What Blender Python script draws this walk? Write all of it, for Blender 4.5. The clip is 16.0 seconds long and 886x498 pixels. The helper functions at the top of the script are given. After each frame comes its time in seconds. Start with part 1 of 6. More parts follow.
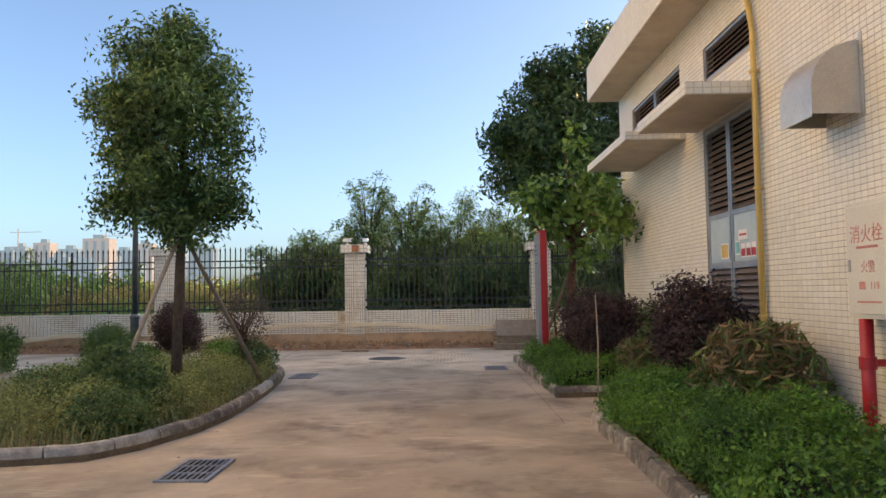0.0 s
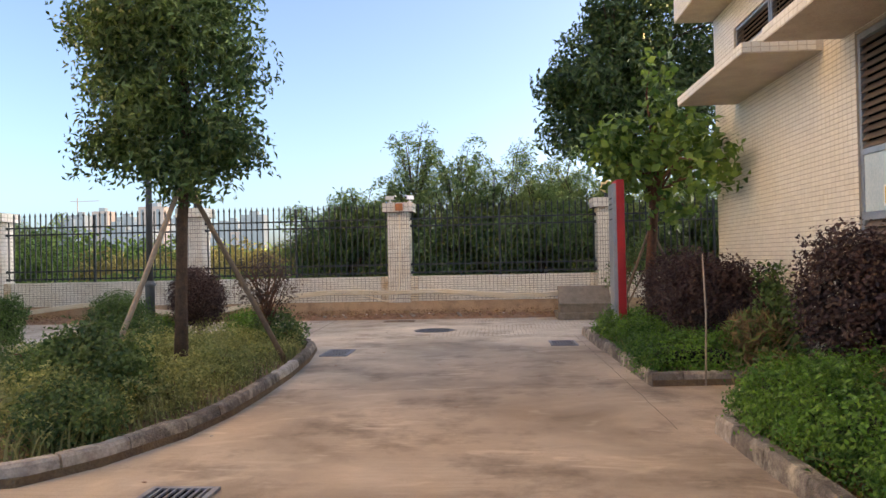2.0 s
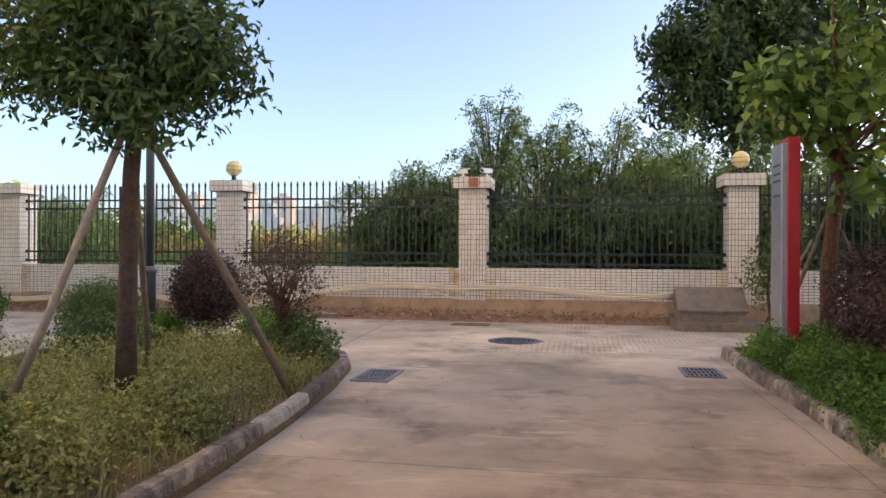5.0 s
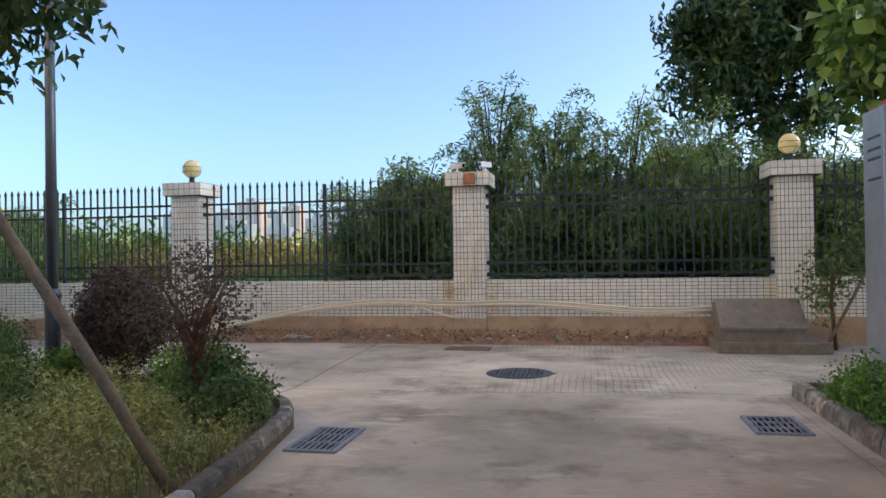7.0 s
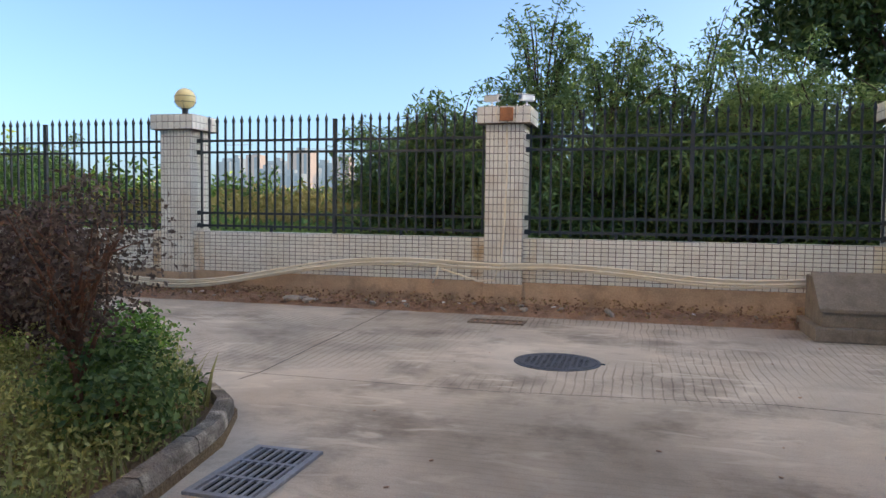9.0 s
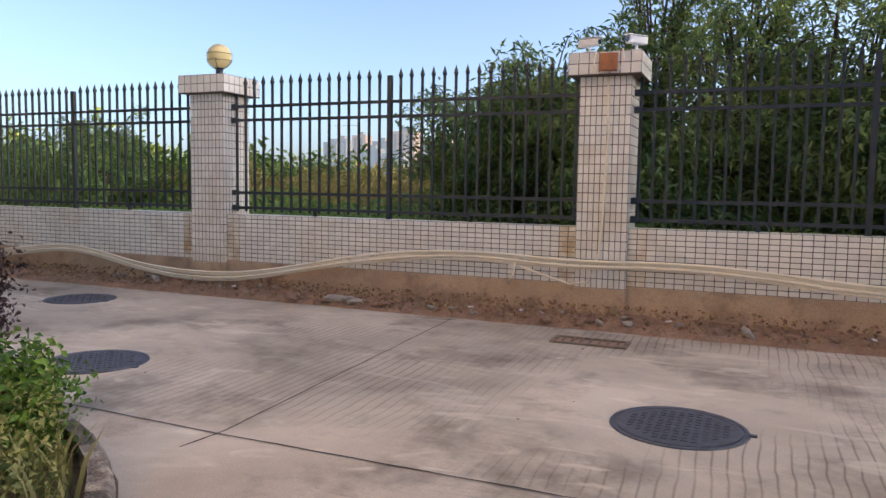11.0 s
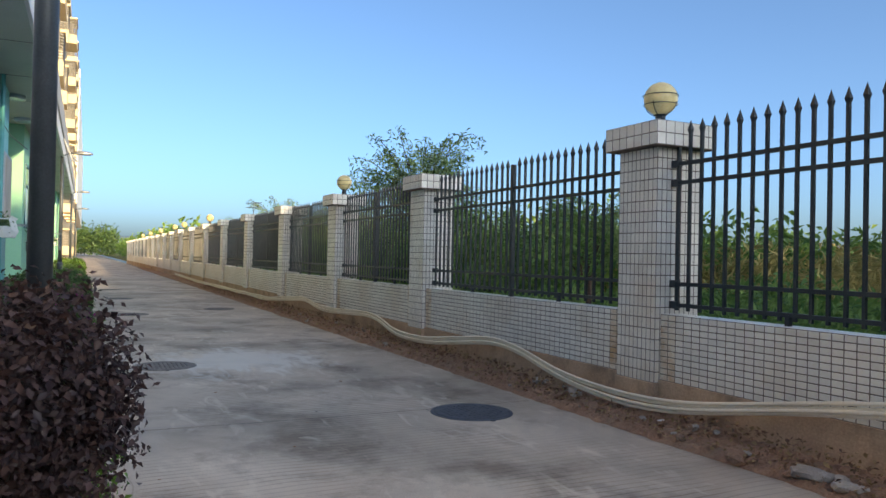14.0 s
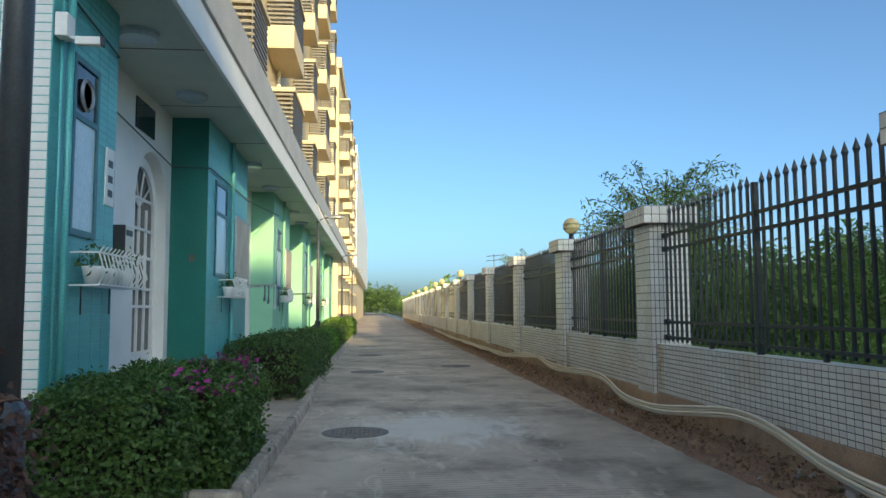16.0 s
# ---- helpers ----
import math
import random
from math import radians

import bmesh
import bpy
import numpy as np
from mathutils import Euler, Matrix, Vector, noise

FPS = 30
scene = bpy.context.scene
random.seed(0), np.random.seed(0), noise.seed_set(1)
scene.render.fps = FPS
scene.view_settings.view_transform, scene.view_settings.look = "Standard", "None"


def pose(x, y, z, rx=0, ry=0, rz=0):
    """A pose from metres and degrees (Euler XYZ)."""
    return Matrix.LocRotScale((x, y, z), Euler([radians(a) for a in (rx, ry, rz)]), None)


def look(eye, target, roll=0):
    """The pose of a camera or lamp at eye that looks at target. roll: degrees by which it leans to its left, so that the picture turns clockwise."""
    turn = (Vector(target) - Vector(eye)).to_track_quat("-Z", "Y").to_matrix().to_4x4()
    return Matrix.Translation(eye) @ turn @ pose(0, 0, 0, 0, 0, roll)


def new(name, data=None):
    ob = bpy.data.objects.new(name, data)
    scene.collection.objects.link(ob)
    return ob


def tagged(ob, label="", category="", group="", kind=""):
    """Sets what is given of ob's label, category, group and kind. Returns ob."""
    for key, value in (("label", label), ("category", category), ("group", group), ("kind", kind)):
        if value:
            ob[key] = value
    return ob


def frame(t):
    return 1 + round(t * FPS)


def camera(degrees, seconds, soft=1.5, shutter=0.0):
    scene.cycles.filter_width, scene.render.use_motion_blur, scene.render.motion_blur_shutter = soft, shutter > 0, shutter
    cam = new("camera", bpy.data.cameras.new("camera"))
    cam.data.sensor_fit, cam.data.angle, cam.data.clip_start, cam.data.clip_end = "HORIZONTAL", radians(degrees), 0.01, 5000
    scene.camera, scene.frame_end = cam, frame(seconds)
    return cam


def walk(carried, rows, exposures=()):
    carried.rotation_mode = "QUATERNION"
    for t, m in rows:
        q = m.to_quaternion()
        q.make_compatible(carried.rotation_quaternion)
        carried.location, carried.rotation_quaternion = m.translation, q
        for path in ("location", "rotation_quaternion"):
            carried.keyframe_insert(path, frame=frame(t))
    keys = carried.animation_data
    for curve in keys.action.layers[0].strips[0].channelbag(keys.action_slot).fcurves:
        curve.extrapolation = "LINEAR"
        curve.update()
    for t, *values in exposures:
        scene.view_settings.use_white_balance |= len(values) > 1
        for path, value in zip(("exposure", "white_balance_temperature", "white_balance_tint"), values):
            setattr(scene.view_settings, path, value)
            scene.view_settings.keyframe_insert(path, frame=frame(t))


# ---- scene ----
cam = camera(62.3, 16.0)
PATH = [
    (0, (0.935, -0.997, 1.512), (0.922, 1.0, 1.629), -0.9),
    (0.5, (0.855, -0.467, 1.497), (0.763, 1.528, 1.604), -1.0),
    (1, (0.803, 0.079, 1.458), (0.649, 2.072, 1.523), -1.3),
    (1.5, (0.747, 0.637, 1.451), (0.578, 2.63, 1.474), -1.2),
    (2, (0.764, 1.192, 1.46), (0.619, 3.186, 1.485), -1.2),
    (2.5, (0.786, 1.76, 1.472), (0.648, 3.754, 1.518), -1.1),
    (3, (0.728, 2.329, 1.509), (0.539, 4.32, 1.552), -0.7),
    (3.5, (0.677, 2.904, 1.483), (0.419, 4.888, 1.492), -0.2),
    (4, (0.566, 3.482, 1.443), (0.251, 5.457, 1.413), 0.2),
    (4.5, (0.544, 4.055, 1.452), (0.19, 6.023, 1.426), 0.1),
    (4.7, (0.466, 4.295, 1.432), (0.107, 6.262, 1.426), 0.3),
    (6.8, (0.365, 6.743, 1.463), (-0.027, 8.704, 1.471), -0.9),
    (7, (0.338, 6.972, 1.474), (-0.052, 8.934, 1.489), -0.9),
    (7.5, (0.295, 7.469, 1.481), (-0.116, 9.426, 1.496), -0.6),
    (8, (0.321, 8.013, 1.45), (-0.134, 9.961, 1.444), 0.1),
    (8.5, (0.257, 8.528, 1.421), (-0.271, 10.456, 1.362), 0.7),
    (8.7, (0.227, 8.738, 1.429), (-0.28, 10.671, 1.344), 0.8),
    (10.8, (-0.035, 11.198, 1.438), (-0.786, 13.043, 1.258), 0.8),
    (11, (-0.152, 11.397, 1.434), (-0.93, 13.232, 1.266), 0.9),
    (11.5, (-0.25, 11.942, 1.412), (-1.133, 13.73, 1.263), 0.8),
    (12, (-0.453, 12.448, 1.38), (-1.458, 14.171, 1.241), 1.0),
    (12.5, (-0.622, 13.03, 1.387), (-1.728, 14.69, 1.241), 1.5),
    (13, (-0.788, 13.477, 1.409), (-2.16, 14.926, 1.277), 1.9),
    (13.5, (-1.038, 13.913, 1.472), (-2.649, 15.097, 1.414), 1.6),
    (14, (-1.3, 14.378, 1.518), (-3.097, 15.254, 1.543), 1.2),
    (14.5, (-1.602, 14.753, 1.51), (-3.48, 15.439, 1.58), 1.1),
    (15, (-1.889, 15.145, 1.508), (-3.824, 15.642, 1.601), 1.0),
    (15.5, (-2.14, 15.44, 1.535), (-4.112, 15.75, 1.664), 0.6),
    (16, (-2.536, 15.615, 1.5), (-4.522, 15.795, 1.664), -0.3),
]
EXPOSURES = [(0.0, 1.7, 9000, 7), (2.5, 1.98, 9600, 13), (4.5, 2.0, 9900, 17), (7.0, 1.7, 8000, 5), (8.5, 1.68, 7900, 4), (11.0, 1.74, 8800, 16), (12.5, 1.76, 8500, 16), (13.4, 1.42, 7800, 10), (14.5, 1.0, 7250, -2), (16.0, 0.95, 7300, -6)]
walk(cam, [(t, look(eye, target, roll)) for t, eye, target, roll in PATH], EXPOSURES)

# ---- world, sun, exposure ----
SUN_EL, SUN_AZ = 11.0, 14.0  # degrees above the horizon, degrees from +x towards +y
world = bpy.data.worlds.new("evening_sky")
scene.world = world
world.use_nodes = True
wn = world.node_tree
sky = wn.nodes.new("ShaderNodeTexSky")
sky.sky_type = "NISHITA"
sky.sun_disc = False
sky.sun_elevation = radians(SUN_EL + 8)
sky.sun_rotation = radians(90 - SUN_AZ)
sky.altitude = 50
sky.air_density, sky.dust_density, sky.ozone_density = 0.65, 2.7, 5.2
back = wn.nodes["Background"]
back.inputs["Strength"].default_value = 0.15
wn.links.new(sky.outputs[0], back.inputs[0])
sun_data = bpy.data.lights.new("sun", "SUN")
sun_data.energy = 3.3
sun_data.angle = radians(0.6)
sun_data.color = (1.0, 0.74, 0.44)
sun_ob = new("sun", sun_data)
sun_dir = Vector((math.cos(radians(SUN_EL)) * math.cos(radians(SUN_AZ)), math.cos(radians(SUN_EL)) * math.sin(radians(SUN_AZ)), math.sin(radians(SUN_EL))))
sun_ob.matrix_world = look(sun_dir * 60, (0, 0, 0))


# ---- materials ----
def material(name, colour, rough=0.7, second=None, scale=6.0, fine=60.0, bump=0.15, metal=0.0, vary=0.0, spec=0.5, island=False, stain=None, stain_scale=0.8, stain_amount=0.5, coat=0.0, dist=0.01):
    m = bpy.data.materials.new(name)
    m.use_nodes = True
    nt = m.node_tree
    n, l = nt.nodes, nt.links
    bsdf = n["Principled BSDF"]
    bsdf.inputs["Roughness"].default_value = rough
    bsdf.inputs["Metallic"].default_value = metal
    bsdf.inputs["Specular IOR Level"].default_value = spec
    bsdf.inputs["Coat Weight"].default_value = coat
    geo = n.new("ShaderNodeNewGeometry")
    big = n.new("ShaderNodeTexNoise")
    big.inputs["Scale"].default_value = scale
    big.inputs["Detail"].default_value = 5
    big.inputs["Roughness"].default_value = 0.65
    small = n.new("ShaderNodeTexNoise")
    small.inputs["Scale"].default_value = fine
    small.inputs["Detail"].default_value = 3
    l.new(geo.outputs["Position"], big.inputs["Vector"])
    l.new(geo.outputs["Position"], small.inputs["Vector"])
    second = second or tuple(c * 0.72 for c in colour)
    mix = n.new("ShaderNodeMix")
    mix.data_type = "RGBA"
    mix.inputs["A"].default_value = (*colour, 1)
    mix.inputs["B"].default_value = (*second, 1)
    ramp = n.new("ShaderNodeValToRGB")
    ramp.color_ramp.elements[0].position, ramp.color_ramp.elements[1].position = 0.36, 0.68
    l.new(big.outputs["Fac"], ramp.inputs["Fac"])
    l.new(ramp.outputs["Color"], mix.inputs["Factor"])
    out = mix.outputs["Result"]
    grain = n.new("ShaderNodeMix")
    grain.data_type = "RGBA"
    grain.blend_type = "OVERLAY"
    grain.inputs["Factor"].default_value = 0.35
    l.new(out, grain.inputs["A"])
    l.new(small.outputs["Fac"], grain.inputs["B"])
    out = grain.outputs["Result"]
    if stain:
        st = n.new("ShaderNodeTexNoise")
        st.inputs["Scale"].default_value = stain_scale
        st.inputs["Detail"].default_value = 6
        st.inputs["Roughness"].default_value = 0.7
        l.new(geo.outputs["Position"], st.inputs["Vector"])
        sr = n.new("ShaderNodeValToRGB")
        sr.color_ramp.elements[0].position, sr.color_ramp.elements[1].position = 0.5, 0.66
        sr.color_ramp.elements[1].color = (stain_amount, stain_amount, stain_amount, 1)
        l.new(st.outputs["Fac"], sr.inputs["Fac"])
        sm = n.new("ShaderNodeMix")
        sm.data_type = "RGBA"
        sm.inputs["B"].default_value = (*stain, 1)
        l.new(sr.outputs["Color"], sm.inputs["Factor"])
        l.new(out, sm.inputs["A"])
        out = sm.outputs["Result"]
    if vary:
        hsv = n.new("ShaderNodeHueSaturation")
        rnd = n.new("ShaderNodeMapRange")
        rnd.inputs["To Min"].default_value, rnd.inputs["To Max"].default_value = 1 - vary, 1 + vary
        if island:
            l.new(geo.outputs["Random Per Island"], rnd.inputs["Value"])
        else:
            info = n.new("ShaderNodeObjectInfo")
            l.new(info.outputs["Random"], rnd.inputs["Value"])
        l.new(rnd.outputs["Result"], hsv.inputs["Value"])
        l.new(out, hsv.inputs["Color"])
        out = hsv.outputs["Color"]
    l.new(out, bsdf.inputs["Base Color"])
    if bump:
        bp = n.new("ShaderNodeBump")
        bp.inputs["Strength"].default_value = bump
        bp.inputs["Distance"].default_value = dist
        l.new(small.outputs["Fac"], bp.inputs["Height"])
        l.new(bp.outputs["Normal"], bsdf.inputs["Normal"])
    return m


def leaf_material(name, colour, young, rough=0.45, translucent=0.25):
    """Leaves: a colour of its own for every leaf, clumps of lighter growth, and light that shines through."""
    m = bpy.data.materials.new(name)
    m.use_nodes = True
    n, l = m.node_tree.nodes, m.node_tree.links
    bsdf = n["Principled BSDF"]
    bsdf.inputs["Roughness"].default_value = rough
    bsdf.inputs["Specular IOR Level"].default_value = 0.35
    geo = n.new("ShaderNodeNewGeometry")
    clump = n.new("ShaderNodeTexNoise")
    clump.inputs["Scale"].default_value = 1.6
    clump.inputs["Detail"].default_value = 3
    l.new(geo.outputs["Position"], clump.inputs["Vector"])
    add = n.new("ShaderNodeMath")
    add.operation = "MULTIPLY_ADD"
    add.inputs[1].default_value = 0.5
    l.new(geo.outputs["Random Per Island"], add.inputs[0])
    l.new(clump.outputs["Fac"], add.inputs[2])
    ramp = n.new("ShaderNodeValToRGB")
    ramp.color_ramp.elements[0].position, ramp.color_ramp.elements[1].position = 0.45, 1.0
    ramp.color_ramp.elements[0].color = (*colour, 1)
    ramp.color_ramp.elements[1].color = (*young, 1)
    l.new(add.outputs[0], ramp.inputs["Fac"])
    l.new(ramp.outputs["Color"], bsdf.inputs["Base Color"])
    tr = n.new("ShaderNodeBsdfTranslucent")
    l.new(ramp.outputs["Color"], tr.inputs["Color"])
    mx = n.new("ShaderNodeMixShader")
    mx.inputs[0].default_value = translucent
    l.new(bsdf.outputs[0], mx.inputs[1])
    l.new(tr.outputs[0], mx.inputs[2])
    l.new(mx.outputs[0], n["Material Output"].inputs["Surface"])
    return m


M = dict(
    tile=material("cream_tile", (0.86, 0.83, 0.76), 0.3, (0.79, 0.75, 0.67), 1.5, 40, 0.05, vary=0.07, island=True, stain=(0.60, 0.46, 0.30), stain_scale=1.1, stain_amount=0.4),
    tile_piece=material("cream_tile_single", (0.86, 0.83, 0.76), 0.3, (0.79, 0.75, 0.67), 1.5, 40, 0.05, vary=0.07, stain=(0.60, 0.46, 0.30), stain_scale=1.1, stain_amount=0.4),
    tile_rust=material("rust_streaked_tile", (0.84, 0.78, 0.66), 0.35, (0.74, 0.60, 0.42), 3, 40, 0.05, vary=0.07, island=True, stain=(0.50, 0.27, 0.09), stain_scale=2.6, stain_amount=0.75),
    grout=material("dark_grout", (0.13, 0.10, 0.08), 0.9, (0.19, 0.15, 0.12), 5, 80, 0.3),
    grout_pale=material("pale_grout", (0.50, 0.44, 0.36), 0.9, (0.42, 0.36, 0.29), 3, 80, 0.2),
    tile_b=material("building_tile", (0.84, 0.79, 0.69), 0.35, (0.78, 0.72, 0.60), 1.2, 40, 0.05, vary=0.05, island=True),
    plaster=material("stained_plaster", (0.60, 0.42, 0.28), 0.92, (0.45, 0.31, 0.21), 2.5, 50, 0.5, stain=(0.17, 0.13, 0.10), stain_scale=1.6, stain_amount=0.7),
    concrete=material("grey_concrete", (0.42, 0.38, 0.34), 0.9, (0.33, 0.29, 0.26), 3, 70, 0.3, stain=(0.2, 0.16, 0.13), stain_scale=2.0, stain_amount=0.6),
    canopy=material("canopy_plaster", (0.66, 0.58, 0.47), 0.9, (0.54, 0.46, 0.37), 2.5, 60, 0.2, stain=(0.4, 0.33, 0.26), stain_scale=1.5, stain_amount=0.4),
    iron=material("dark_iron", (0.028, 0.036, 0.042), 0.42, (0.018, 0.022, 0.028), 8, 120, 0.1, spec=0.5),
    lamp_grey=material("lamp_post_paint", (0.065, 0.078, 0.092), 0.4, (0.05, 0.06, 0.07), 6, 80, 0.05),
    cast=material("cast_iron", (0.11, 0.12, 0.145), 0.6, (0.075, 0.08, 0.09), 9, 90, 0.3, metal=0.3),
    cast_dusty=material("dusty_cast_iron", (0.25, 0.23, 0.21), 0.85, (0.13, 0.125, 0.12), 9, 90, 0.3),
    grate=material("worn_grate_iron", (0.30, 0.30, 0.33), 0.6, (0.22, 0.21, 0.22), 9, 90, 0.3, metal=0.2),
    dusty=material("rusty_dusty_iron", (0.26, 0.19, 0.14), 0.9, (0.15, 0.11, 0.085), 9, 60, 0.4),
    # near-black stand-in for the darkness inside drains and behind louvres
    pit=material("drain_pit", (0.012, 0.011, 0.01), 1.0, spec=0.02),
    soil=material("red_soil", (0.42, 0.25, 0.165), 0.95, (0.26, 0.155, 0.105), 5, 45, 1.0, stain=(0.33, 0.25, 0.18), stain_scale=3, stain_amount=0.6, dist=0.03),
    bed_soil=material("bed_soil", (0.16, 0.10, 0.06), 0.95, (0.25, 0.17, 0.09), 4, 45, 1.0, dist=0.03),
    globe=material("globe_plastic", (0.84, 0.68, 0.34), 0.4, (0.78, 0.60, 0.28), 4, 60, 0.02),
    cable=material("white_conduit", (0.90, 0.82, 0.67), 0.5, (0.82, 0.72, 0.56), 3, 60, 0.05),
    white=material("white_paint", (0.82, 0.82, 0.80), 0.5, (0.76, 0.76, 0.74), 2, 60, 0.05),
    teal=material("teal_paint", (0.115, 0.45, 0.45), 0.4, (0.095, 0.38, 0.39), 1.5, 60, 0.08, vary=0.06, island=True),
    dark_green=material("dark_green_tile", (0.02, 0.17, 0.145), 0.32, (0.016, 0.14, 0.12), 1.2, 60, 0.04),
    green=material("pale_green_paint", (0.28, 0.60, 0.42), 0.5, (0.24, 0.53, 0.37), 1.2, 60, 0.05, vary=0.04, island=True),
    soffit=material("soffit_paint", (0.52, 0.58, 0.52), 0.6, (0.45, 0.51, 0.46), 1.2, 60, 0.05),
    fascia=material("grey_fascia", (0.50, 0.50, 0.49), 0.6, (0.40, 0.40, 0.40), 1.4, 60, 0.1),
    tower=material("tower_tile", (0.70, 0.57, 0.37), 0.6, (0.62, 0.50, 0.32), 0.8, 20, 0.1),
    glass=material("window_glass", (0.03, 0.04, 0.045), 0.06, (0.03, 0.04, 0.05), 2, 5, 0.0, spec=0.8),
    frost=material("frosted_pane", (0.52, 0.64, 0.70), 0.25, (0.46, 0.58, 0.64), 2, 40, 0.02),
    frame_teal=material("dark_teal_frame", (0.05, 0.17, 0.19), 0.45, (0.04, 0.14, 0.16), 3, 60, 0.05),
    frame=material("dark_window_frame", (0.05, 0.055, 0.06), 0.5),
    louvre=material("bronze_louvre", (0.20, 0.145, 0.105), 0.45, (0.15, 0.105, 0.08), 4, 60, 0.05, metal=0.3),
    steel=material("galvanised_steel", (0.42, 0.44, 0.46), 0.4, (0.34, 0.36, 0.38), 6, 80, 0.05, metal=0.6),
    inox=material("stainless_steel", (0.62, 0.57, 0.50), 0.38, (0.54, 0.49, 0.43), 4, 80, 0.04, metal=0.55),
    red=material("red_paint", (0.52, 0.025, 0.03), 0.4, (0.42, 0.02, 0.025), 3, 60, 0.05),
    faded_red=material("faded_red_print", (0.60, 0.20, 0.16), 0.6, (0.66, 0.32, 0.26), 9, 60, 0.0),
    yellow_pipe=material("yellow_pipe", (0.68, 0.47, 0.15), 0.5, (0.60, 0.40, 0.12), 3, 60, 0.05),
    box_cream=material("cabinet_cream", (0.74, 0.70, 0.60), 0.45, (0.68, 0.63, 0.53), 2, 60, 0.05),
    bark=material("bark", (0.12, 0.075, 0.05), 0.95, (0.06, 0.04, 0.03), 14, 50, 1.0, dist=0.02),
    bark_red=material("red_bark", (0.20, 0.09, 0.055), 0.95, (0.11, 0.055, 0.035), 14, 50, 1.0, dist=0.02),
    stake=material("weathered_pole", (0.26, 0.19, 0.13), 0.9, (0.16, 0.11, 0.08), 10, 60, 0.5),
    stake_pale=material("pale_pole", (0.46, 0.37, 0.29), 0.85, (0.34, 0.26, 0.2), 10, 60, 0.4),
    leaf_tree=leaf_material("camphor_leaf", (0.042, 0.092, 0.03), (0.15, 0.23, 0.065)),
    leaf_dark=leaf_material("dark_leaf", (0.034, 0.075, 0.028), (0.11, 0.18, 0.06), 0.35),
    leaf_bright=leaf_material("bright_leaf", (0.055, 0.13, 0.028), (0.20, 0.31, 0.06)),
    leaf_hedge=leaf_material("hedge_leaf", (0.04, 0.118, 0.02), (0.165, 0.32, 0.046), 0.4),
    leaf_box=leaf_material("clipped_leaf", (0.04, 0.09, 0.028), (0.11, 0.18, 0.05), 0.4),
    leaf_purple=leaf_material("purple_leaf", (0.042, 0.023, 0.024), (0.115, 0.062, 0.052), 0.45, 0.15),
    leaf_sparse=leaf_material("brownish_leaf", (0.075, 0.05, 0.04), (0.17, 0.115, 0.085), 0.5, 0.2),
    leaf_bamboo=leaf_material("feathery_leaf", (0.11, 0.19, 0.055), (0.36, 0.46, 0.17), 0.5, 0.5),
    leaf_dry=leaf_material("dry_blade", (0.26, 0.17, 0.08), (0.42, 0.3, 0.16), 0.7, 0.2),
    grass=leaf_material("weed_blade", (0.13, 0.155, 0.05), (0.38, 0.35, 0.15), 0.6),
    leaf_weed=leaf_material("weedy_leaf", (0.16, 0.21, 0.065), (0.43, 0.43, 0.165), 0.55),
    leaf_hedge2=leaf_material("dark_hedge_leaf", (0.035, 0.085, 0.02), (0.1, 0.18, 0.04), 0.4),
    leaf_dark2=leaf_material("shaded_leaf", (0.055, 0.12, 0.04), (0.22, 0.33, 0.11), 0.5),
    leaf_wild=leaf_material("wild_leaf", (0.072, 0.169, 0.039), (0.26, 0.39, 0.098), 0.5, 0.3),
    leaf_reed=leaf_material("reed_blade", (0.30, 0.27, 0.09), (0.55, 0.43, 0.16), 0.7, 0.3),
    flower=leaf_material("magenta_petal", (0.30, 0.02, 0.20), (0.50, 0.06, 0.36), 0.6),
)


# ---- building blocks ----
def link(name, bm, mat, parent=None, label="", smooth=False):
    me = bpy.data.meshes.new(name)
    bm.to_mesh(me)
    bm.free()
    if smooth:
        me.polygons.foreach_set("use_smooth", [True] * len(me.polygons))
    me.materials.append(mat)
    ob = new(name, me)
    if parent is not None:
        ob.parent = parent
    if label:
        ob["label"] = label
    return ob


def part(name, bm, mat, parent, label="", smooth=False):
    return link(name, bm, mat, parent, label, smooth)


def raw(name, verts, faces, mat, parent=None, label=""):
    me = bpy.data.meshes.new(name)
    me.from_pydata(verts, [], faces)
    me.update()
    me.materials.append(mat)
    ob = new(name, me)
    if parent is not None:
        ob.parent = parent
    if label:
        ob["label"] = label
    return ob


def empty(name, at=(0, 0, 0), rz=0):
    ob = new(name)
    ob.matrix_world = pose(*at, 0, 0, rz)
    ob.empty_display_size = 0.2
    return ob


def box(x0, y0, z0, x1, y1, z1, bevel=0.0, bm=None):
    b = bmesh.new()
    bmesh.ops.create_cube(b, size=1)
    for v in b.verts:
        v.co = ((x0 + x1) / 2 + v.co.x * (x1 - x0), (y0 + y1) / 2 + v.co.y * (y1 - y0), (z0 + z1) / 2 + v.co.z * (z1 - z0))
    if bevel:
        bmesh.ops.bevel(b, geom=b.edges[:], offset=bevel, segments=2, affect="EDGES", profile=0.6)
    return merge(bm, b)


def merge(bm, b):
    if bm is None:
        return b
    me = bpy.data.meshes.new("tmp")
    b.to_mesh(me)
    b.free()
    bm.from_mesh(me)
    bpy.data.meshes.remove(me)
    return bm


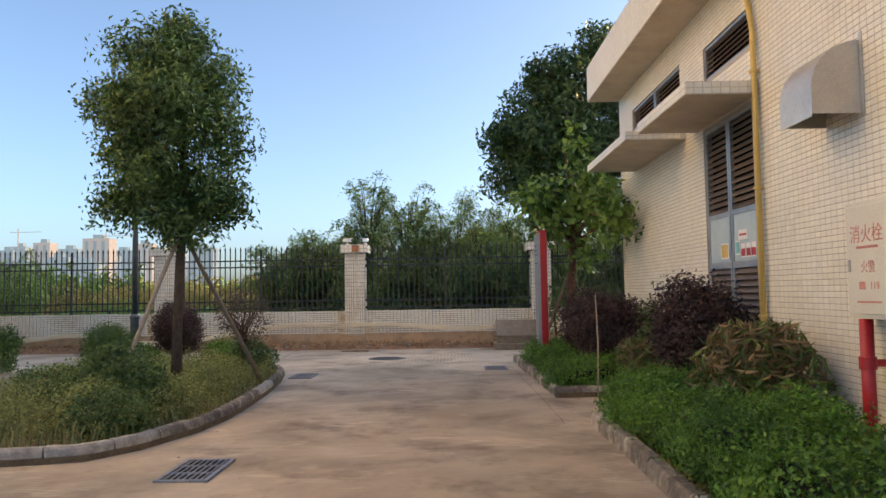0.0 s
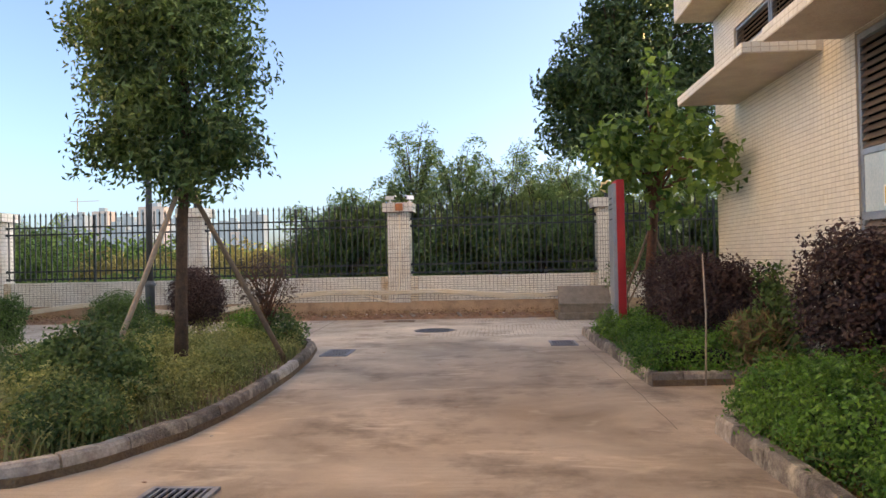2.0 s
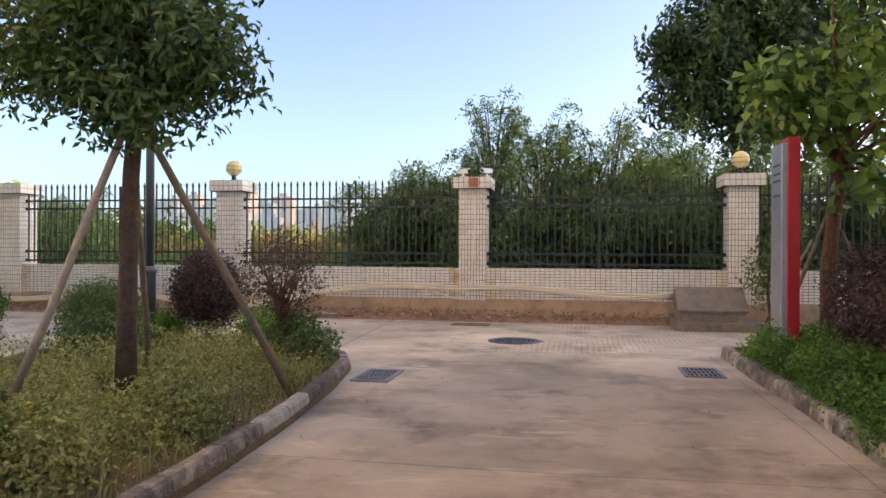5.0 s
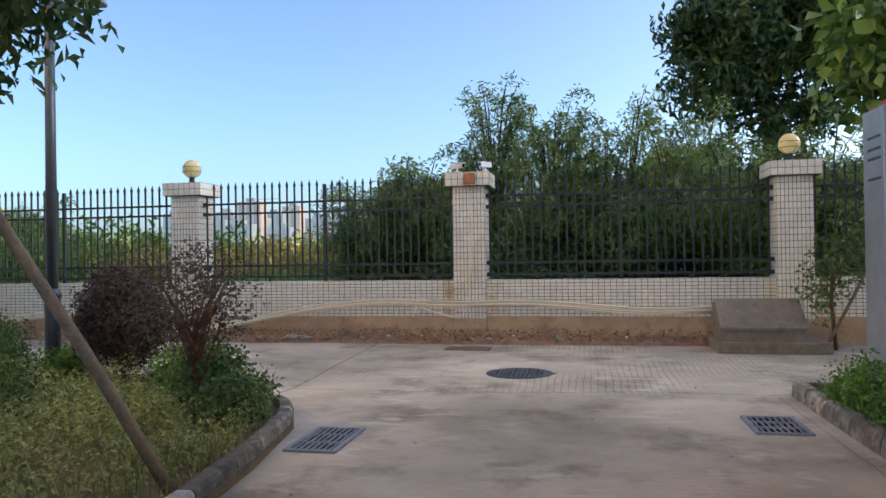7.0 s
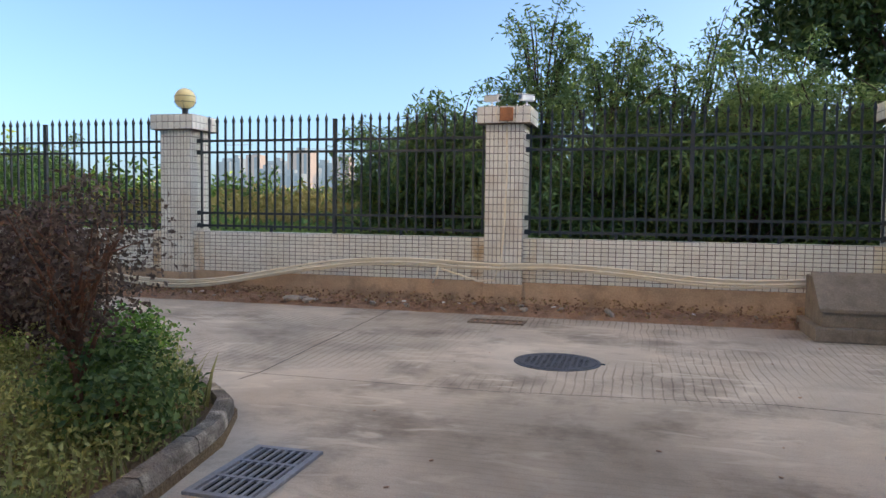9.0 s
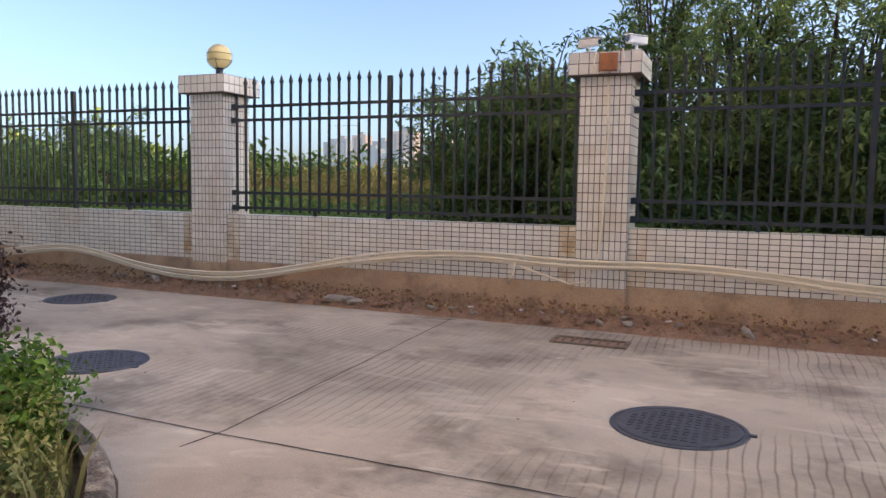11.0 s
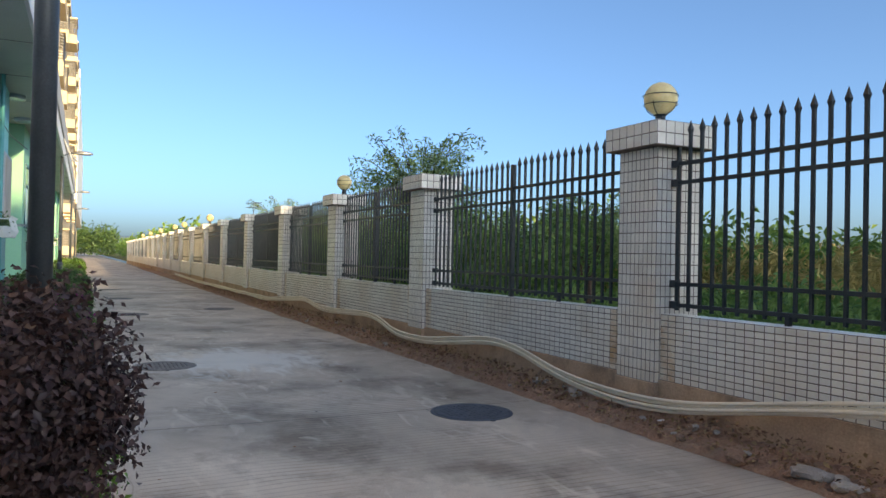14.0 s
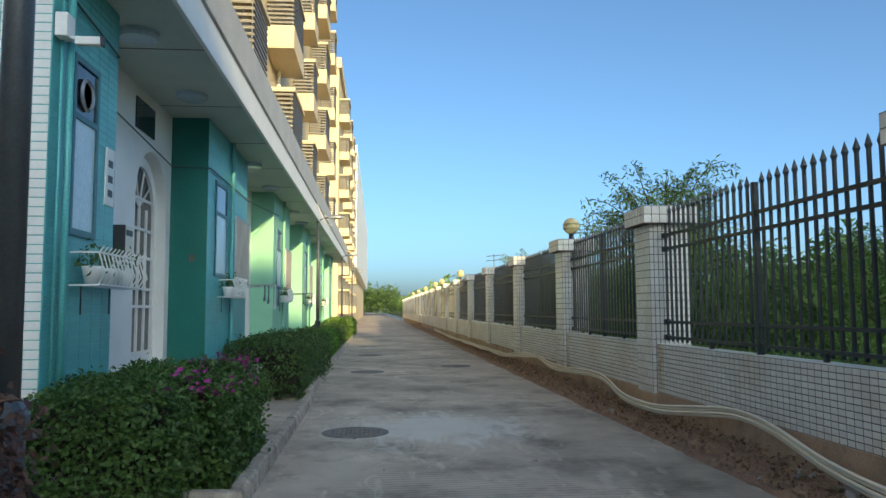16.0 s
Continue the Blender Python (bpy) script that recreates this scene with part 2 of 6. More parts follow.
def tube(points, radii, sides=8, bm=None):
    """A tapered tube along points."""
    b = bm or bmesh.new()
    pts = [Vector(p) for p in points]
    if not hasattr(radii, "__len__"):
        radii = [radii] * len(pts)
    rings = []
    for i, p in enumerate(pts):
        d = (pts[min(i + 1, len(pts) - 1)] - pts[max(i - 1, 0)]).normalized()
        up = Vector((0, 0, 1)) if abs(d.z) < 0.9 else Vector((1, 0, 0))
        u = d.cross(up).normalized()
        w = d.cross(u)
        rings.append([b.verts.new(p + radii[i] * (math.cos(a) * u + math.sin(a) * w)) for a in (2 * math.pi * k / sides for k in range(sides))])
    for r0, r1 in zip(rings, rings[1:]):
        for k in range(sides):
            b.faces.new((r0[k], r0[(k + 1) % sides], r1[(k + 1) % sides], r1[k]))
    b.faces.new(rings[0])
    b.faces.new(rings[-1])
    bmesh.ops.recalc_face_normals(b, faces=b.faces[:])
    return b


def lathe(profile, sides=24, at=(0, 0, 0)):
    b = bmesh.new()
    rings = [[b.verts.new((at[0] + r * math.cos(2 * math.pi * k / sides), at[1] + r * math.sin(2 * math.pi * k / sides), at[2] + z)) for k in range(sides)] for r, z in profile]
    for r0, r1 in zip(rings, rings[1:]):
        for k in range(sides):
            b.faces.new((r0[k], r0[(k + 1) % sides], r1[(k + 1) % sides], r1[k]))
    b.faces.new(rings[0])
    b.faces.new(rings[-1])
    bmesh.ops.recalc_face_normals(b, faces=b.faces[:])
    return b


def prism(outline, z0, z1, bm=None):
    """A flat outline (x, y) raised from z0 to z1."""
    b = bm or bmesh.new()
    lo = [b.verts.new((x, y, z0)) for x, y in outline]
    hi = [b.verts.new((x, y, z1)) for x, y in outline]
    n = len(outline)
    for i in range(n):
        b.faces.new((lo[i], lo[(i + 1) % n], hi[(i + 1) % n], hi[i]))
    b.faces.new(lo)
    b.faces.new(hi)
    bmesh.ops.recalc_face_normals(b, faces=b.faces[:])
    return b


def tile_field(origin, u, v, nu, nv, du, dv, gap, proud, skip=None, stagger=False):
    """Verts and faces of small raised tiles over a rectangle; u, v: directions; skip(a, b) leaves out a tile."""
    o, u, v = Vector(origin), Vector(u).normalized(), Vector(v).normalized()
    w = u.cross(v)
    verts, faces = [], []
    for i in range(nu):
        for j in range(nv):
            a, b = i * du, j * dv
            if skip and skip(a + du / 2, b + dv / 2):
                continue
            k = len(verts)
            e = gap / 2
            lift = proud + random.uniform(-0.0006, 0.0006)
            for (p, q, r) in ((e, e, 0), (du - e, e, 0), (du - e, dv - e, 0), (e, dv - e, 0), (e + 0.002, e + 0.002, lift), (du - e - 0.002, e + 0.002, lift), (du - e - 0.002, dv - e - 0.002, lift), (e + 0.002, dv - e - 0.002, lift)):
                verts.append(o + (a + p) * u + (b + q) * v + r * w)
            faces += [(k + 4, k + 5, k + 6, k + 7), (k, k + 1, k + 5, k + 4), (k + 1, k + 2, k + 6, k + 5), (k + 2, k + 3, k + 7, k + 6), (k + 3, k, k + 4, k + 7)]
    return verts, faces


def leaves(centres, normals, size, aspect=0.45, spread=0.9, droop=0.0, rng=None):
    """Folded leaves (two faces each) at the given places, facing roughly along the normals."""
    rng = rng or np.random.default_rng(1)
    c = np.asarray(centres, float)
    n = len(c)
    nrm = np.asarray(normals, float) + rng.normal(0, spread, (n, 3))
    nrm /= np.linalg.norm(nrm, axis=1, keepdims=True) + 1e-9
    t = rng.normal(0, 1, (n, 3))
    t[:, 2] -= droop
    t -= nrm * (t * nrm).sum(1, keepdims=True)
    t /= np.linalg.norm(t, axis=1, keepdims=True) + 1e-9
    s = np.cross(nrm, t)
    ln = (size * rng.uniform(0.6, 1.25, n))[:, None]
    wd = ln * aspect
    base, tip = c - t * ln * 0.5, c + t * ln * 0.5 - nrm * ln * 0.12
    mid = c + nrm * ln * 0.0
    l_, r_ = mid + s * wd * 0.5 + nrm * ln * 0.1, mid - s * wd * 0.5 + nrm * ln * 0.1
    verts = np.stack([base, l_, tip, r_], 1).reshape(-1, 3)
    idx = np.arange(n)[:, None] * 4
    faces = np.concatenate([idx + np.array([0, 2, 1]), idx + np.array([0, 3, 2])], 0)
    return verts, faces


def leaf_mesh(name, verts, faces, mat, parent=None, label=""):
    me = bpy.data.meshes.new(name)
    me.vertices.add(len(verts))
    me.vertices.foreach_set("co", np.asarray(verts, np.float32).ravel())
    me.loops.add(faces.size)
    me.loops.foreach_set("vertex_index", faces.ravel().astype(np.int32))
    me.polygons.add(len(faces))
    me.polygons.foreach_set("loop_start", np.arange(len(faces), dtype=np.int32) * 3)
    me.update(calc_edges=True)
    me.validate()
    me.materials.append(mat)
    ob = new(name, me)
    if parent is not None:
        ob.parent = parent
    if label:
        ob["label"] = label
    return ob


# ---- ground ----
def ground_material():
    """Brushed concrete: broom lines, dust, dark stains and pale scuffs."""
    m = material("brushed_concrete", (0.59, 0.505, 0.415), 0.82, (0.44, 0.37, 0.30), 0.7, 110, 0.25, stain=(0.24, 0.195, 0.155), stain_scale=0.9, stain_amount=0.85)
    n, l = m.node_tree.nodes, m.node_tree.links
    bsdf = n["Principled BSDF"]
    old = bsdf.inputs["Base Color"].links[0].from_socket
    geo = n.new("ShaderNodeNewGeometry")
    sep = n.new("ShaderNodeSeparateXYZ")
    l.new(geo.outputs["Position"], sep.inputs[0])
    wob = n.new("ShaderNodeTexNoise")
    wob.inputs["Scale"].default_value = 1.2
    l.new(geo.outputs["Position"], wob.inputs["Vector"])
    ma = n.new("ShaderNodeMath")
    ma.operation = "MULTIPLY_ADD"
    ma.inputs[1].default_value = 0.12
    l.new(wob.outputs["Fac"], ma.inputs[0])
    far_slab = n.new("ShaderNodeMath")
    far_slab.operation = "GREATER_THAN"
    far_slab.inputs[1].default_value = 14.72
    l.new(sep.outputs["Y"], far_slab.inputs[0])
    way = n.new("ShaderNodeMix")
    way.data_type = "FLOAT"
    l.new(far_slab.outputs[0], way.inputs["Factor"])
    l.new(sep.outputs["Y"], way.inputs["A"])
    l.new(sep.outputs["X"], way.inputs["B"])
    l.new(way.outputs["Result"], ma.inputs[2])
    fr = n.new("ShaderNodeMath")
    fr.operation = "PINGPONG"
    fr.inputs[1].default_value = 0.04
    l.new(ma.outputs[0], fr.inputs[0])
    line = n.new("ShaderNodeMapRange")
    line.inputs["From Min"].default_value, line.inputs["From Max"].default_value = 0.0, 0.010
    line.inputs["To Min"].default_value, line.inputs["To Max"].default_value = 1.0, 0.0
    l.new(fr.outputs[0], line.inputs["Value"])
    where = n.new("ShaderNodeTexNoise")
    where.inputs["Scale"].default_value = 0.5
    where.inputs["Detail"].default_value = 4
    l.new(geo.outputs["Position"], where.inputs["Vector"])
    wr = n.new("ShaderNodeMapRange")
    wr.inputs["From Min"].default_value, wr.inputs["From Max"].default_value = 0.42, 0.6
    l.new(where.outputs["Fac"], wr.inputs["Value"])
    slab = n.new("ShaderNodeMapRange")
    slab.inputs["From Min"].default_value, slab.inputs["From Max"].default_value = 14.6, 14.9
    slab.inputs["To Min"].default_value = 0.28
    l.new(sep.outputs["Y"], slab.inputs["Value"])
    wm = n.new("ShaderNodeMath")
    wm.operation = "MULTIPLY"
    l.new(wr.outputs[0], wm.inputs[0])
    l.new(slab.outputs[0], wm.inputs[1])
    mul = n.new("ShaderNodeMath")
    mul.operation = "MULTIPLY"
    l.new(line.outputs[0], mul.inputs[0])
    l.new(wm.outputs[0], mul.inputs[1])
    dark = n.new("ShaderNodeMix")
    dark.data_type = "RGBA"
    dark.blend_type = "MULTIPLY"
    dark.inputs["B"].default_value = (0.50, 0.47, 0.45, 1)
    l.new(mul.outputs[0], dark.inputs["Factor"])
    l.new(old, dark.inputs["A"])
    scuff = n.new("ShaderNodeTexNoise")
    scuff.inputs["Scale"].default_value = 2.6
    scuff.inputs["Detail"].default_value = 7
    scuff.inputs["Distortion"].default_value = 1.2
    mp = n.new("ShaderNodeMapping")
    mp.inputs["Scale"].default_value = (0.6, 1.6, 1)
    l.new(geo.outputs["Position"], mp.inputs["Vector"])
    l.new(mp.outputs[0], scuff.inputs["Vector"])
    sr = n.new("ShaderNodeMapRange")
    sr.inputs["From Min"].default_value, sr.inputs["From Max"].default_value = 0.585, 0.70
    sr.inputs["To Max"].default_value = 0.7
    l.new(scuff.outputs["Fac"], sr.inputs["Value"])
    pale = n.new("ShaderNodeMix")
    pale.data_type = "RGBA"
    pale.inputs["B"].default_value = (0.68, 0.60, 0.50, 1)
    l.new(sr.outputs[0], pale.inputs["Factor"])
    l.new(dark.outputs["Result"], pale.inputs["A"])
    # brown dust, thicker on the near slabs
    dust = n.new("ShaderNodeMapRange")
    dust.inputs["From Min"].default_value, dust.inputs["From Max"].default_value = 15.5, 8.0
    l.new(sep.outputs["Y"], dust.inputs["Value"])
    dn = n.new("ShaderNodeTexNoise")
    dn.inputs["Scale"].default_value = 0.35
    dn.inputs["Detail"].default_value = 6
    l.new(geo.outputs["Position"], dn.inputs["Vector"])
    dm = n.new("ShaderNodeMath")
    dm.operation = "MULTIPLY"
    l.new(dust.outputs[0], dm.inputs[0])
    l.new(dn.outputs["Fac"], dm.inputs[1])
    brown = n.new("ShaderNodeMix")
    brown.data_type = "RGBA"
    brown.blend_type = "MULTIPLY"
    brown.inputs["B"].default_value = (1.0, 0.80, 0.58, 1)
    l.new(dm.outputs[0], brown.inputs["Factor"])
    wide = n.new("ShaderNodeTexNoise")
    wide.inputs["Scale"].default_value = 0.42
    wide.inputs["Detail"].default_value = 8
    wide.inputs["Roughness"].default_value = 0.62
    wide.inputs["Distortion"].default_value = 0.6
    l.new(geo.outputs["Position"], wide.inputs["Vector"])
    wv = n.new("ShaderNodeMapRange")
    wv.inputs["From Min"].default_value, wv.inputs["From Max"].default_value = 0.34, 0.62
    wv.inputs["To Min"].default_value, wv.inputs["To Max"].default_value = 0.62, 1.1
    l.new(wide.outputs["Fac"], wv.inputs["Value"])
    grime = n.new("ShaderNodeMix")
    grime.data_type = "RGBA"
    grime.blend_type = "MULTIPLY"
    grime.inputs["Factor"].default_value = 1.0
    l.new(pale.outputs["Result"], grime.inputs["A"])
    l.new(wv.outputs[0], grime.inputs["B"])
    l.new(grime.outputs["Result"], brown.inputs["A"])
    # old cement spill on the road
    cen = n.new("ShaderNodeVectorMath")
    cen.operation = "SUBTRACT"
    cen.inputs[1].default_value = (-12.05, 16.4, 0)
    l.new(geo.outputs["Position"], cen.inputs[0])
    sq = n.new("ShaderNodeVectorMath")
    sq.operation = "MULTIPLY"
    sq.inputs[1].default_value = (0.55, 0.62, 0)
    l.new(cen.outputs[0], sq.inputs[0])
    ln = n.new("ShaderNodeVectorMath")
    ln.operation = "LENGTH"
    l.new(sq.outputs[0], ln.inputs[0])
    la = n.new("ShaderNodeMath")
    la.operation = "MULTIPLY_ADD"
    la.inputs[1].default_value = 1.6
    l.new(scuff.outputs["Fac"], la.inputs[0])
    l.new(ln.outputs["Value"], la.inputs[2])
    sp = n.new("ShaderNodeMapRange")
    sp.inputs["From Min"].default_value, sp.inputs["From Max"].default_value = 1.65, 1.2
    sp.inputs["To Max"].default_value = 0.7
    l.new(la.outputs[0], sp.inputs["Value"])
    spill = n.new("ShaderNodeMix")
    spill.data_type = "RGBA"
    spill.inputs["B"].default_value = (0.70, 0.68, 0.64, 1)
    l.new(sp.outputs[0], spill.inputs["Factor"])
    l.new(brown.outputs["Result"], spill.inputs["A"])
    l.new(spill.outputs["Result"], bsdf.inputs["Base Color"])
    return m


M["ground"] = ground_material()
M["field"] = material("rough_field", (0.10, 0.12, 0.035), 0.95, (0.20, 0.17, 0.06), 0.5, 12, 1.0, dist=0.1)


def ground():
    # one sheet, finer near the walk, with slight unevenness
    b = bmesh.new()
    xs = [-2500, -600, -200, -120, -80] + [x for x in np.arange(-60, 12.1, 1.0)] + [30, 120, 600, 2500]
    ys = [-2500, -600, -100, -30] + [y for y in np.arange(-8, 19.01, 1.0)]
    grid = [[b.verts.new((float(x), float(y), 0.0)) for x in xs] for y in ys]
    for r0, r1 in zip(grid, grid[1:]):
        for k in range(len(xs) - 1):
            b.faces.new((r0[k], r0[k + 1], r1[k + 1], r1[k]))
    tagged(link("ground", b, M["ground"]), "worn brushed concrete yard and road, dusty and stained", "ground", kind="structure")
    b = bmesh.new()
    ys = [19.42, 19.7, 25, 40, 80, 200, 600, 3000]
    xs = [-2500, -600, -200, -100, -50, -20, 0, 20, 50, 200, 600, 2500]
    grid = [[b.verts.new((float(x), float(y), 0.2 if y < 19.5 else 0.35)) for x in xs] for y in ys]
    for r0, r1 in zip(grid, grid[1:]):
        for k in range(len(xs) - 1):
            b.faces.new((r0[k], r0[k + 1], r1[k + 1], r1[k]))
    tagged(link("ground_field", b, M["field"]), "overgrown field beyond the fence", "field", kind="structure")


ground()


def slab_joint(points, wide=0.005):
    """A dark tarred joint, laid as a thin strip."""
    b = bmesh.new()
    pts = []
    for (x0, y0), (x1, y1) in zip(points, points[1:]):
        k = max(2, int(math.hypot(x1 - x0, y1 - y0) / 0.12))
        pts += [(x0 + (x1 - x0) * i / k, y0 + (y1 - y0) * i / k) for i in range(k)]
    pts.append(points[-1])
    dx, dy = points[-1][0] - points[0][0], points[-1][1] - points[0][1]
    d = math.hypot(dx, dy)
    nx, ny = -dy / d, dx / d
    rows = []
    for i, (x, y) in enumerate(pts):
        o = 0.012 * noise.noise((x * 3, y * 3, 0))
        w = wide + 0.6 * wide * noise.noise((x * 7, y * 7, 4))
        rows.append([b.verts.new((x + nx * (o + s * w), y + ny * (o + s * w), 0.004)) for s in (-1, 1)])
    for r0, r1 in zip(rows, rows[1:]):
        b.faces.new((r0[0], r0[1], r1[1], r1[0]))
    return tagged(link("slab_joint", b, M["joint"]), "dark tarred joint between concrete slabs", "joint", kind="structure")


M["joint"] = material("tar_joint", (0.045, 0.04, 0.038), 0.9, (0.09, 0.075, 0.06), 8, 60, 0.3)
slab_joint([(-3.15, 18.75), (-2.93, 14.74), (-2.97, 14.42)], 0.0065)
slab_joint([(2.16, 14.9), (2.22, 9.5), (2.23, 7.4)], 0.0025)
slab_joint([(-5.0, 14.75), (-2.9, 14.68), (-0.91, 14.68), (1.22, 14.93), (2.16, 14.85)], 0.0055)
slab_joint([(-2.3, 9.4), (0.2, 9.35), (2.2, 9.4)], 0.003)
for xj in (-8.0, -12.9, -17.8, -22.7, -27.6, -32.5):
    slab_joint([(xj, 18.7), (xj + 0.05, 16.5), (xj, 14.6)])


# ---- kerbs ----
M["kerb"] = material("worn_kerb", (0.27, 0.225, 0.185), 0.95, (0.13, 0.105, 0.085), 6, 70, 0.9, vary=0.3, stain=(0.55, 0.47, 0.37), stain_scale=4.5, stain_amount=0.85, dist=0.03)
M["kerb_pale"] = material("chipped_kerb", (0.50, 0.44, 0.37), 0.92, (0.26, 0.21, 0.17), 7, 50, 0.5, vary=0.12, dist=0.02)


def kerb(name, line, length=0.62, height=0.15, width=0.12, label="", seed=3, pale=0.18):
    """Kerb stones one after another along a line; the bed lies to the left of the way walked."""
    rng = random.Random(seed)
    top = empty(name)
    tagged(top, label, "kerb", kind="structure")
    pts = [Vector((x, y, 0)) for x, y in line]
    cum = [0.0]
    for p, q in zip(pts, pts[1:]):
        cum.append(cum[-1] + (q - p).length)

    def at(s):
        s = min(max(s, 0), cum[-1])
        for i in range(len(pts) - 1):
            if s <= cum[i + 1] + 1e-9:
                f = (s - cum[i]) / (cum[i + 1] - cum[i])
                return pts[i].lerp(pts[i + 1], f)
        return pts[-1]

    s = 0.0
    while s < cum[-1] - 0.05:
        e = min(s + length * rng.uniform(0.85, 1.1), cum[-1])
        b = bmesh.new()
        rows = []
        for k in range(4):
            f = s + 0.009 + (e - s - 0.018) * k / 3
            p = at(f)
            d = (at(f + 0.1) - at(f - 0.1)).normalized()
            side = Vector((-d.y, d.x, 0))
            h = height + 0.012 * noise.noise((p.x * 4, p.y * 4, 1)) + rng.uniform(-0.008, 0.004)
            rows.append([b.verts.new(p + side * o + Vector((0, 0, z))) for o, z in ((0, -0.02), (0.008, h * 0.55), (0.015, h - 0.025), (0.035, h), (width, h), (width, -0.02))])
        for r0, r1 in zip(rows, rows[1:]):
            for k in range(5):
                b.faces.new((r0[k], r1[k], r1[k + 1], r0[k + 1]))
        b.faces.new(rows[0])
        b.faces.new(rows[-1])
        bmesh.ops.recalc_face_normals(b, faces=b.faces[:])
        part("kerb_stone", b, M["kerb_pale"] if rng.random() < pale else M["kerb"], top)
        s = e
    return top


ISLAND = [(-9.5, 6.1), (-5.0, 5.75), (-3.12, 5.66), (-2.44, 5.83), (-2.12, 6.32), (-1.85, 7.2), (-1.77, 8.0), (-1.78, 9.0), (-1.83, 10.2), (-1.97, 11.7), (-2.17, 12.9), (-2.4, 13.45), (-2.8, 13.84), (-3.3, 14.16), (-4.0, 14.44), (-5.2, 14.66), (-6.0, 14.5), (-6.3, 14.0), (-6.2, 12.5), (-6.0, 10.0), (-6.6, 8.2), (-9.5, 7.6)]
kerb("kerb_island", ISLAND[::1] + ISLAND[:1], label="weathered concrete kerb stones round the planted island")
b = prism([(x, y) for x, y in ISLAND], -0.02, 0.06)
tagged(link("island_soil", b, M["bed_soil"]), "dry brown soil of the planted island", "soil", kind="structure")
NEAR_BED = [(4.36, 7.35), (2.49, 7.35), (2.52, 5.9), (2.5, 4.4), (2.5, -4.0), (4.36, -4.0)]
FAR_BED = [(4.36, 14.9), (2.3, 14.9), (2.32, 13.0), (2.38, 11.6), (2.42, 9.4), (4.36, 9.55)]
kerb("kerb_near_bed", NEAR_BED[:5], label="weathered kerb stones of the hedge bed", seed=5)
kerb("kerb_far_bed", FAR_BED, label="weathered kerb stones of the bush bed", seed=6)
for nm, o in (("near_bed_soil", NEAR_BED), ("far_bed_soil", FAR_BED)):
    ins = [(x + (0.03 if x < 3 else 0), y) for x, y in o]
    tagged(link(nm, prism(ins, -0.02, 0.07), M["bed_soil"]), "dry brown soil with leaf litter", "soil", kind="structure")

# ---- fence along the far side ----
PILLARS = [(8.6, ""), (3.5, "globe"), (-1.65, "camera"), (-6.92, "globe"), (-12.25, ""), (-16.87, "globe"), (-21.53, ""), (-26.5, "antenna"), (-31.4, ""), (-36.4, "globe"), (-41.3, ""), (-46.2, "globe"), (-51.1, "globe"), (-56.0, ""), (-60.9, "globe"), (-65.8, ""), (-70.7, "globe"), (-75.6, ""), (-80.5, "globe"), (-85.4, ""), (-90.3, ""), (-95.2, ""), (-100.1, ""), (-105, "")]
PF, PW, PH = 19.23, 0.54, 2.62


def pillar(x, near):
    top = empty("fence_pillar", (x, PF + PW / 2, 0))
    tagged(top, "square fence pillar faced with small cream tiles", "pillar", group="fence pillars")
    h = PW / 2
    part("core", box(-h, -h, -0.05, h, h, PH + 0.002), M["grout" if near else "tile"], top)
    part("footing", box(-h - 0.012, -h - 0.012, -0.05, h + 0.012, h + 0.012, 0.38, 0.01), M["plaster"], top, "stained bare plaster footing")
    c = 0.375
    part("cap", box(-c, -c, PH + 0.002, c, c, PH + 0.235), M["grout" if near else "tile"], top)
    if near:
        verts, faces = [], []
        for o, u in (((-h, -h), (1, 0, 0)), ((h, -h), (0, 1, 0)), ((h, h), (-1, 0, 0)), ((-h, h), (0, -1, 0))):
            v, f = tile_field((o[0], o[1], 0.38), u, (0, 0, 1), 9, 22, PW / 9, (PH - 0.38) / 22, 0.0085, 0.0025)
            faces += [tuple(i + len(verts) for i in q) for q in f]
            verts += v
        for o, u in (((-c, -c), (1, 0, 0)), ((c, -c), (0, 1, 0)), ((c, c), (-1, 0, 0)), ((-c, c), (0, -1, 0))):
            v, f = tile_field((o[0], o[1], PH + 0.006), u, (0, 0, 1), 7, 2, 2 * c / 7, 0.114, 0.0085, 0.0025)
            faces += [tuple(i + len(verts) for i in q) for q in f]
            verts += v
        v, f = tile_field((-c, -c, PH + 0.235), (1, 0, 0), (0, 1, 0), 7, 7, 2 * c / 7, 2 * c / 7, 0.0085, 0.0025)
        faces += [tuple(i + len(verts) for i in q) for q in f]
        verts += v
        tagged(raw("tiles", verts, faces, M["tile"], top, "small upright cream tiles with dark joints"), kind="stuff")
    return top


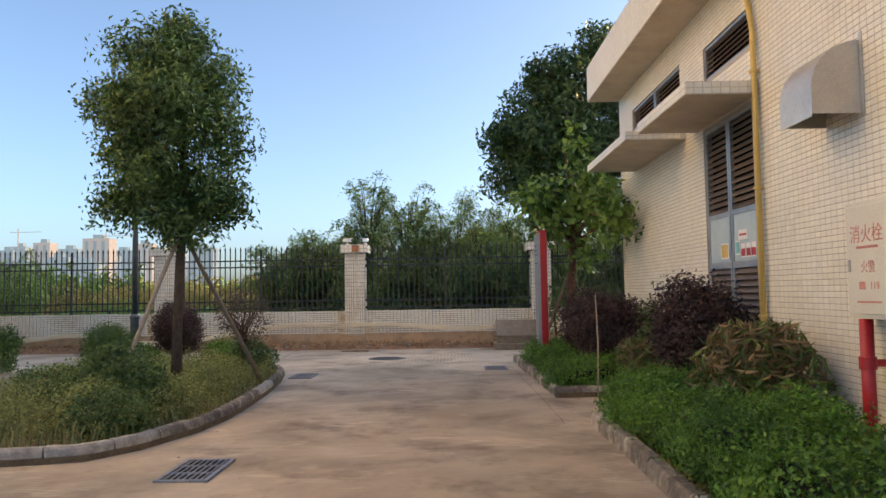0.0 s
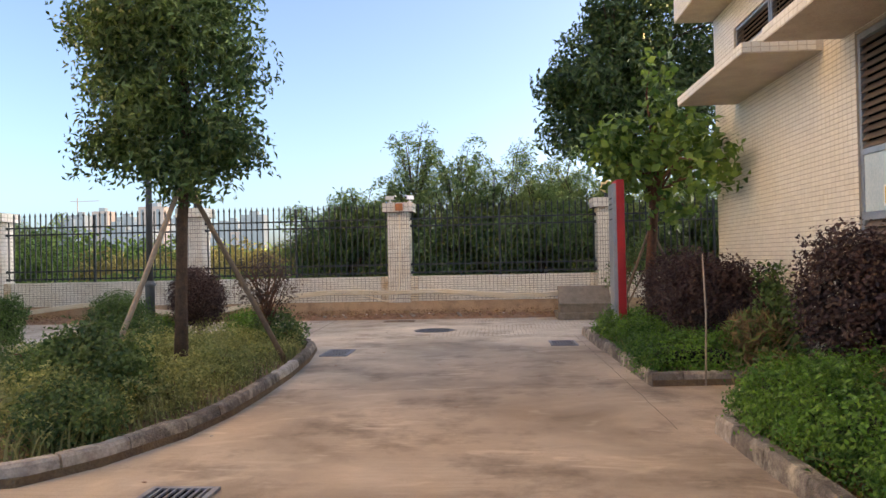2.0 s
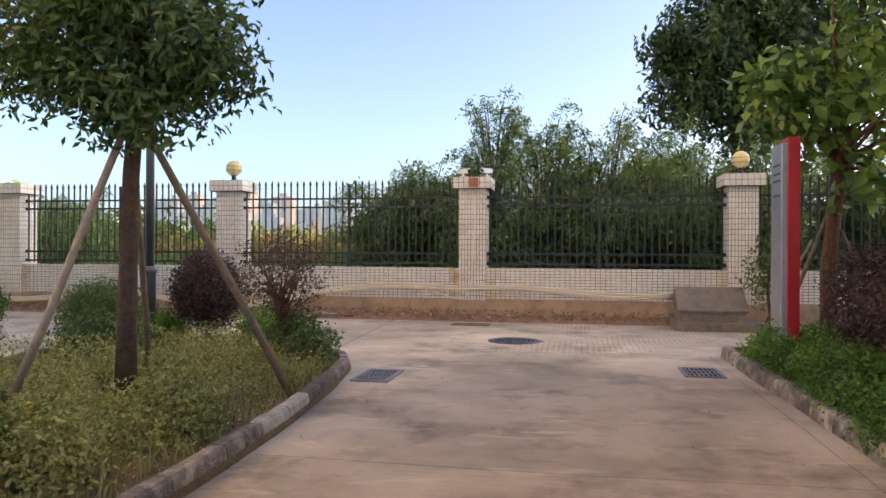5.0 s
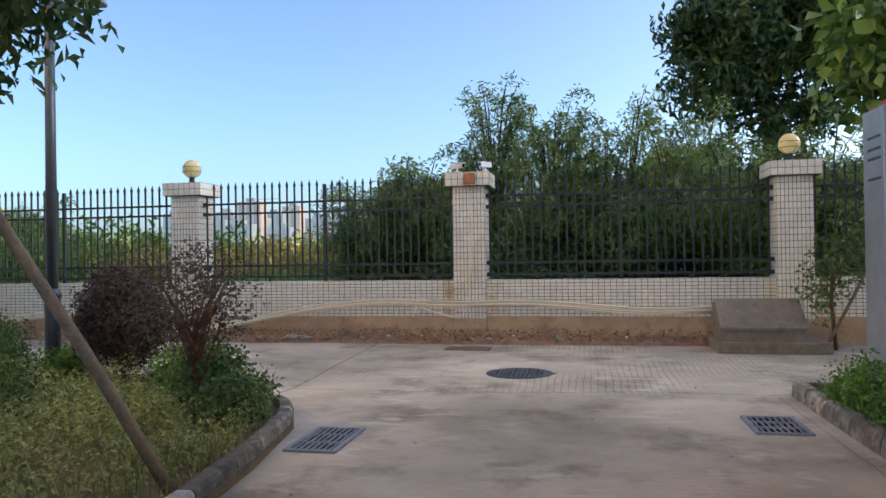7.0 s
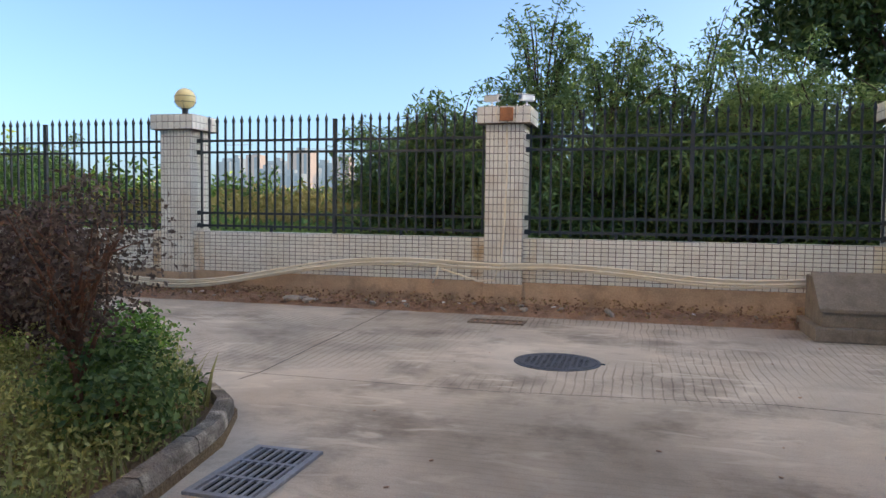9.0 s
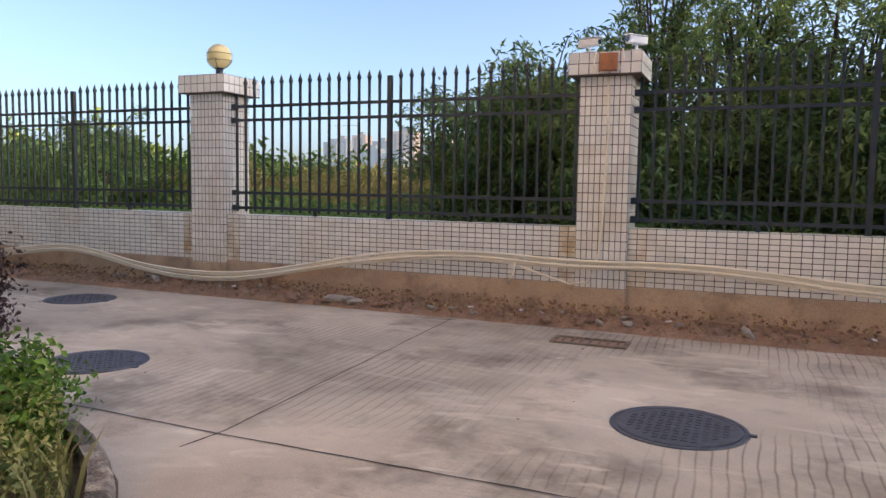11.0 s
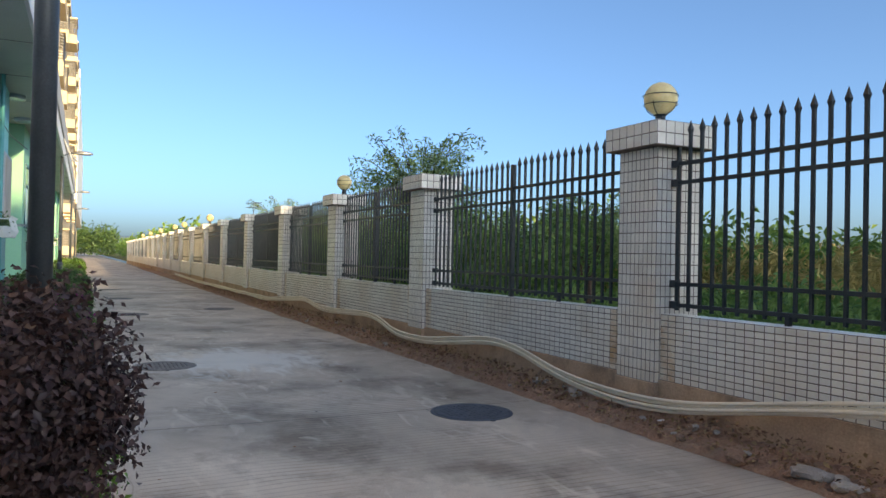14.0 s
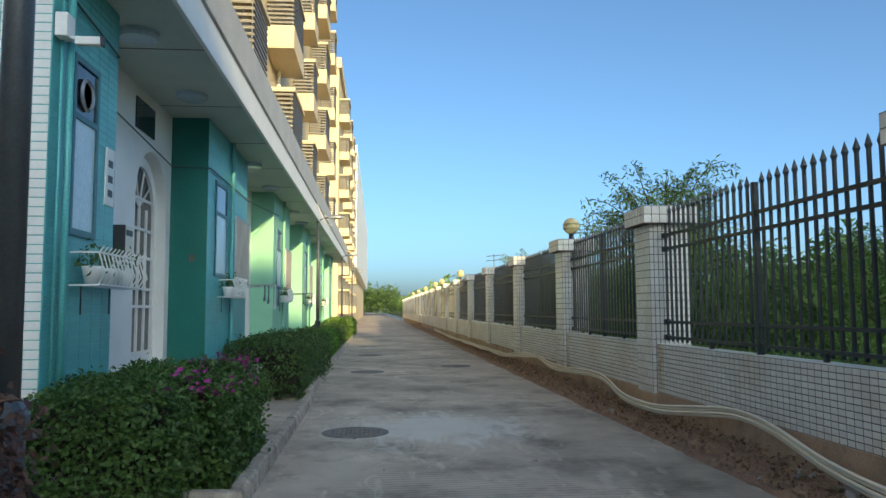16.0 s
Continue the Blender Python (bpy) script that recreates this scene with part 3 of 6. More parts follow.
def low_wall(x0, x1, near, single=False):
    """The low wall between two pillars, from x0 to x1."""
    y = PF + 0.07
    top = empty("low_wall", ((x0 + x1) / 2, y, 0))
    tagged(top, "low fence wall faced with small cream tiles over stained plaster", "wall", group="low fence walls")
    w = (x1 - x0) / 2
    part("core", box(-w, 0, -0.05, w, 0.24, 1.03), M["grout" if near else "tile"], top)
    part("plaster_base", box(-w, -0.022, -0.05, w, 0.0, 0.41, 0.004), M["plaster"], top, "stained brown plaster base")
    if near:
        nu = int(2 * w / 0.098)
        du = 2 * w / nu
        me_tile = None
        verts, faces = [], []
        lo = (nu - 27) // 2
        for i in range(nu):
            for j in range(11):
                if single and lo <= i < lo + 27 and (i - lo) * 11 + j < 297:
                    if me_tile is None:
                        v, f = tile_field((0, 0, 0), (1, 0, 0), (0, 0, 1), 1, 1, du, 0.0563, 0.0085, 0.0025)
                        ob = raw("tile", v, f, M["tile_piece"], top)
                        me_tile = ob.data
                    else:
                        ob = new("tile", me_tile)
                        ob.parent = top
                    ob.location = (-w + i * du, 0, 0.41 + j * 0.0563)
        skip = lambda a, b: (single and lo * du <= a < (lo + 27) * du) or a < 1.9 * du or a > 2 * w - 1.9 * du
        v, f = tile_field((-w, 0, 0.41), (1, 0, 0), (0, 0, 1), nu, 11, du, 0.0563, 0.0085, 0.0025, skip)
        verts += v
        faces += f
        v, f = tile_field((-w, 0, 1.03), (1, 0, 0), (0, 1, 0), nu, 2, du, 0.12, 0.0085, 0.0025)
        faces += [tuple(i + len(verts) for i in q) for q in f]
        verts += v
        tagged(raw("tiles", verts, faces, M["tile"], top, "small cream tiles with dark joints"), kind="stuff")
        verts, faces = tile_field((-w, 0, 0.41), (1, 0, 0), (0, 0, 1), nu, 11, du, 0.0563, 0.0085, 0.0025, lambda a, b: not (a < 1.9 * du or a > 2 * w - 1.9 * du))
        tagged(raw("rusty_tiles", verts, faces, M["tile_rust"], top, "cream tiles streaked with rust from the brackets"), kind="stuff")
    return top


def railing(x0, x1):
    """Iron railing between two pillars: four rails, pointed pickets, a broad middle post and brackets."""
    y = PF + 0.2
    top = empty("iron_railing", ((x0 + x1) / 2, y, 1.03))
    tagged(top, "dark iron railing with spear-topped pickets", "railing", group="iron railings")
    w = (x1 - x0) / 2
    for z in (1.12, 1.32, 2.28, 2.46):
        part("rail", box(-w + 0.05, -0.018, z - 1.03 - 0.018, w - 0.05, 0.018, z - 1.03 + 0.018), M["iron"], top)
        for s in (-1, 1):
            part("bracket", box(s * w - (0.08 if s > 0 else 0), -0.035, z - 1.03 - 0.035, s * w + (0.08 if s < 0 else 0), 0.035, z - 1.03 + 0.035, 0.008), M["iron"], top)
    n = round(2 * (w - 0.07) / 0.145)
    me = None
    for i in range(n + 1):
        x = -w + 0.07 + i * 2 * (w - 0.07) / n
        if i == n // 2:
            part("middle_post", box(x - 0.028, -0.03, 0.0, x + 0.028, 0.03, 1.74, 0.004), M["iron"], top)
            continue
        if me is None:
            b = box(-0.0135, -0.0135, 0.04, 0.0135, 0.0135, 1.70)
            tip = bmesh.new()
            prof = ((0.0135, 1.70), (0.021, 1.735), (0.0, 1.83))
            rings = []
            for r, z in prof[:2]:
                rings.append([tip.verts.new((sx * r, sy * r, z)) for sx, sy in ((-1, -1), (1, -1), (1, 1), (-1, 1))])
            apex = tip.verts.new((0, 0, 1.83))
            for k in range(4):
                tip.faces.new((rings[0][k], rings[0][(k + 1) % 4], rings[1][(k + 1) % 4], rings[1][k]))
                tip.faces.new((rings[1][k], rings[1][(k + 1) % 4], apex))
            b = merge(b, tip)
            ob = part("picket", b, M["iron"], top)
            me = ob.data
        else:
            ob = new("picket", me)
            ob.parent = top
        ob.location = (x, 0, 0)
    for s in (-0.45, 0.45):
        part("foot", box(s * w - 0.02, -0.02, 0, s * w + 0.02, 0.02, 0.09), M["iron"], top)
    return top


def globe_lamp(x):
    top = empty("globe_lamp", (x, PF + PW / 2, PH + 0.24))
    tagged(top, "yellowed plastic globe lamp on a fence pillar", "lamp", group="globe lamps")
    part("base", lathe([(0.075, 0), (0.07, 0.03), (0.05, 0.05), (0.05, 0.12), (0.07, 0.13)], 16), M["iron"], top)
    b = bmesh.new()
    bmesh.ops.create_uvsphere(b, u_segments=24, v_segments=14, radius=0.165)
    bmesh.ops.translate(b, verts=b.verts, vec=(0, 0, 0.29))
    part("globe", b, M["globe"], top, smooth=True)
    for z in (-0.06, 0.03):
        r = math.sqrt(0.175 ** 2 - z ** 2)
        ring = [(r * math.cos(a), r * math.sin(a), 0.29 + z) for a in np.linspace(0, 2 * math.pi, 25)]
        part("wire", tube(ring, 0.004, 5), M["iron"], top)
    for a in (0.4, 0.4 + math.pi / 2):
        arc = [(0.175 * math.cos(u) * math.cos(a), 0.175 * math.cos(u) * math.sin(a), 0.29 + 0.175 * math.sin(u)) for u in np.linspace(-2.9, -0.24, 14)]
        arc = [(p[0], p[1], p[2]) for p in arc]
        part("wire", tube(arc, 0.004, 5), M["iron"], top)
    return top


for i, (x, kind) in enumerate(PILLARS):
    pillar(x, -62 < x)
    if kind == "globe":
        globe_lamp(x)
    if i:
        xr = PILLARS[i - 1][0]
        near = -62 < x
        low_wall(x + PW / 2 + 0.001, xr - PW / 2 - 0.001, near, single=(i in (2, 3, 4)))
        if x > -58:
            railing(x + PW / 2 + 0.002, xr - PW / 2 - 0.002)


# far railings, a few pixels each: one mesh of pickets per panel
def far_railing(x0, x1):
    top = empty("iron_railing", ((x0 + x1) / 2, PF + 0.2, 1.03))
    tagged(top, "dark iron railing far down the road", "railing", group="iron railings")
    w = (x1 - x0) / 2
    for z in (0.09, 1.43):
        part("rail", box(-w, -0.018, z - 0.018, w, 0.018, z + 0.018), M["iron"], top)
    b = bmesh.new()
    n = round(2 * w / 0.145)
    for i in range(n + 1):
        x = -w + i * 2 * w / n
        for s in (-1,):
            box(x - 0.0135, -0.0135, 0.04, x + 0.0135, 0.0135, 1.82, bm=b)
    tagged(part("pickets", b, M["iron"], top), kind="stuff")


for (xa, _), (xb, _) in zip(PILLARS, PILLARS[1:]):
    if xb <= -58:
        far_railing(xb + PW / 2, xa - PW / 2)


def mound():
    """Crumbling red soil along the foot of the fence."""
    b = bmesh.new()
    xs = np.concatenate([np.arange(-75, -22, 0.12), np.arange(-22, 4.0, 0.045)])
    rows = []
    for x in xs:
        x = float(x)
        lump = noise.noise((x * 0.9, 3, 0)) * 0.5 + noise.noise((x * 4.5, 1, 0)) * 0.35 + noise.noise((x * 11, 7, 0)) * 0.25
        edge = 18.78 + 0.07 * noise.noise((x * 0.7, 9, 0)) + 0.04 * noise.noise((x * 5, 2, 0))
        h = 0.09 + 0.05 * lump
        ring = []
        for k, f in enumerate((0.0, 0.08, 0.17, 0.28, 0.4, 0.52, 0.64, 0.76, 0.88, 1.0)):
            y = edge + f * (19.29 - edge)
            z = (0.002, 0.04, h * 0.6, h * 0.8, h * 0.95, h, h, h * 1.05, h * 1.1, h * 1.25)[k] + (0.035 * noise.noise((x * 7, y * 7, 3)) + 0.028 * noise.noise((x * 17, y * 17, 5)) if k else 0)
            ring.append(b.verts.new((x, y, max(z, 0.001))))
        rows.append(ring)
    for r0, r1 in zip(rows, rows[1:]):
        for k in range(9):
            b.faces.new((r0[k], r1[k], r1[k + 1], r0[k + 1]))
    bmesh.ops.recalc_face_normals(b, faces=b.faces[:])
    tagged(link("soil_verge", b, M["soil"]), "strip of crumbling red soil along the fence foot", "soil", kind="structure")


mound()


# ---- drain grates and manhole covers ----
def grate(x0, y0, x1, y1, nx, ny, iron="grate", pit="pit"):
    top = empty("drain_grate", ((x0 + x1) / 2, (y0 + y1) / 2, 0))
    tagged(top, "dark cast-iron drain grate set in the concrete", "drain grate", group="drain grates")
    w, d = (x1 - x0) / 2, (y1 - y0) / 2
    # thin sheet for the hole; its near-black default paints the darkness below
    part("pit", box(-w, -d, 0.002, w, d, 0.004), M[pit], top)
    for s in (-1, 1):
        part("frame_bar", box(s * w - 0.02, -d - 0.02, 0.001, s * w + 0.02, d + 0.02, 0.02, 0.003), M[iron], top)
        part("frame_bar", box(-w + 0.021, s * d - 0.02, 0.001, w - 0.021, s * d + 0.02, 0.0195, 0.003), M[iron], top)
    for i in range(1, nx):
        x = -w + 2 * w * i / nx
        part("bar", box(x - 0.0075, -d + 0.02, 0.0045, x + 0.0075, d - 0.02, 0.017), M[iron], top)
    for j in range(1, ny):
        y = -d + 2 * d * j / ny
        part("cross_bar", box(-w + 0.02, y - 0.013, 0.0048, w - 0.02, y + 0.013, 0.0185), M[iron], top)
    return top


grate(-1.47, 5.05, -1.06, 5.80, 8, 3)
grate(-1.94, 12.2, -1.56, 12.92, 8, 3)
grate(1.64, 13.2, 2.04, 13.8, 8, 3)
grate(-1.85, 18.05, -1.18, 18.32, 8, 1, "dusty", "soil")


def manhole(x, y, r=0.375):
    top = empty("manhole_cover", (x, y, 0))
    tagged(top, "round dark cast-iron manhole cover with raised studs", "manhole cover", group="manhole covers")
    cast = M["cast" if x > -9 else "cast_dusty"]
    part("rim", lathe([(r + 0.035, 0.001), (r + 0.03, 0.009), (r + 0.004, 0.009), (r + 0.004, 0.003)], 40), cast, top)
    part("cover", lathe([(r - 0.006, 0.001), (r - 0.006, 0.011), (r - 0.03, 0.012), (r - 0.035, 0.008), (0.0001, 0.008)], 40), cast, top)
    b = bmesh.new()
    k = int(r / 0.055)
    for i in range(-k, k + 1):
        for j in range(-k, k + 1):
            if math.hypot(i, j) * 0.055 < r - 0.07:
                s = 0.016
                a = 0.5 if (i + j) % 2 else -0.5
                q = box(-s, -0.007, 0.0082, s, 0.007, 0.0135)
                bmesh.ops.rotate(q, verts=q.verts, cent=(0, 0, 0), matrix=Matrix.Rotation(a, 3, "Z"))
                bmesh.ops.translate(q, verts=q.verts, vec=(i * 0.055, j * 0.055, 0))
                merge(b, q)
    tagged(part("studs", b, cast, top), kind="stuff")
    part("lug", box(r + 0.02, -0.02, 0.001, r + 0.07, 0.02, 0.012, 0.003), cast, top)


for x, y in ((-0.52, 15.98), (-4.95, 15.62), (-7.7, 17.85), (-11.72, 15.36), (-20.5, 15.4), (-27, 15.4), (-22, 17.7), (-33, 15.3)):
    manhole(x, y)


# ---- conduits hanging along the fence ----
def conduits():
    knots = ((-46, 0.3), (-36.9, 0.22), (-27.5, 0.25), (-22, 0.27), (-18.6, 0.49), (-17.5, 0.36), (-16.1, 0.36), (-14, 0.46), (-12.5, 0.25), (-11.4, 0.26), (-10.2, 0.40), (-9.4, 0.49), (-8.45, 0.36), (-7.7, 0.25), (-6.95, 0.2), (-6.1, 0.25), (-5.4, 0.38), (-4.8, 0.50), (-4.2, 0.60), (-3.6, 0.66), (-3.0, 0.68), (-2, 0.63), (-0.9, 0.66), (0, 0.61), (0.84, 0.53), (1.54, 0.51), (2.23, 0.55))

    def height(x):
        for (a, ha), (b_, hb) in zip(knots, knots[1:]):
            if a <= x <= b_:
                return ha + (hb - ha) * (x - a) / (b_ - a)
        return 0.55
    for i in range(4):
        pts = []
        for x in np.arange(-46, 2.35, 0.25):
            x = float(x)
            off = 0.036 * (i - 1.5) * (0.8 + 0.5 * noise.noise((x * 0.5, i * 3, 0)))
            pts.append((x, 19.19 - 0.05 - 0.02 * (i % 2) - (0.09 if height(x) < 0.35 else 0) * 1.0, height(x) + off + 0.02 * noise.noise((x * 0.8, i * 5, 2))))
        # soften the way in and out of the low stretches
        for _ in range(3):
            pts = [pts[0]] + [tuple((a + 2 * c + e) / 4 for a, c, e in zip(p, q, r)) for p, q, r in zip(pts, pts[1:], pts[2:])] + [pts[-1]]
        tagged(link("conduit", tube(pts, 0.0165, 8), M["cable"], smooth=True), "cream plastic conduit slung along the fence wall", "conduit", group="conduits")
    up = [(-1.62, 19.215, PH - 0.02), (-1.6, 19.21, 2.0), (-1.63, 19.21, 1.2), (-1.66, 19.2, 0.75), (-1.75, 19.13, 0.45), (-1.95, 19.11, 0.42), (-2.5, 19.10, 0.58)]
    tagged(link("riser_conduit", tube(up, 0.014, 8), M["cable"], smooth=True), "cream conduit climbing a tiled pillar", "conduit")
    tagged(link("conduit_tail", tube([(-2.55, 19.08, 0.62), (-2.56, 19.07, 0.5), (-2.62, 19.06, 0.38)], 0.014, 8), M["cable"], smooth=True), "short cut end of a conduit tied to the bundle", "conduit")


conduits()

# ---- concrete chamber by the fence ----
M["chamber"] = material("dark_weathered_concrete", (0.27, 0.225, 0.18), 0.92, (0.18, 0.15, 0.12), 4, 60, 0.3, stain=(0.12, 0.1, 0.08), stain_scale=2.5, stain_amount=0.7)
top = empty("concrete_chamber", (2.74, 18.5, 0))
tagged(top, "low weathered concrete chamber with a sloping lid", "concrete box")
part("plinth", box(-0.62, -0.52, 0, 0.9, 0.55, 0.16, 0.02), M["chamber"], top)


def slope(b, k):
    for v in b.verts:
        if v.co.z > k:
            v.co.z += 0.8 * min(0.0, v.co.y - 0.03)
    return b


part("body", slope(box(-0.54, -0.42, 0.16, 0.58, 0.03, 0.70, 0.012), 0.45), M["chamber"], top)
part("back_block", box(-0.52, 0.032, 0.16, 0.56, 0.55, 0.68, 0.015), M["chamber"], top)
part("lid", slope(box(-0.57, -0.45, 0.705, 0.61, 0.05, 0.75, 0.008), 0.0), M["chamber"], top)


# ---- pump house on the right ----
def pump_house():
    X, Y0, Y1, Z = 4.42, -9.0, 13.55, 5.28
    top = empty("pump_house", (X, Y0, 0))
    tagged(top, "single-storey plant building faced with cream tiles", "building")

    def loc(b):
        bmesh.ops.translate(b, verts=b.verts, vec=(-X, -Y0, 0))
        return b
    # west wall in pieces round the louvred door and the two louvred windows
    openings = [(7.27, 8.85, 0.07, 3.62), (7.15, 8.75, 4.26, 4.72), (9.76, 12.52, 4.43, 4.83)]
    ys = sorted({Y0, Y1, *[o[0] for o in openings], *[o[1] for o in openings]})
    w = bmesh.new()
    for a, c in zip(ys, ys[1:]):
        z = 0.0
        for o in sorted((o for o in openings if o[0] <= a + 1e-6 and o[1] >= c - 1e-6), key=lambda o: o[2]):
            box(X, a, z, X + 0.24, c, o[2], bm=w)
            z = o[3]
        box(X, a, z, X + 0.24, c, Z, bm=w)
    part("wall", loc(w), M["grout_pale"], top)
    part("north_wall", loc(box(X + 0.24, Y1 - 0.24, 0, X + 9, Y1, Z)), M["grout_pale"], top)
    part("back_wall", loc(box(X + 8.76, Y0, 0, X + 9, Y1 - 0.24, Z)), M["grout_pale"], top)
    part("south_wall", loc(box(X + 0.24, Y0, 0, X + 8.76, Y0 + 0.24, Z)), M["grout_pale"], top)

    def skip(a, c):
        y, z = Y1 - a, c
        return any(o[0] - 0.03 < y < o[1] + 0.03 and o[2] - 0.02 < z < o[3] + 0.02 for o in openings)
    nu, nv = int((Y1 - 2.0) / 0.1), 94
    v, f = tile_field((0, Y1 - Y0, 0), (0, -1, 0), (0, 0, 1), nu, nv, 0.1, Z / nv, 0.007, 0.004, skip)
    v2, f2 = tile_field((9, Y1 - Y0, 0), (-1, 0, 0), (0, 0, 1), 90, nv, 0.1, Z / nv, 0.007, 0.004)
    f += [tuple(i + len(v) for i in q) for q in f2]
    v += v2
    tagged(raw("tiles", v, f, M["tile_b"], top, "small cream wall tiles"), kind="stuff")
    # roof slab with a deep tiled fascia
    part("roof", loc(box(3.80, Y0 - 0.5, Z, X + 9.4, Y1 + 0.05, Z + 0.69)), M["canopy"], top)
    nu = int((Y1 + 0.05) / 0.1)
    v, f = tile_field((3.80 - X, Y1 + 0.05 - Y0, Z + 0.02), (0, -1, 0), (0, 0, 1), nu, 12, 0.1, 0.67 / 12, 0.007, 0.004)
    v2, f2 = tile_field((X + 5 - X, Y1 + 0.05 - Y0, Z + 0.02), (-1, 0, 0), (0, 0, 1), 56, 12, 0.1, 0.67 / 12, 0.007, 0.004)
    f += [tuple(i + len(v) for i in q) for q in f2]
    v += v2
    tagged(raw("fascia_tiles", v, f, M["tile_b"], top, "tiled roof fascia"), kind="stuff")
    # two canopies
    for (a, c, z0, z1, out) in ((7.06, 9.1, 3.66, 3.81, 0.82), (9.55, 12.45, 3.67, 3.80, 0.88)):
        part("canopy", loc(box(X - out, a, z0, X, c, z1, 0.006)), M["canopy"], top, "cantilevered concrete canopy with a tiled edge")
        n = int((c - a) / 0.1)
        v, f = tile_field((-out, c - Y0, z0 + 0.01), (0, -1, 0), (0, 0, 1), n, 2, (c - a) / n, (z1 - z0 - 0.015) / 2, 0.008, 0.004)
        v2, f2 = tile_field((-out, a - Y0, z0 + 0.01), (1, 0, 0), (0, 0, 1), int(out / 0.1), 2, 0.1, (z1 - z0 - 0.015) / 2, 0.008, 0.004)
        f += [tuple(i + len(v) for i in q) for q in f2]
        v += v2
        tagged(raw("canopy_tiles", v, f, M["tile_b"], top), kind="stuff")

    def louvre_window(y0, y1, z0, z1, name):
        win = part(name, loc(merge(merge(box(X + 0.02, y0, z0, X + 0.09, y0 + 0.04, z1), box(X + 0.02, y1 - 0.04, z0, X + 0.09, y1, z1)), merge(box(X + 0.02, y0 + 0.04, z0, X + 0.09, y1 - 0.04, z0 + 0.04), box(X + 0.02, y0 + 0.04, z1 - 0.04, X + 0.09, y1 - 0.04, z1)))), M["steel"], top, "metal window frame with bronze louvre slats")
        n = max(5, int((z1 - z0 - 0.08) / 0.062))
        for k in range(n):
            z = z0 + 0.04 + (k + 0.5) * (z1 - z0 - 0.08) / n
            b = box(-0.004, y0 + 0.041, -0.036, 0.004, y1 - 0.041, 0.036)
            bmesh.ops.rotate(b, verts=b.verts, cent=(0, 0, 0), matrix=Matrix.Rotation(radians(38), 3, "Y"))
            bmesh.ops.translate(b, verts=b.verts, vec=(X + 0.055, 0, z))
            part("slat", loc(b), M["louvre"], win)
        # black sheet paints the dark interior behind the slats
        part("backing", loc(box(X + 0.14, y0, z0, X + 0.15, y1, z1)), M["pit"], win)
    louvre_window(7.15, 8.75, 4.26, 4.72, "window_square")
    louvre_window(9.76, 11.12, 4.43, 4.83, "window_long")
    louvre_window(11.16, 12.52, 4.43, 4.83, "window_long")
    # double louvred door
    for k, (a, c) in enumerate(((7.27, 8.05), (8.07, 8.85))):
        d = part("door", loc(merge(merge(box(X + 0.02, a, 0.07, X + 0.07, a + 0.05, 3.62), box(X + 0.02, c - 0.05, 0.07, X + 0.07, c, 3.62)), merge(merge(box(X + 0.02, a + 0.05, 1.75, X + 0.07, c - 0.05, 1.83), box(X + 0.02, a + 0.05, 2.40, X + 0.07, c - 0.05, 2.46)), merge(box(X + 0.02, a + 0.05, 3.56, X + 0.07, c - 0.05, 3.62), box(X + 0.02, a + 0.05, 0.07, X + 0.07, c - 0.05, 0.14))))), M["steel"], top, "tall metal door leaf with bronze louvres")
        part("pane", loc(box(X + 0.035, a + 0.05, 1.83, X + 0.045, c - 0.05, 2.40)), M["frost"], d, "greyish blank panel with stuck notices")
        for z0, z1 in ((2.46, 3.56), (0.14, 1.75)):
            n = int((z1 - z0) / 0.075)
            for j in range(n):
                z = z0 + (j + 0.5) * (z1 - z0) / n
                b = box(-0.004, a + 0.051, -0.042, 0.004, c - 0.051, 0.042)
                bmesh.ops.rotate(b, verts=b.verts, cent=(0, 0, 0), matrix=Matrix.Rotation(radians(35), 3, "Y"))
                bmesh.ops.translate(b, verts=b.verts, vec=(X + 0.045, 0, z))
                part("slat", loc(b), M["louvre"], d)
        # near-black sheet standing in for unlit space behind the door louvres
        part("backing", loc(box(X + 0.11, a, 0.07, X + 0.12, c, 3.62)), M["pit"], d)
    return top


pump_house()

# rainwater pipe
top = empty("rain_pipe", (4.36, 7.03, 0))
tagged(top, "yellow-painted rainwater pipe on the tiled wall", "pipe")
part("pipe", tube([(0, 0, 0.05), (0, 0, 4.35), (0.0, 0.06, 4.6), (0, 0.16, 5.0), (0, 0.16, 5.3)], 0.032, 12), M["yellow_pipe"], top, smooth=True)
for z in (1.2, 2.6, 3.9):
    part("clamp", tube([(0, 0, z - 0.015), (0, 0, z + 0.015)], 0.053, 12), M["yellow_pipe"], top)

# exhaust hood
top = empty("exhaust_hood", (4.415, 5.07, 2.95))
tagged(top, "stainless steel quarter-round exhaust hood on the wall", "vent hood")
prof = [(0.0, 0.62)] + [(-0.42 * math.sin(a), 0.22 + 0.40 * math.cos(a)) for a in np.linspace(0.12, math.pi / 2, 10)] + [(-0.42, 0.0), (0.0, 0.0)]
b = bmesh.new()
side = [[b.verts.new((x, y, z)) for x, z in prof] for y in (0.0, 0.58)]
for k in range(len(prof) - 2):
    b.faces.new((side[0][k], side[0][k + 1], side[1][k + 1], side[1][k]))
part("shell", b, M["inox"], top)
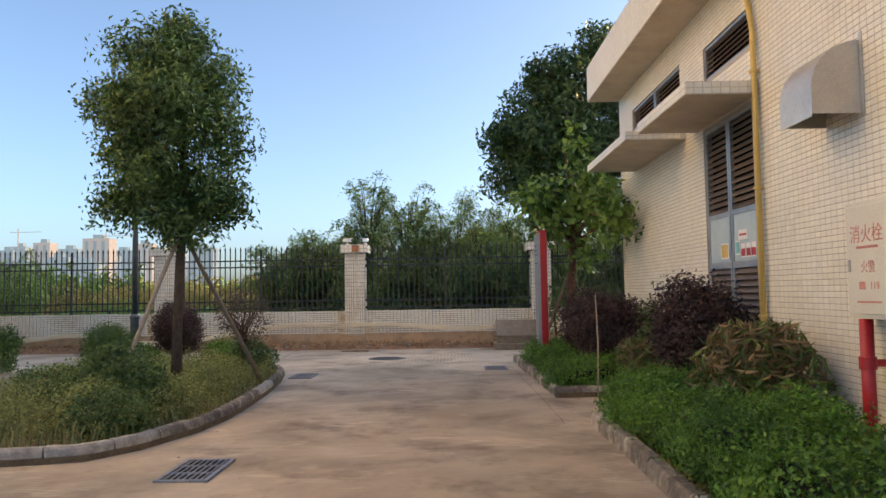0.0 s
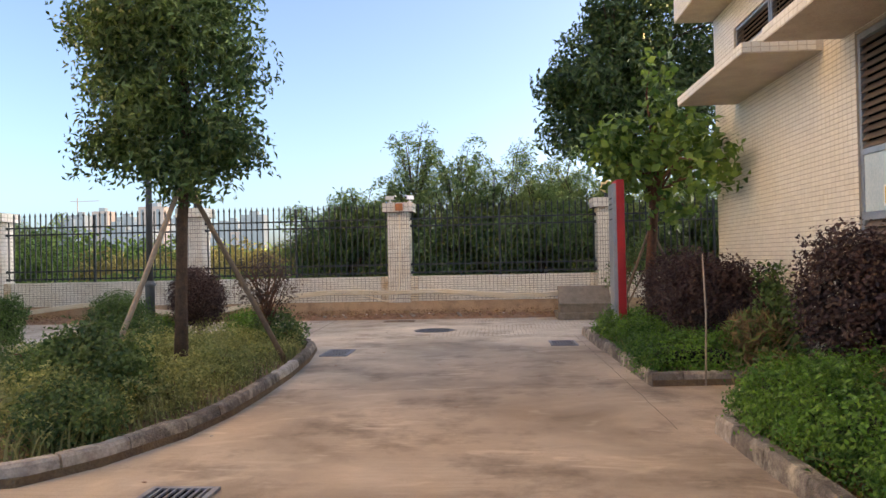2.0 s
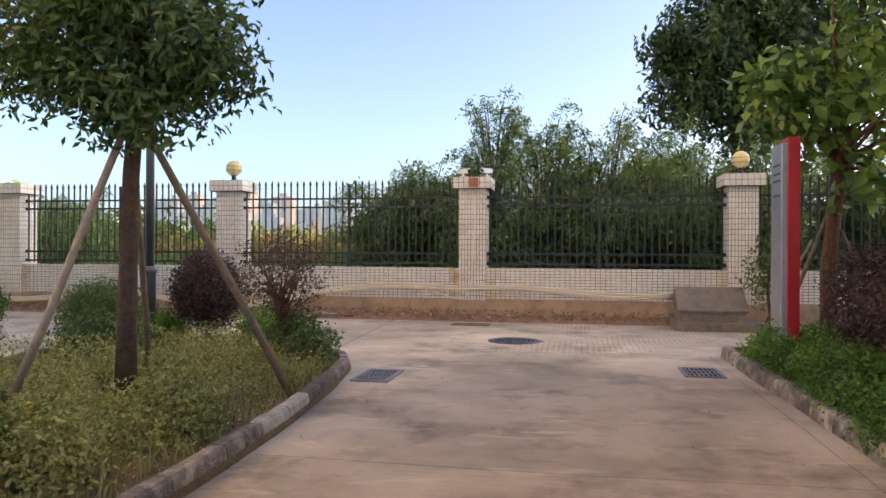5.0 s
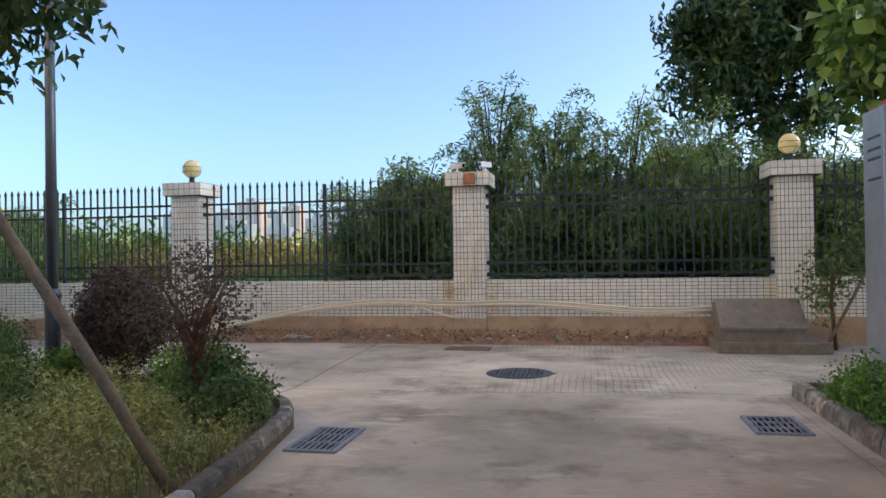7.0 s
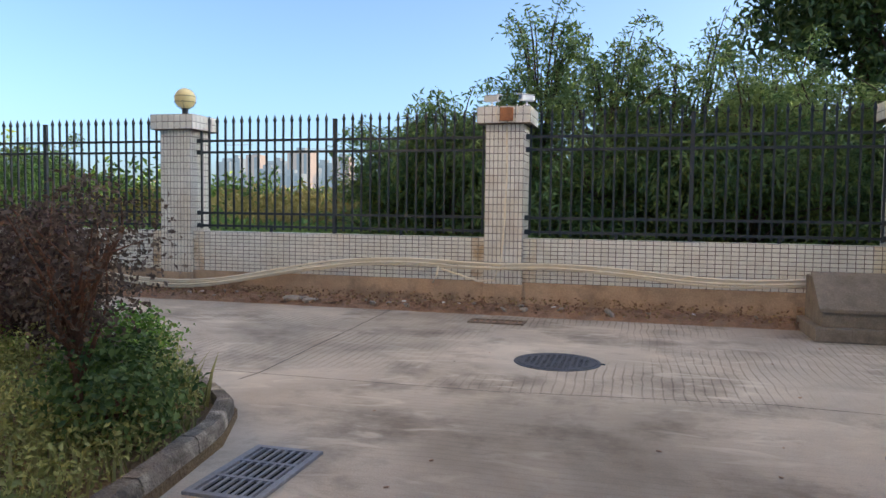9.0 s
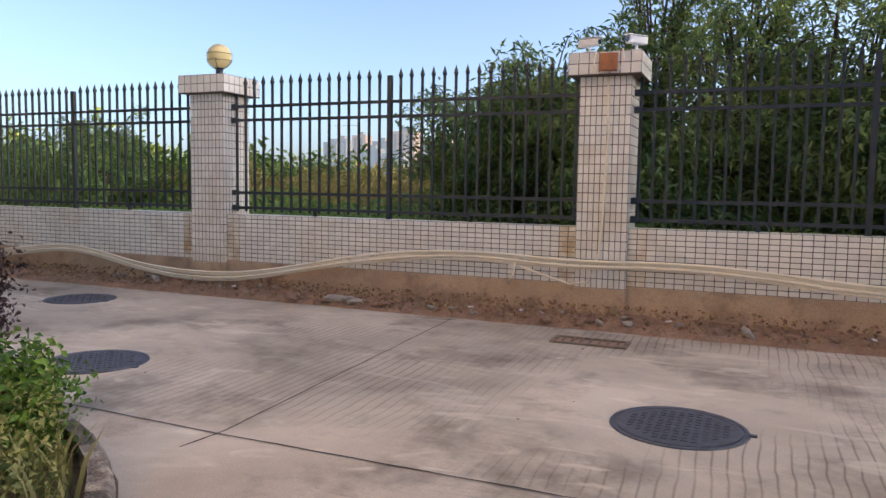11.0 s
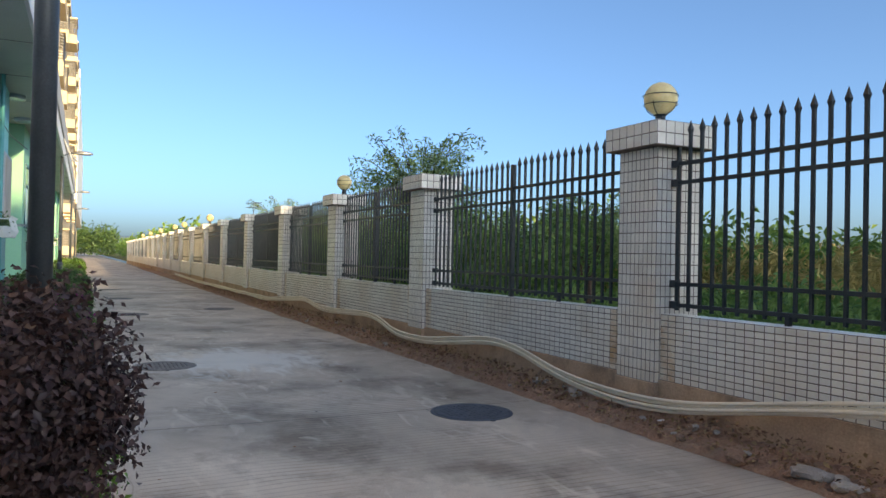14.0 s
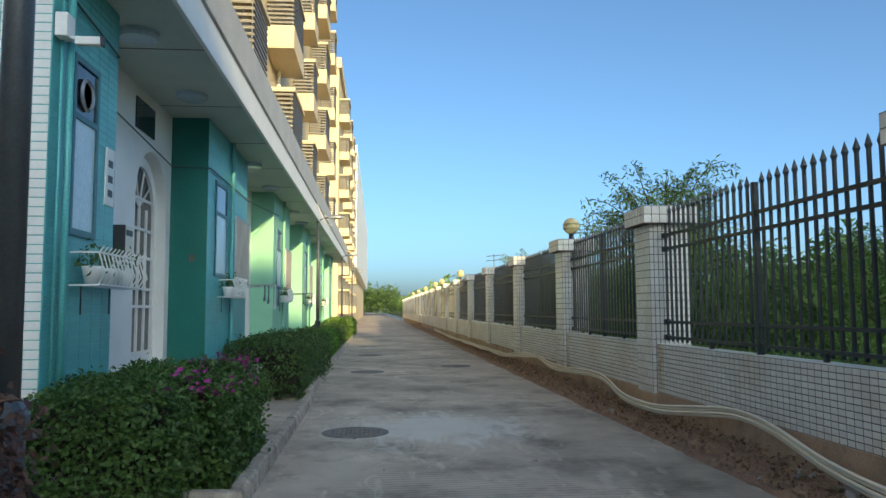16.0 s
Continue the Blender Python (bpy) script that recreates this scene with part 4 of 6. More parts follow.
for y in (-0.003, 0.583):
    b = bmesh.new()
    near_, far_ = [[b.verts.new((x, y + o, z)) for x, z in prof] for o in (-0.002, 0.002)]
    b.faces.new(near_)
    b.faces.new(far_)
    for k in range(len(prof)):
        b.faces.new((near_[k], near_[(k + 1) % len(prof)], far_[(k + 1) % len(prof)], far_[k]))
    bmesh.ops.recalc_face_normals(b, faces=b.faces[:])
    part("cheek", b, M["inox"], top)
part("flange", box(-0.012, -0.05, -0.03, -0.002, -0.008, 0.68), M["inox"], top)
part("lip", box(-0.425, 0.0, -0.02, -0.41, 0.58, 0.0), M["inox"], top)

# fire hydrant cabinet on its red pipe
top = empty("hydrant_cabinet", (4.30, 4.36, 0))
tagged(top, "cream hydrant cabinet with red lettering on the wall", "cabinet")
part("body", box(-0.10, -0.06, 1.25, 0.115, 0.66, 2.18, 0.01), M["box_cream"], top)
part("door", box(-0.118, -0.03, 1.29, -0.10, 0.63, 2.14, 0.006), M["box_cream"], top, "cream painted cabinet door")
part("handle", box(-0.135, 0.57, 1.62, -0.118, 0.595, 1.72, 0.004), M["inox"], top)


def lettering(text, size, at, rot, mat, parent):
    cu = bpy.data.curves.new("lettering", "FONT")
    cu.body, cu.size, cu.extrude = text, size, 0.0008
    cu.align_x = "CENTER"
    tmp = bpy.data.objects.new("tmp", cu)
    scene.collection.objects.link(tmp)
    me = bpy.data.meshes.new_from_object(tmp.evaluated_get(bpy.context.evaluated_depsgraph_get()))
    bpy.data.objects.remove(tmp)
    me.materials.clear()
    me.materials.append(mat)
    ob = new("lettering", me)
    ob.parent = parent
    ob.matrix_basis = pose(*at, *rot)
    return ob


lettering("消火栓", 0.15, (-0.121, 0.34, 1.86), (90, 0, -90), M["faded_red"], top)
lettering("火警", 0.10, (-0.121, 0.33, 1.62), (90, 0, -90), M["faded_red"], top)
lettering("119", 0.085, (-0.121, 0.25, 1.48), (90, 0, -90), M["faded_red"], top)
part("print_bar", box(-0.121, 0.19, 1.80, -0.1185, 0.48, 1.82), M["faded_red"], top)
part("print_bar", box(-0.121, 0.17, 1.375, -0.1185, 0.5, 1.39), M["faded_red"], top)
part("print_mark", box(-0.121, 0.38, 1.48, -0.1185, 0.46, 1.54), M["faded_red"], top)
top = empty("fire_riser", (4.24, 4.86, 0))
tagged(top, "red fire riser pipe with a valve", "pipe")
part("pipe", tube([(0, 0, 0.02), (0, 0, 1.245)], 0.052, 14), M["red"], top, smooth=True)
part("coupling", tube([(0, 0, 0.85), (0, 0, 0.95)], 0.066, 14), M["red"], top)
part("branch", tube([(0, 0, 0.9), (0.16, -0.02, 0.9)], 0.03, 10), M["red"], top)

# notices on the door panes
for k, (y, z, h, w_, m_) in enumerate(((7.72, 2.14, 0.12, 0.26, "white"), (7.42, 1.95, 0.17, 0.13, "red"), (7.57, 1.95, 0.17, 0.13, "red"), (7.72, 1.95, 0.17, 0.13, "red"), (7.88, 1.99, 0.17, 0.12, "teal"), (8.3, 1.97, 0.2, 0.26, "yellow_pipe"))):
    t_ = empty("door_notice", (4.448, y, z))
    tagged(t_, "small printed warning notice stuck on the door", "notice", group="door notices")
    part("sheet", box(-0.003, -w_ / 2, -h / 2, 0.003, w_ / 2, h / 2), M["white"], t_)
    if m_ != "white":
        part("print", box(-0.005, -w_ * 0.42, -h * 0.4, -0.003, w_ * 0.42, h * 0.12 if m_ == "red" else h * 0.4), M[m_], t_)
    else:
        part("print_bar", box(-0.005, -w_ * 0.4, -0.012, -0.003, w_ * 0.4, 0.012), M["red"], t_)

# totem sign
top = empty("totem_sign", (2.8, 13.6, 0.0))
tagged(top, "grey totem sign board with a red edge", "sign")
part("panel", box(-0.10, -0.10, 0.05, 0.10, 0.36, 2.64, 0.01), M["steel"], top)
part("red_edge", box(-0.04, -0.135, 0.05, 0.09, -0.10, 2.70, 0.008), M["red"], top, "red painted edge strip")
part("red_top", box(-0.04, -0.098, 2.642, 0.09, 0.36, 2.70, 0.006), M["red"], top)
for z in (2.4, 2.3, 2.22, 2.05):
    part("print_bar", box(-0.103, -0.04, z - 0.012, -0.1005, 0.25, z + 0.012), M["frame"], top)


# ---- dormitory block on the left ----
FY, RY, SY, ZS, RD = 13.0, 12.44, 13.65, 4.5, 12.23     # front of the bays, recessed wall, edge and height of the canopy, plane of the doors
X0, XE = -8.55, -50.0


def brick_front(top, x0, x1, y, z0, z1, mat, name, du=0.2, dv=0.062, skip=None):
    v, f = tile_field((x1, y, z0), (1, 0, 0), (0, 0, 1), max(1, round((x0 - x1) / du)), round((z1 - z0) / dv), (x0 - x1) / max(1, round((x0 - x1) / du)), (z1 - z0) / round((z1 - z0) / dv), 0.006, 0.004, skip)
    # tiles face +y: turn the faces over
    v = [(p[0], 2 * y - p[1], p[2]) for p in v]
    f = [tuple(reversed(q)) for q in f]
    return tagged(raw(name, v, f, mat, top), kind="stuff")


def arch_wall(x0, x1, xc, h, z0, straight, z1):
    """Wall from x0 up to x1 with an arched opening of half width h about xc, from the door plane to the recessed front."""
    b = bmesh.new()
    box(x0, RD, z0, xc - h, RY, z1, bm=b)
    box(xc + h, RD, z0, x1, RY, z1, bm=b)
    arc = [(xc - h * math.cos(a), z0 + straight + h * math.sin(a)) for a in np.linspace(0, math.pi, 21)]
    rows = [[b.verts.new(p) for p in ((x, RY, z), (x, RY, z1), (x, RD, z1), (x, RD, z))] for x, z in arc]
    for r0, r1 in zip(rows, rows[1:]):
        for k in range(4):
            b.faces.new((r0[k], r1[k], r1[(k + 1) % 4], r0[(k + 1) % 4]))
    bmesh.ops.recalc_face_normals(b, faces=b.faces[:])
    return b


def dormitory():
    top = empty("dormitory", (X0, FY, 0))
    tagged(top, "long dormitory block with green ground-floor bays and cream upper storeys", "building")
    inv = top.matrix_world.inverted()

    def P(name, b, mat, label="", parent=None):
        bmesh.ops.transform(b, matrix=inv, verts=b.verts)
        return part(name, b, mat, parent or top, label)
    P("platform", box(XE, RY - 6, 0, X0, FY + 0.03, 0.66), M["concrete"])
    P("recess_wall", box(XE, RD - 0.25, 0.66, X0 - 0.4, RD, ZS), M["white"], "white recessed ground-floor wall")
    starts = [X0, -14.1, -21.4, -28.7, -36.0, -43.3]
    widths = [1.5, 3.4, 3.4, 3.4, 3.4, 3.4]
    mats = ["teal", "teal", "green", "green", "green", "green"]
    for i, (s, w, m) in enumerate(zip(starts, widths, mats)):
        bay = P("bay", box(s - w, RD, 0.3, s, FY, ZS), M[m], "green painted projecting bay")
        if i == 1:
            P("bay_side", box(s, RY, 0.66, s + 0.012, FY - 0.002, ZS), M["dark_green"], "dark green tiled side of the bay", bay)
            P("switch_plate", box(s + 0.012, 12.74, 2.25, s + 0.025, 12.82, 2.36, 0.004), M["dusty"], "small brown wall plate", bay)
        # bay window with its dark frame, and narrow ribs on the painted fronts
        for (u, ww, z0, z1) in (((0.4, 0.58, 2.15, 3.73),) if i == 0 else ((0.5, 0.9, 2.05, 3.62),)):
            a, c = s - u - ww, s - u
            for bar in ((a, z0, a + 0.05, z1), (c - 0.05, z0, c, z1), (a + 0.05, z0, c - 0.05, z0 + 0.06), (a + 0.05, z1 - 0.06, c - 0.05, z1), (a + 0.05, z0 + 1.02, c - 0.05, z0 + 1.07)):
                P("window_bar", box(bar[0], FY, bar[1], bar[2], FY + 0.03, bar[3]), M["frame_teal"], "teal-painted window frame", bay)
            P("pane", box(s - u - ww + 0.05, FY + 0.004, z0 + 0.06, s - u - 0.05, FY + 0.012, z0 + 1.02), M["frost"], "", bay)
            P("pane", box(s - u - ww + 0.05, FY + 0.004, z0 + 1.07, s - u - 0.05, FY + 0.012, z1 - 0.06), M["glass"], "", bay)
            if i == 0:
                fan = lathe([(0.13, 0), (0.15, 0.02), (0.13, 0.04), (0.11, 0.02), (0.13, 0)], 20)
                bmesh.ops.rotate(fan, verts=fan.verts, cent=(0, 0, 0), matrix=Matrix.Rotation(radians(-90), 3, "X"))
                bmesh.ops.translate(fan, verts=fan.verts, vec=(s - u - 0.27, FY + 0.014, 3.42))
                P("vent_ring", fan, M["steel"], "grey ring of a small extractor fan", bay)
        if i:
            P("downpipe", tube([(s - 1.72, FY + 0.05, 0.4), (s - 1.72, FY + 0.05, ZS)], 0.035, 8), M[m], "", bay)
        if i < 5:
            x0, x1 = starts[i + 1], s - w
            P("front_wall", arch_wall(x0 + 0.001, x1 - 0.001, x0 + 0.93, 0.72, 0.66, 2.36, ZS), M["white"], "white plastered wall with an arched opening")
    brick_front_local(top, inv, X0, X0 - 1.5, FY, 0.66, ZS, M["teal"], skipbox=(0.4, 0.98, 2.15, 3.73))
    brick_front_local(top, inv, -14.1, -17.5, FY, 0.66, ZS, M["teal"], skipbox=(0.5, 1.4, 2.05, 3.62))
    # arched white doors with glazing bars
    for s in starts[1:4]:
        arched_door(top, inv, s + 0.93, 1.5, 0.66, 2.3)
    # small transom windows high in the recess
    for x in (-12.35, -19.65):
        P("transom", box(x - 0.8, RY + 0.002, 3.92, x, RY + 0.02, 4.34), M["glass"], "dark transom window")
    # end wall of white tiles
    P("end_wall", box(X0 - 0.4, RY - 8, 0, X0 - 0.001, FY - 0.02, 6.2), M["tile_b"], "white tiled end wall")
    v, f = tile_field((0, -8.6, 0.3), (0, 1, 0), (0, 0, 1), 43, 62, 0.2, 0.075, 0.008, 0.005)
    tagged(raw("end_tiles", v, f, M["white"], top, "long white glazed tiles"), kind="stuff")
    # canopy
    P("soffit", box(XE, RD - 0.25, ZS, X0 + 0.25, SY, ZS + 0.1), M["soffit"], "grey-green painted canopy soffit")
    P("fascia", box(XE, SY, ZS - 0.04, X0 + 0.28, SY + 0.05, 4.88, 0.008), M["white"], "pale canopy edge strip")
    P("gutter", box(XE, SY - 0.12, 4.88, X0 + 0.28, SY + 0.09, 5.46, 0.01), M["fascia"], "grey metal canopy fascia")
    P("canopy_roof", box(XE, RY, ZS + 0.1, X0 + 0.2, SY - 0.13, 5.30), M["concrete"])
    for x in (-10.5, -12.8, -17.7, -20.5, -25.0, -27.8, -32.3):
        lamp = P("soffit_lamp", lathe([(0.0001, ZS - 0.09), (0.19, ZS - 0.08), (0.21, ZS - 0.05), (0.21, ZS - 0.001)], 24, (x, 13.05, 0)), M["frost"], "round ceiling lamp, unlit")
    for x in np.arange(-11, -49, -2.4):
        P("soffit_joint", box(float(x) - 0.006, RY, ZS - 0.006, float(x) + 0.006, SY, ZS - 0.001), M["frame"])
    # upper storeys
    TY = FY - 0.35
    P("tower_wall", box(-44, TY - 12, 5.46, X0 - 0.9, TY, 26.0), M["tower"], "cream tiled upper storeys")
    P("roof_parapet", box(-44.2, TY - 12.2, 26.0, X0 - 0.7, TY + 0.25, 26.9), M["tower"])
    # downpipes
    for x in np.arange(-11.5, -43, -6.2):
        P("downpipe", tube([(float(x), TY + 0.09, 5.46), (float(x), TY + 0.09, 26)], 0.06, 8), M["cable"])
    for level in range(7):
        z = 5.55 + level * 2.93
        for j, x in enumerate(np.arange(-9.5, -42, -6.2)):
            x = float(x)
            balcony(top, inv, x, TY, z, 2.6 if j % 2 == 0 else 1.7)


def brick_front_local(top, inv, x0, x1, y, z0, z1, mat, skipbox):
    u0, u1, a, c = skipbox
    ob = brick_front(top, x0, x1, y, z0, z1, mat, "brick_tiles", 0.24, 0.068, lambda p, q: u0 - 0.05 < (x0 - x1) - p < u1 + 0.05 and a - 0.03 < q + z0 < c + 0.03)
    ob.data.transform(inv)


def arched_door(top, inv, xc, w, z0, straight):
    """White door with a fan-shaped light over it in an arched reveal."""
    h = w / 2
    ring = [(-h, z0)] + [(-h * math.cos(a), z0 + straight + h * math.sin(a)) for a in np.linspace(0, math.pi, 17)] + [(h, z0)]

    def band(inner, outer, y0, y1):
        b = bmesh.new()
        A = [[b.verts.new((xc + x * s, y, z0 + (z - z0) * (1 + (s - 1) * 0.4))) for x, z in ring] for s, y in ((inner, y0), (outer, y0), (inner, y1), (outer, y1))]
        for k in range(len(ring) - 1):
            b.faces.new((A[0][k], A[0][k + 1], A[1][k + 1], A[1][k]))
            b.faces.new((A[2][k], A[2][k + 1], A[3][k + 1], A[3][k]))
            b.faces.new((A[0][k], A[0][k + 1], A[2][k + 1], A[2][k]))
            b.faces.new((A[1][k], A[1][k + 1], A[3][k + 1], A[3][k]))
        bmesh.ops.recalc_face_normals(b, faces=b.faces[:])
        bmesh.ops.transform(b, matrix=inv, verts=b.verts)
        return b
    door = part("door", band(0.86, 0.99, RD + 0.002, RD + 0.06), M["white"], top, "white arched door with glazing bars")
    g = bmesh.new()
    g.faces.new([g.verts.new((xc + x * 0.87, RD + 0.012, z)) for x, z in ring])
    bmesh.ops.transform(g, matrix=inv, verts=g.verts)
    part("glazing", g, M["glass"], door, "dark glass")

    def bar(b):
        bmesh.ops.transform(b, matrix=inv, verts=b.verts)
        part("glazing_bar", b, M["white"], door)
    for x in (-h * 0.02, -h * 0.45, h * 0.42):
        bar(box(xc + x - 0.02, RD + 0.014, z0, xc + x + 0.02, RD + 0.045, z0 + straight))
    for z in (0.25, 0.9, 1.15, 1.6, 2.0, 2.43):
        bar(box(xc - h * 0.86, RD + 0.014, z0 + z - 0.02, xc + h * 0.86, RD + 0.043, z0 + z + 0.02))
    for a in (0.6, 1.2, 1.9, 2.5):
        p0, p1 = (xc, RD + 0.03, z0 + straight), (xc + h * 0.9 * math.cos(a), RD + 0.03, z0 + straight + h * 0.9 * math.sin(a))
        bar(tube([p0, p1], 0.016, 6))
    panel = box(xc - h * 0.86, RD + 0.013, z0, xc + h * 0.86, RD + 0.04, z0 + 0.24)
    bar(panel)
    hb = tube([(xc + 0.03, RD + 0.09, z0 + 1.0), (xc + 0.03, RD + 0.09, z0 + 1.25)], 0.012, 8)
    bmesh.ops.transform(hb, matrix=inv, verts=hb.verts)
    part("handle", hb, M["frame"], door)


BALC = {}


def balcony(top, inv, x, y, z, w):
    """An air-conditioner balcony: slab, cream apron and a grille of grey louvres."""
    d = 0.75
    if w not in BALC:
        body = box(-w, 0, 0, 0, d, 0.14)
        box(-w, 0, 0.14, -w + 0.08, d, 0.62, bm=body)
        box(-0.08, 0, 0.14, 0, d, 0.62, bm=body)
        box(-w + 0.08, d - 0.08, 0.14, -0.08, d, 0.62, bm=body)
        lid = box(-w, 0, 1.75, 0, d + 0.04, 1.86)
        grille = bmesh.new()
        for k in range(9):
            zz = 0.68 + k * 0.12
            box(-w + 0.03, d - 0.04, zz, -0.03, d - 0.01, zz + 0.055, bm=grille)
            box(-0.04, 0.02, zz, -0.01, d - 0.05, zz + 0.055, bm=grille)
            box(-w + 0.01, 0.02, zz, -w + 0.04, d - 0.05, zz + 0.055, bm=grille)
        for xx in (-w + 0.03, -w / 2, -0.05):
            box(xx - 0.025, d - 0.055, 0.62, xx + 0.025, d - 0.041, 1.75, bm=grille)
        dark = box(-w + 0.1, 0.06, 0.2, -0.12, 0.5, 1.5)
        mb = [bpy.data.meshes.new(n) for n in ("balcony", "grille", "condenser", "canopy_slab")]
        for me, bm_, mt in zip(mb, (body, grille, dark, lid), (M["tower"], M["louvre_grey"], M["ac"], M["tower"])):
            bm_.to_mesh(me)
            bm_.free()
            me.materials.append(mt)
        BALC[w] = mb
    root = new("balcony", BALC[w][0])
    root.parent = top
    root.location = inv @ Vector((x, y, z))
    for me in BALC[w][1:]:
        ob = new(me.name.split(".")[0], me)
        ob.parent = root


M["louvre_grey"] = material("grey_grille", (0.20, 0.19, 0.17), 0.5, (0.15, 0.14, 0.13), 3, 40, 0.05)
M["ac"] = material("condenser_case", (0.34, 0.32, 0.28), 0.6)
dormitory()


def second_block():
    top = empty("dormitory_far", (-58, FY, 0))
    tagged(top, "farther cream apartment block with balconies", "building")
    inv = top.matrix_world.inverted()
    for nm, b, m in (("wall", box(-165, FY - 12, 0, -58, FY - 0.3, 20), "tower"), ("roof_parapet", box(-165.2, FY - 12.2, 20, -57.8, FY - 0.1, 20.8), "tower"), ("scaffold_sheet", box(-165, FY - 0.29, 6, -80, FY + 0.5, 19), "white")):
        bmesh.ops.transform(b, matrix=inv, verts=b.verts)
        part(nm, b, M[m], top)
    for level in range(6):
        for x in (-59.5, -66, -72.5, -79):
            balcony(top, inv, x, FY - 0.3, 1.2 + level * 3.0, 2.6)


second_block()

# unseen plain wall added to the east to keep low sun off the yard
b = box(40.0, -20.0, 0, 41.0, 60.0, 15.0)
tagged(link("wall_east", b, M["tower"]), "unseen plain cream wall added to shade the yard", "wall", kind="structure")


# ---- plants ----
def blob_points(rng, blobs, n, shell=0.55, clump=0.16, per=26, squash=1.0):
    """Leaf places in clumps over ellipsoids (cx, cy, cz, rx, ry, rz), denser near the outside; and their outward normals."""
    vol = np.array([b[3] * b[4] * b[5] for b in blobs]) ** (2 / 3)
    k = max(1, n // per)
    which = rng.choice(len(blobs), k, p=vol / vol.sum())
    d = rng.normal(0, 1, (k, 3))
    d /= np.linalg.norm(d, axis=1, keepdims=True)
    r = shell + (1 - shell) * rng.uniform(0, 1, k) ** 0.7
    bb = np.array(blobs, float)[which]
    c = bb[:, :3] + d * bb[:, 3:] * r[:, None]
    pts = np.repeat(c, per, 0) + np.clip(rng.normal(0, clump, (k * per, 3)), -1.5 * clump, 1.5 * clump) * np.array([1, 1, squash])
    nrm = np.repeat(d, per, 0)
    nrm[:, 2] += 0.45
    return pts, nrm


def limbs(rng, start, blobs, n, r0):
    b = bmesh.new()
    s = Vector(start)
    for i in range(n):
        q = blobs[int(rng.integers(len(blobs)))]
        d = Vector(rng.normal(0, 1, 3)).normalized()
        e = Vector((q[0] + d.x * q[3] * 0.8, q[1] + d.y * q[4] * 0.8, q[2] + d.z * q[5] * 0.8))
        lift = Vector((0, 0, min(1.0, 0.35 * (e - s).length)))
        a = s + Vector((0, 0, float(rng.uniform(0, 0.6)) * max(0.0, e.z - s.z)))
        m = a.lerp(e, 0.5) + lift * 0.3 + Vector(rng.normal(0, 0.06, 3))
        tube([a, a.lerp(m, 0.6), m, e], [r0, r0 * 0.7, r0 * 0.5, r0 * 0.15], 6, b)
    return b


def tree(name, label, trunk, radii, blobs, n, size, leaf, bark, aspect=0.42, seed=1, shell=0.5, clump=0.17, branches=14, droop=0.3, per=26, spread=0.9, group=""):
    rng = np.random.default_rng(seed)
    base = Vector(trunk[0])
    top = empty(name, base)
    tagged(top, label, "tree" if "bush" not in name and "shrub" not in name else "bush", group)
    b = tube([Vector(p) - base for p in trunk], radii, 12)
    for v in b.verts:
        v.co += v.normal * 0.012 * noise.noise(v.co * 9)
    rel = [(q[0] - base.x, q[1] - base.y, q[2] - base.z, *q[3:]) for q in blobs]
    part("trunk", b, bark, top, smooth=True)
    part("branching", limbs(rng, Vector(trunk[-2 if len(trunk) > 2 else -1]) - base, rel, branches, radii[-1] * 0.8), bark, top)
    pts, nrm = blob_points(rng, rel, n, shell, clump, per)
    v, f = leaves(pts, nrm, size, aspect, spread, droop, rng)
    leaf_mesh("crown", v, f, leaf, top)
    return top


# street tree held by poles on the island
tree("street_tree", "young evergreen street tree with a full dark crown, propped by poles", [(-3.15, 10.0, 0.03), (-3.13, 10.0, 0.9), (-3.1, 10.0, 2.0), (-3.05, 10.0, 2.7), (-3.1, 10.02, 4.2), (-3.15, 10.0, 5.2)], [0.095, 0.075, 0.066, 0.06, 0.04, 0.015],
     [(-3.3, 10.0, 3.3, 0.85, 0.9, 0.7), (-3.2, 10.0, 4.3, 0.95, 0.95, 0.8), (-3.4, 10.0, 5.15, 0.8, 0.75, 0.5), (-4.15, 10.1, 4.45, 0.5, 0.55, 0.42), (-2.5, 9.95, 2.95, 0.5, 0.55, 0.45), (-3.95, 10.0, 2.95, 0.48, 0.55, 0.38), (-2.45, 10.0, 3.9, 0.42, 0.5, 0.6), (-3.0, 10.0, 2.6, 0.6, 0.65, 0.28), (-2.6, 10.0, 4.75, 0.45, 0.5, 0.42), (-3.9, 10.0, 3.75, 0.42, 0.5, 0.3), (-3.1, 10.0, 5.5, 0.4, 0.4, 0.3)],
     27000, 0.105, M["leaf_tree"], M["bark"], 0.38, seed=2, shell=0.15, clump=0.14, branches=40, droop=0.7, per=40)

for k, (foot, head, r, m) in enumerate((((-2.07, 10.9, 0.05), (-3.12, 10.08, 2.55), 0.035, "stake"), ((-3.95, 9.6, 0.05), (-3.05, 9.93, 2.5), 0.034, "stake_pale"), ((-3.5, 10.9, 0.05), (-3.14, 10.1, 2.2), 0.028, "stake"))):
    f_, h_ = Vector(foot), Vector(head)
    b = tube([f_, f_.lerp(h_, 0.35) + Vector((0.01, 0.012, 0)), f_.lerp(h_, 0.7), h_], [r * 1.1, r, r * 0.95, r * 0.85], 9)
    tagged(link("prop_pole", b, M[m], smooth=True), "weathered wooden pole propping the street tree", "pole", group="tree props")

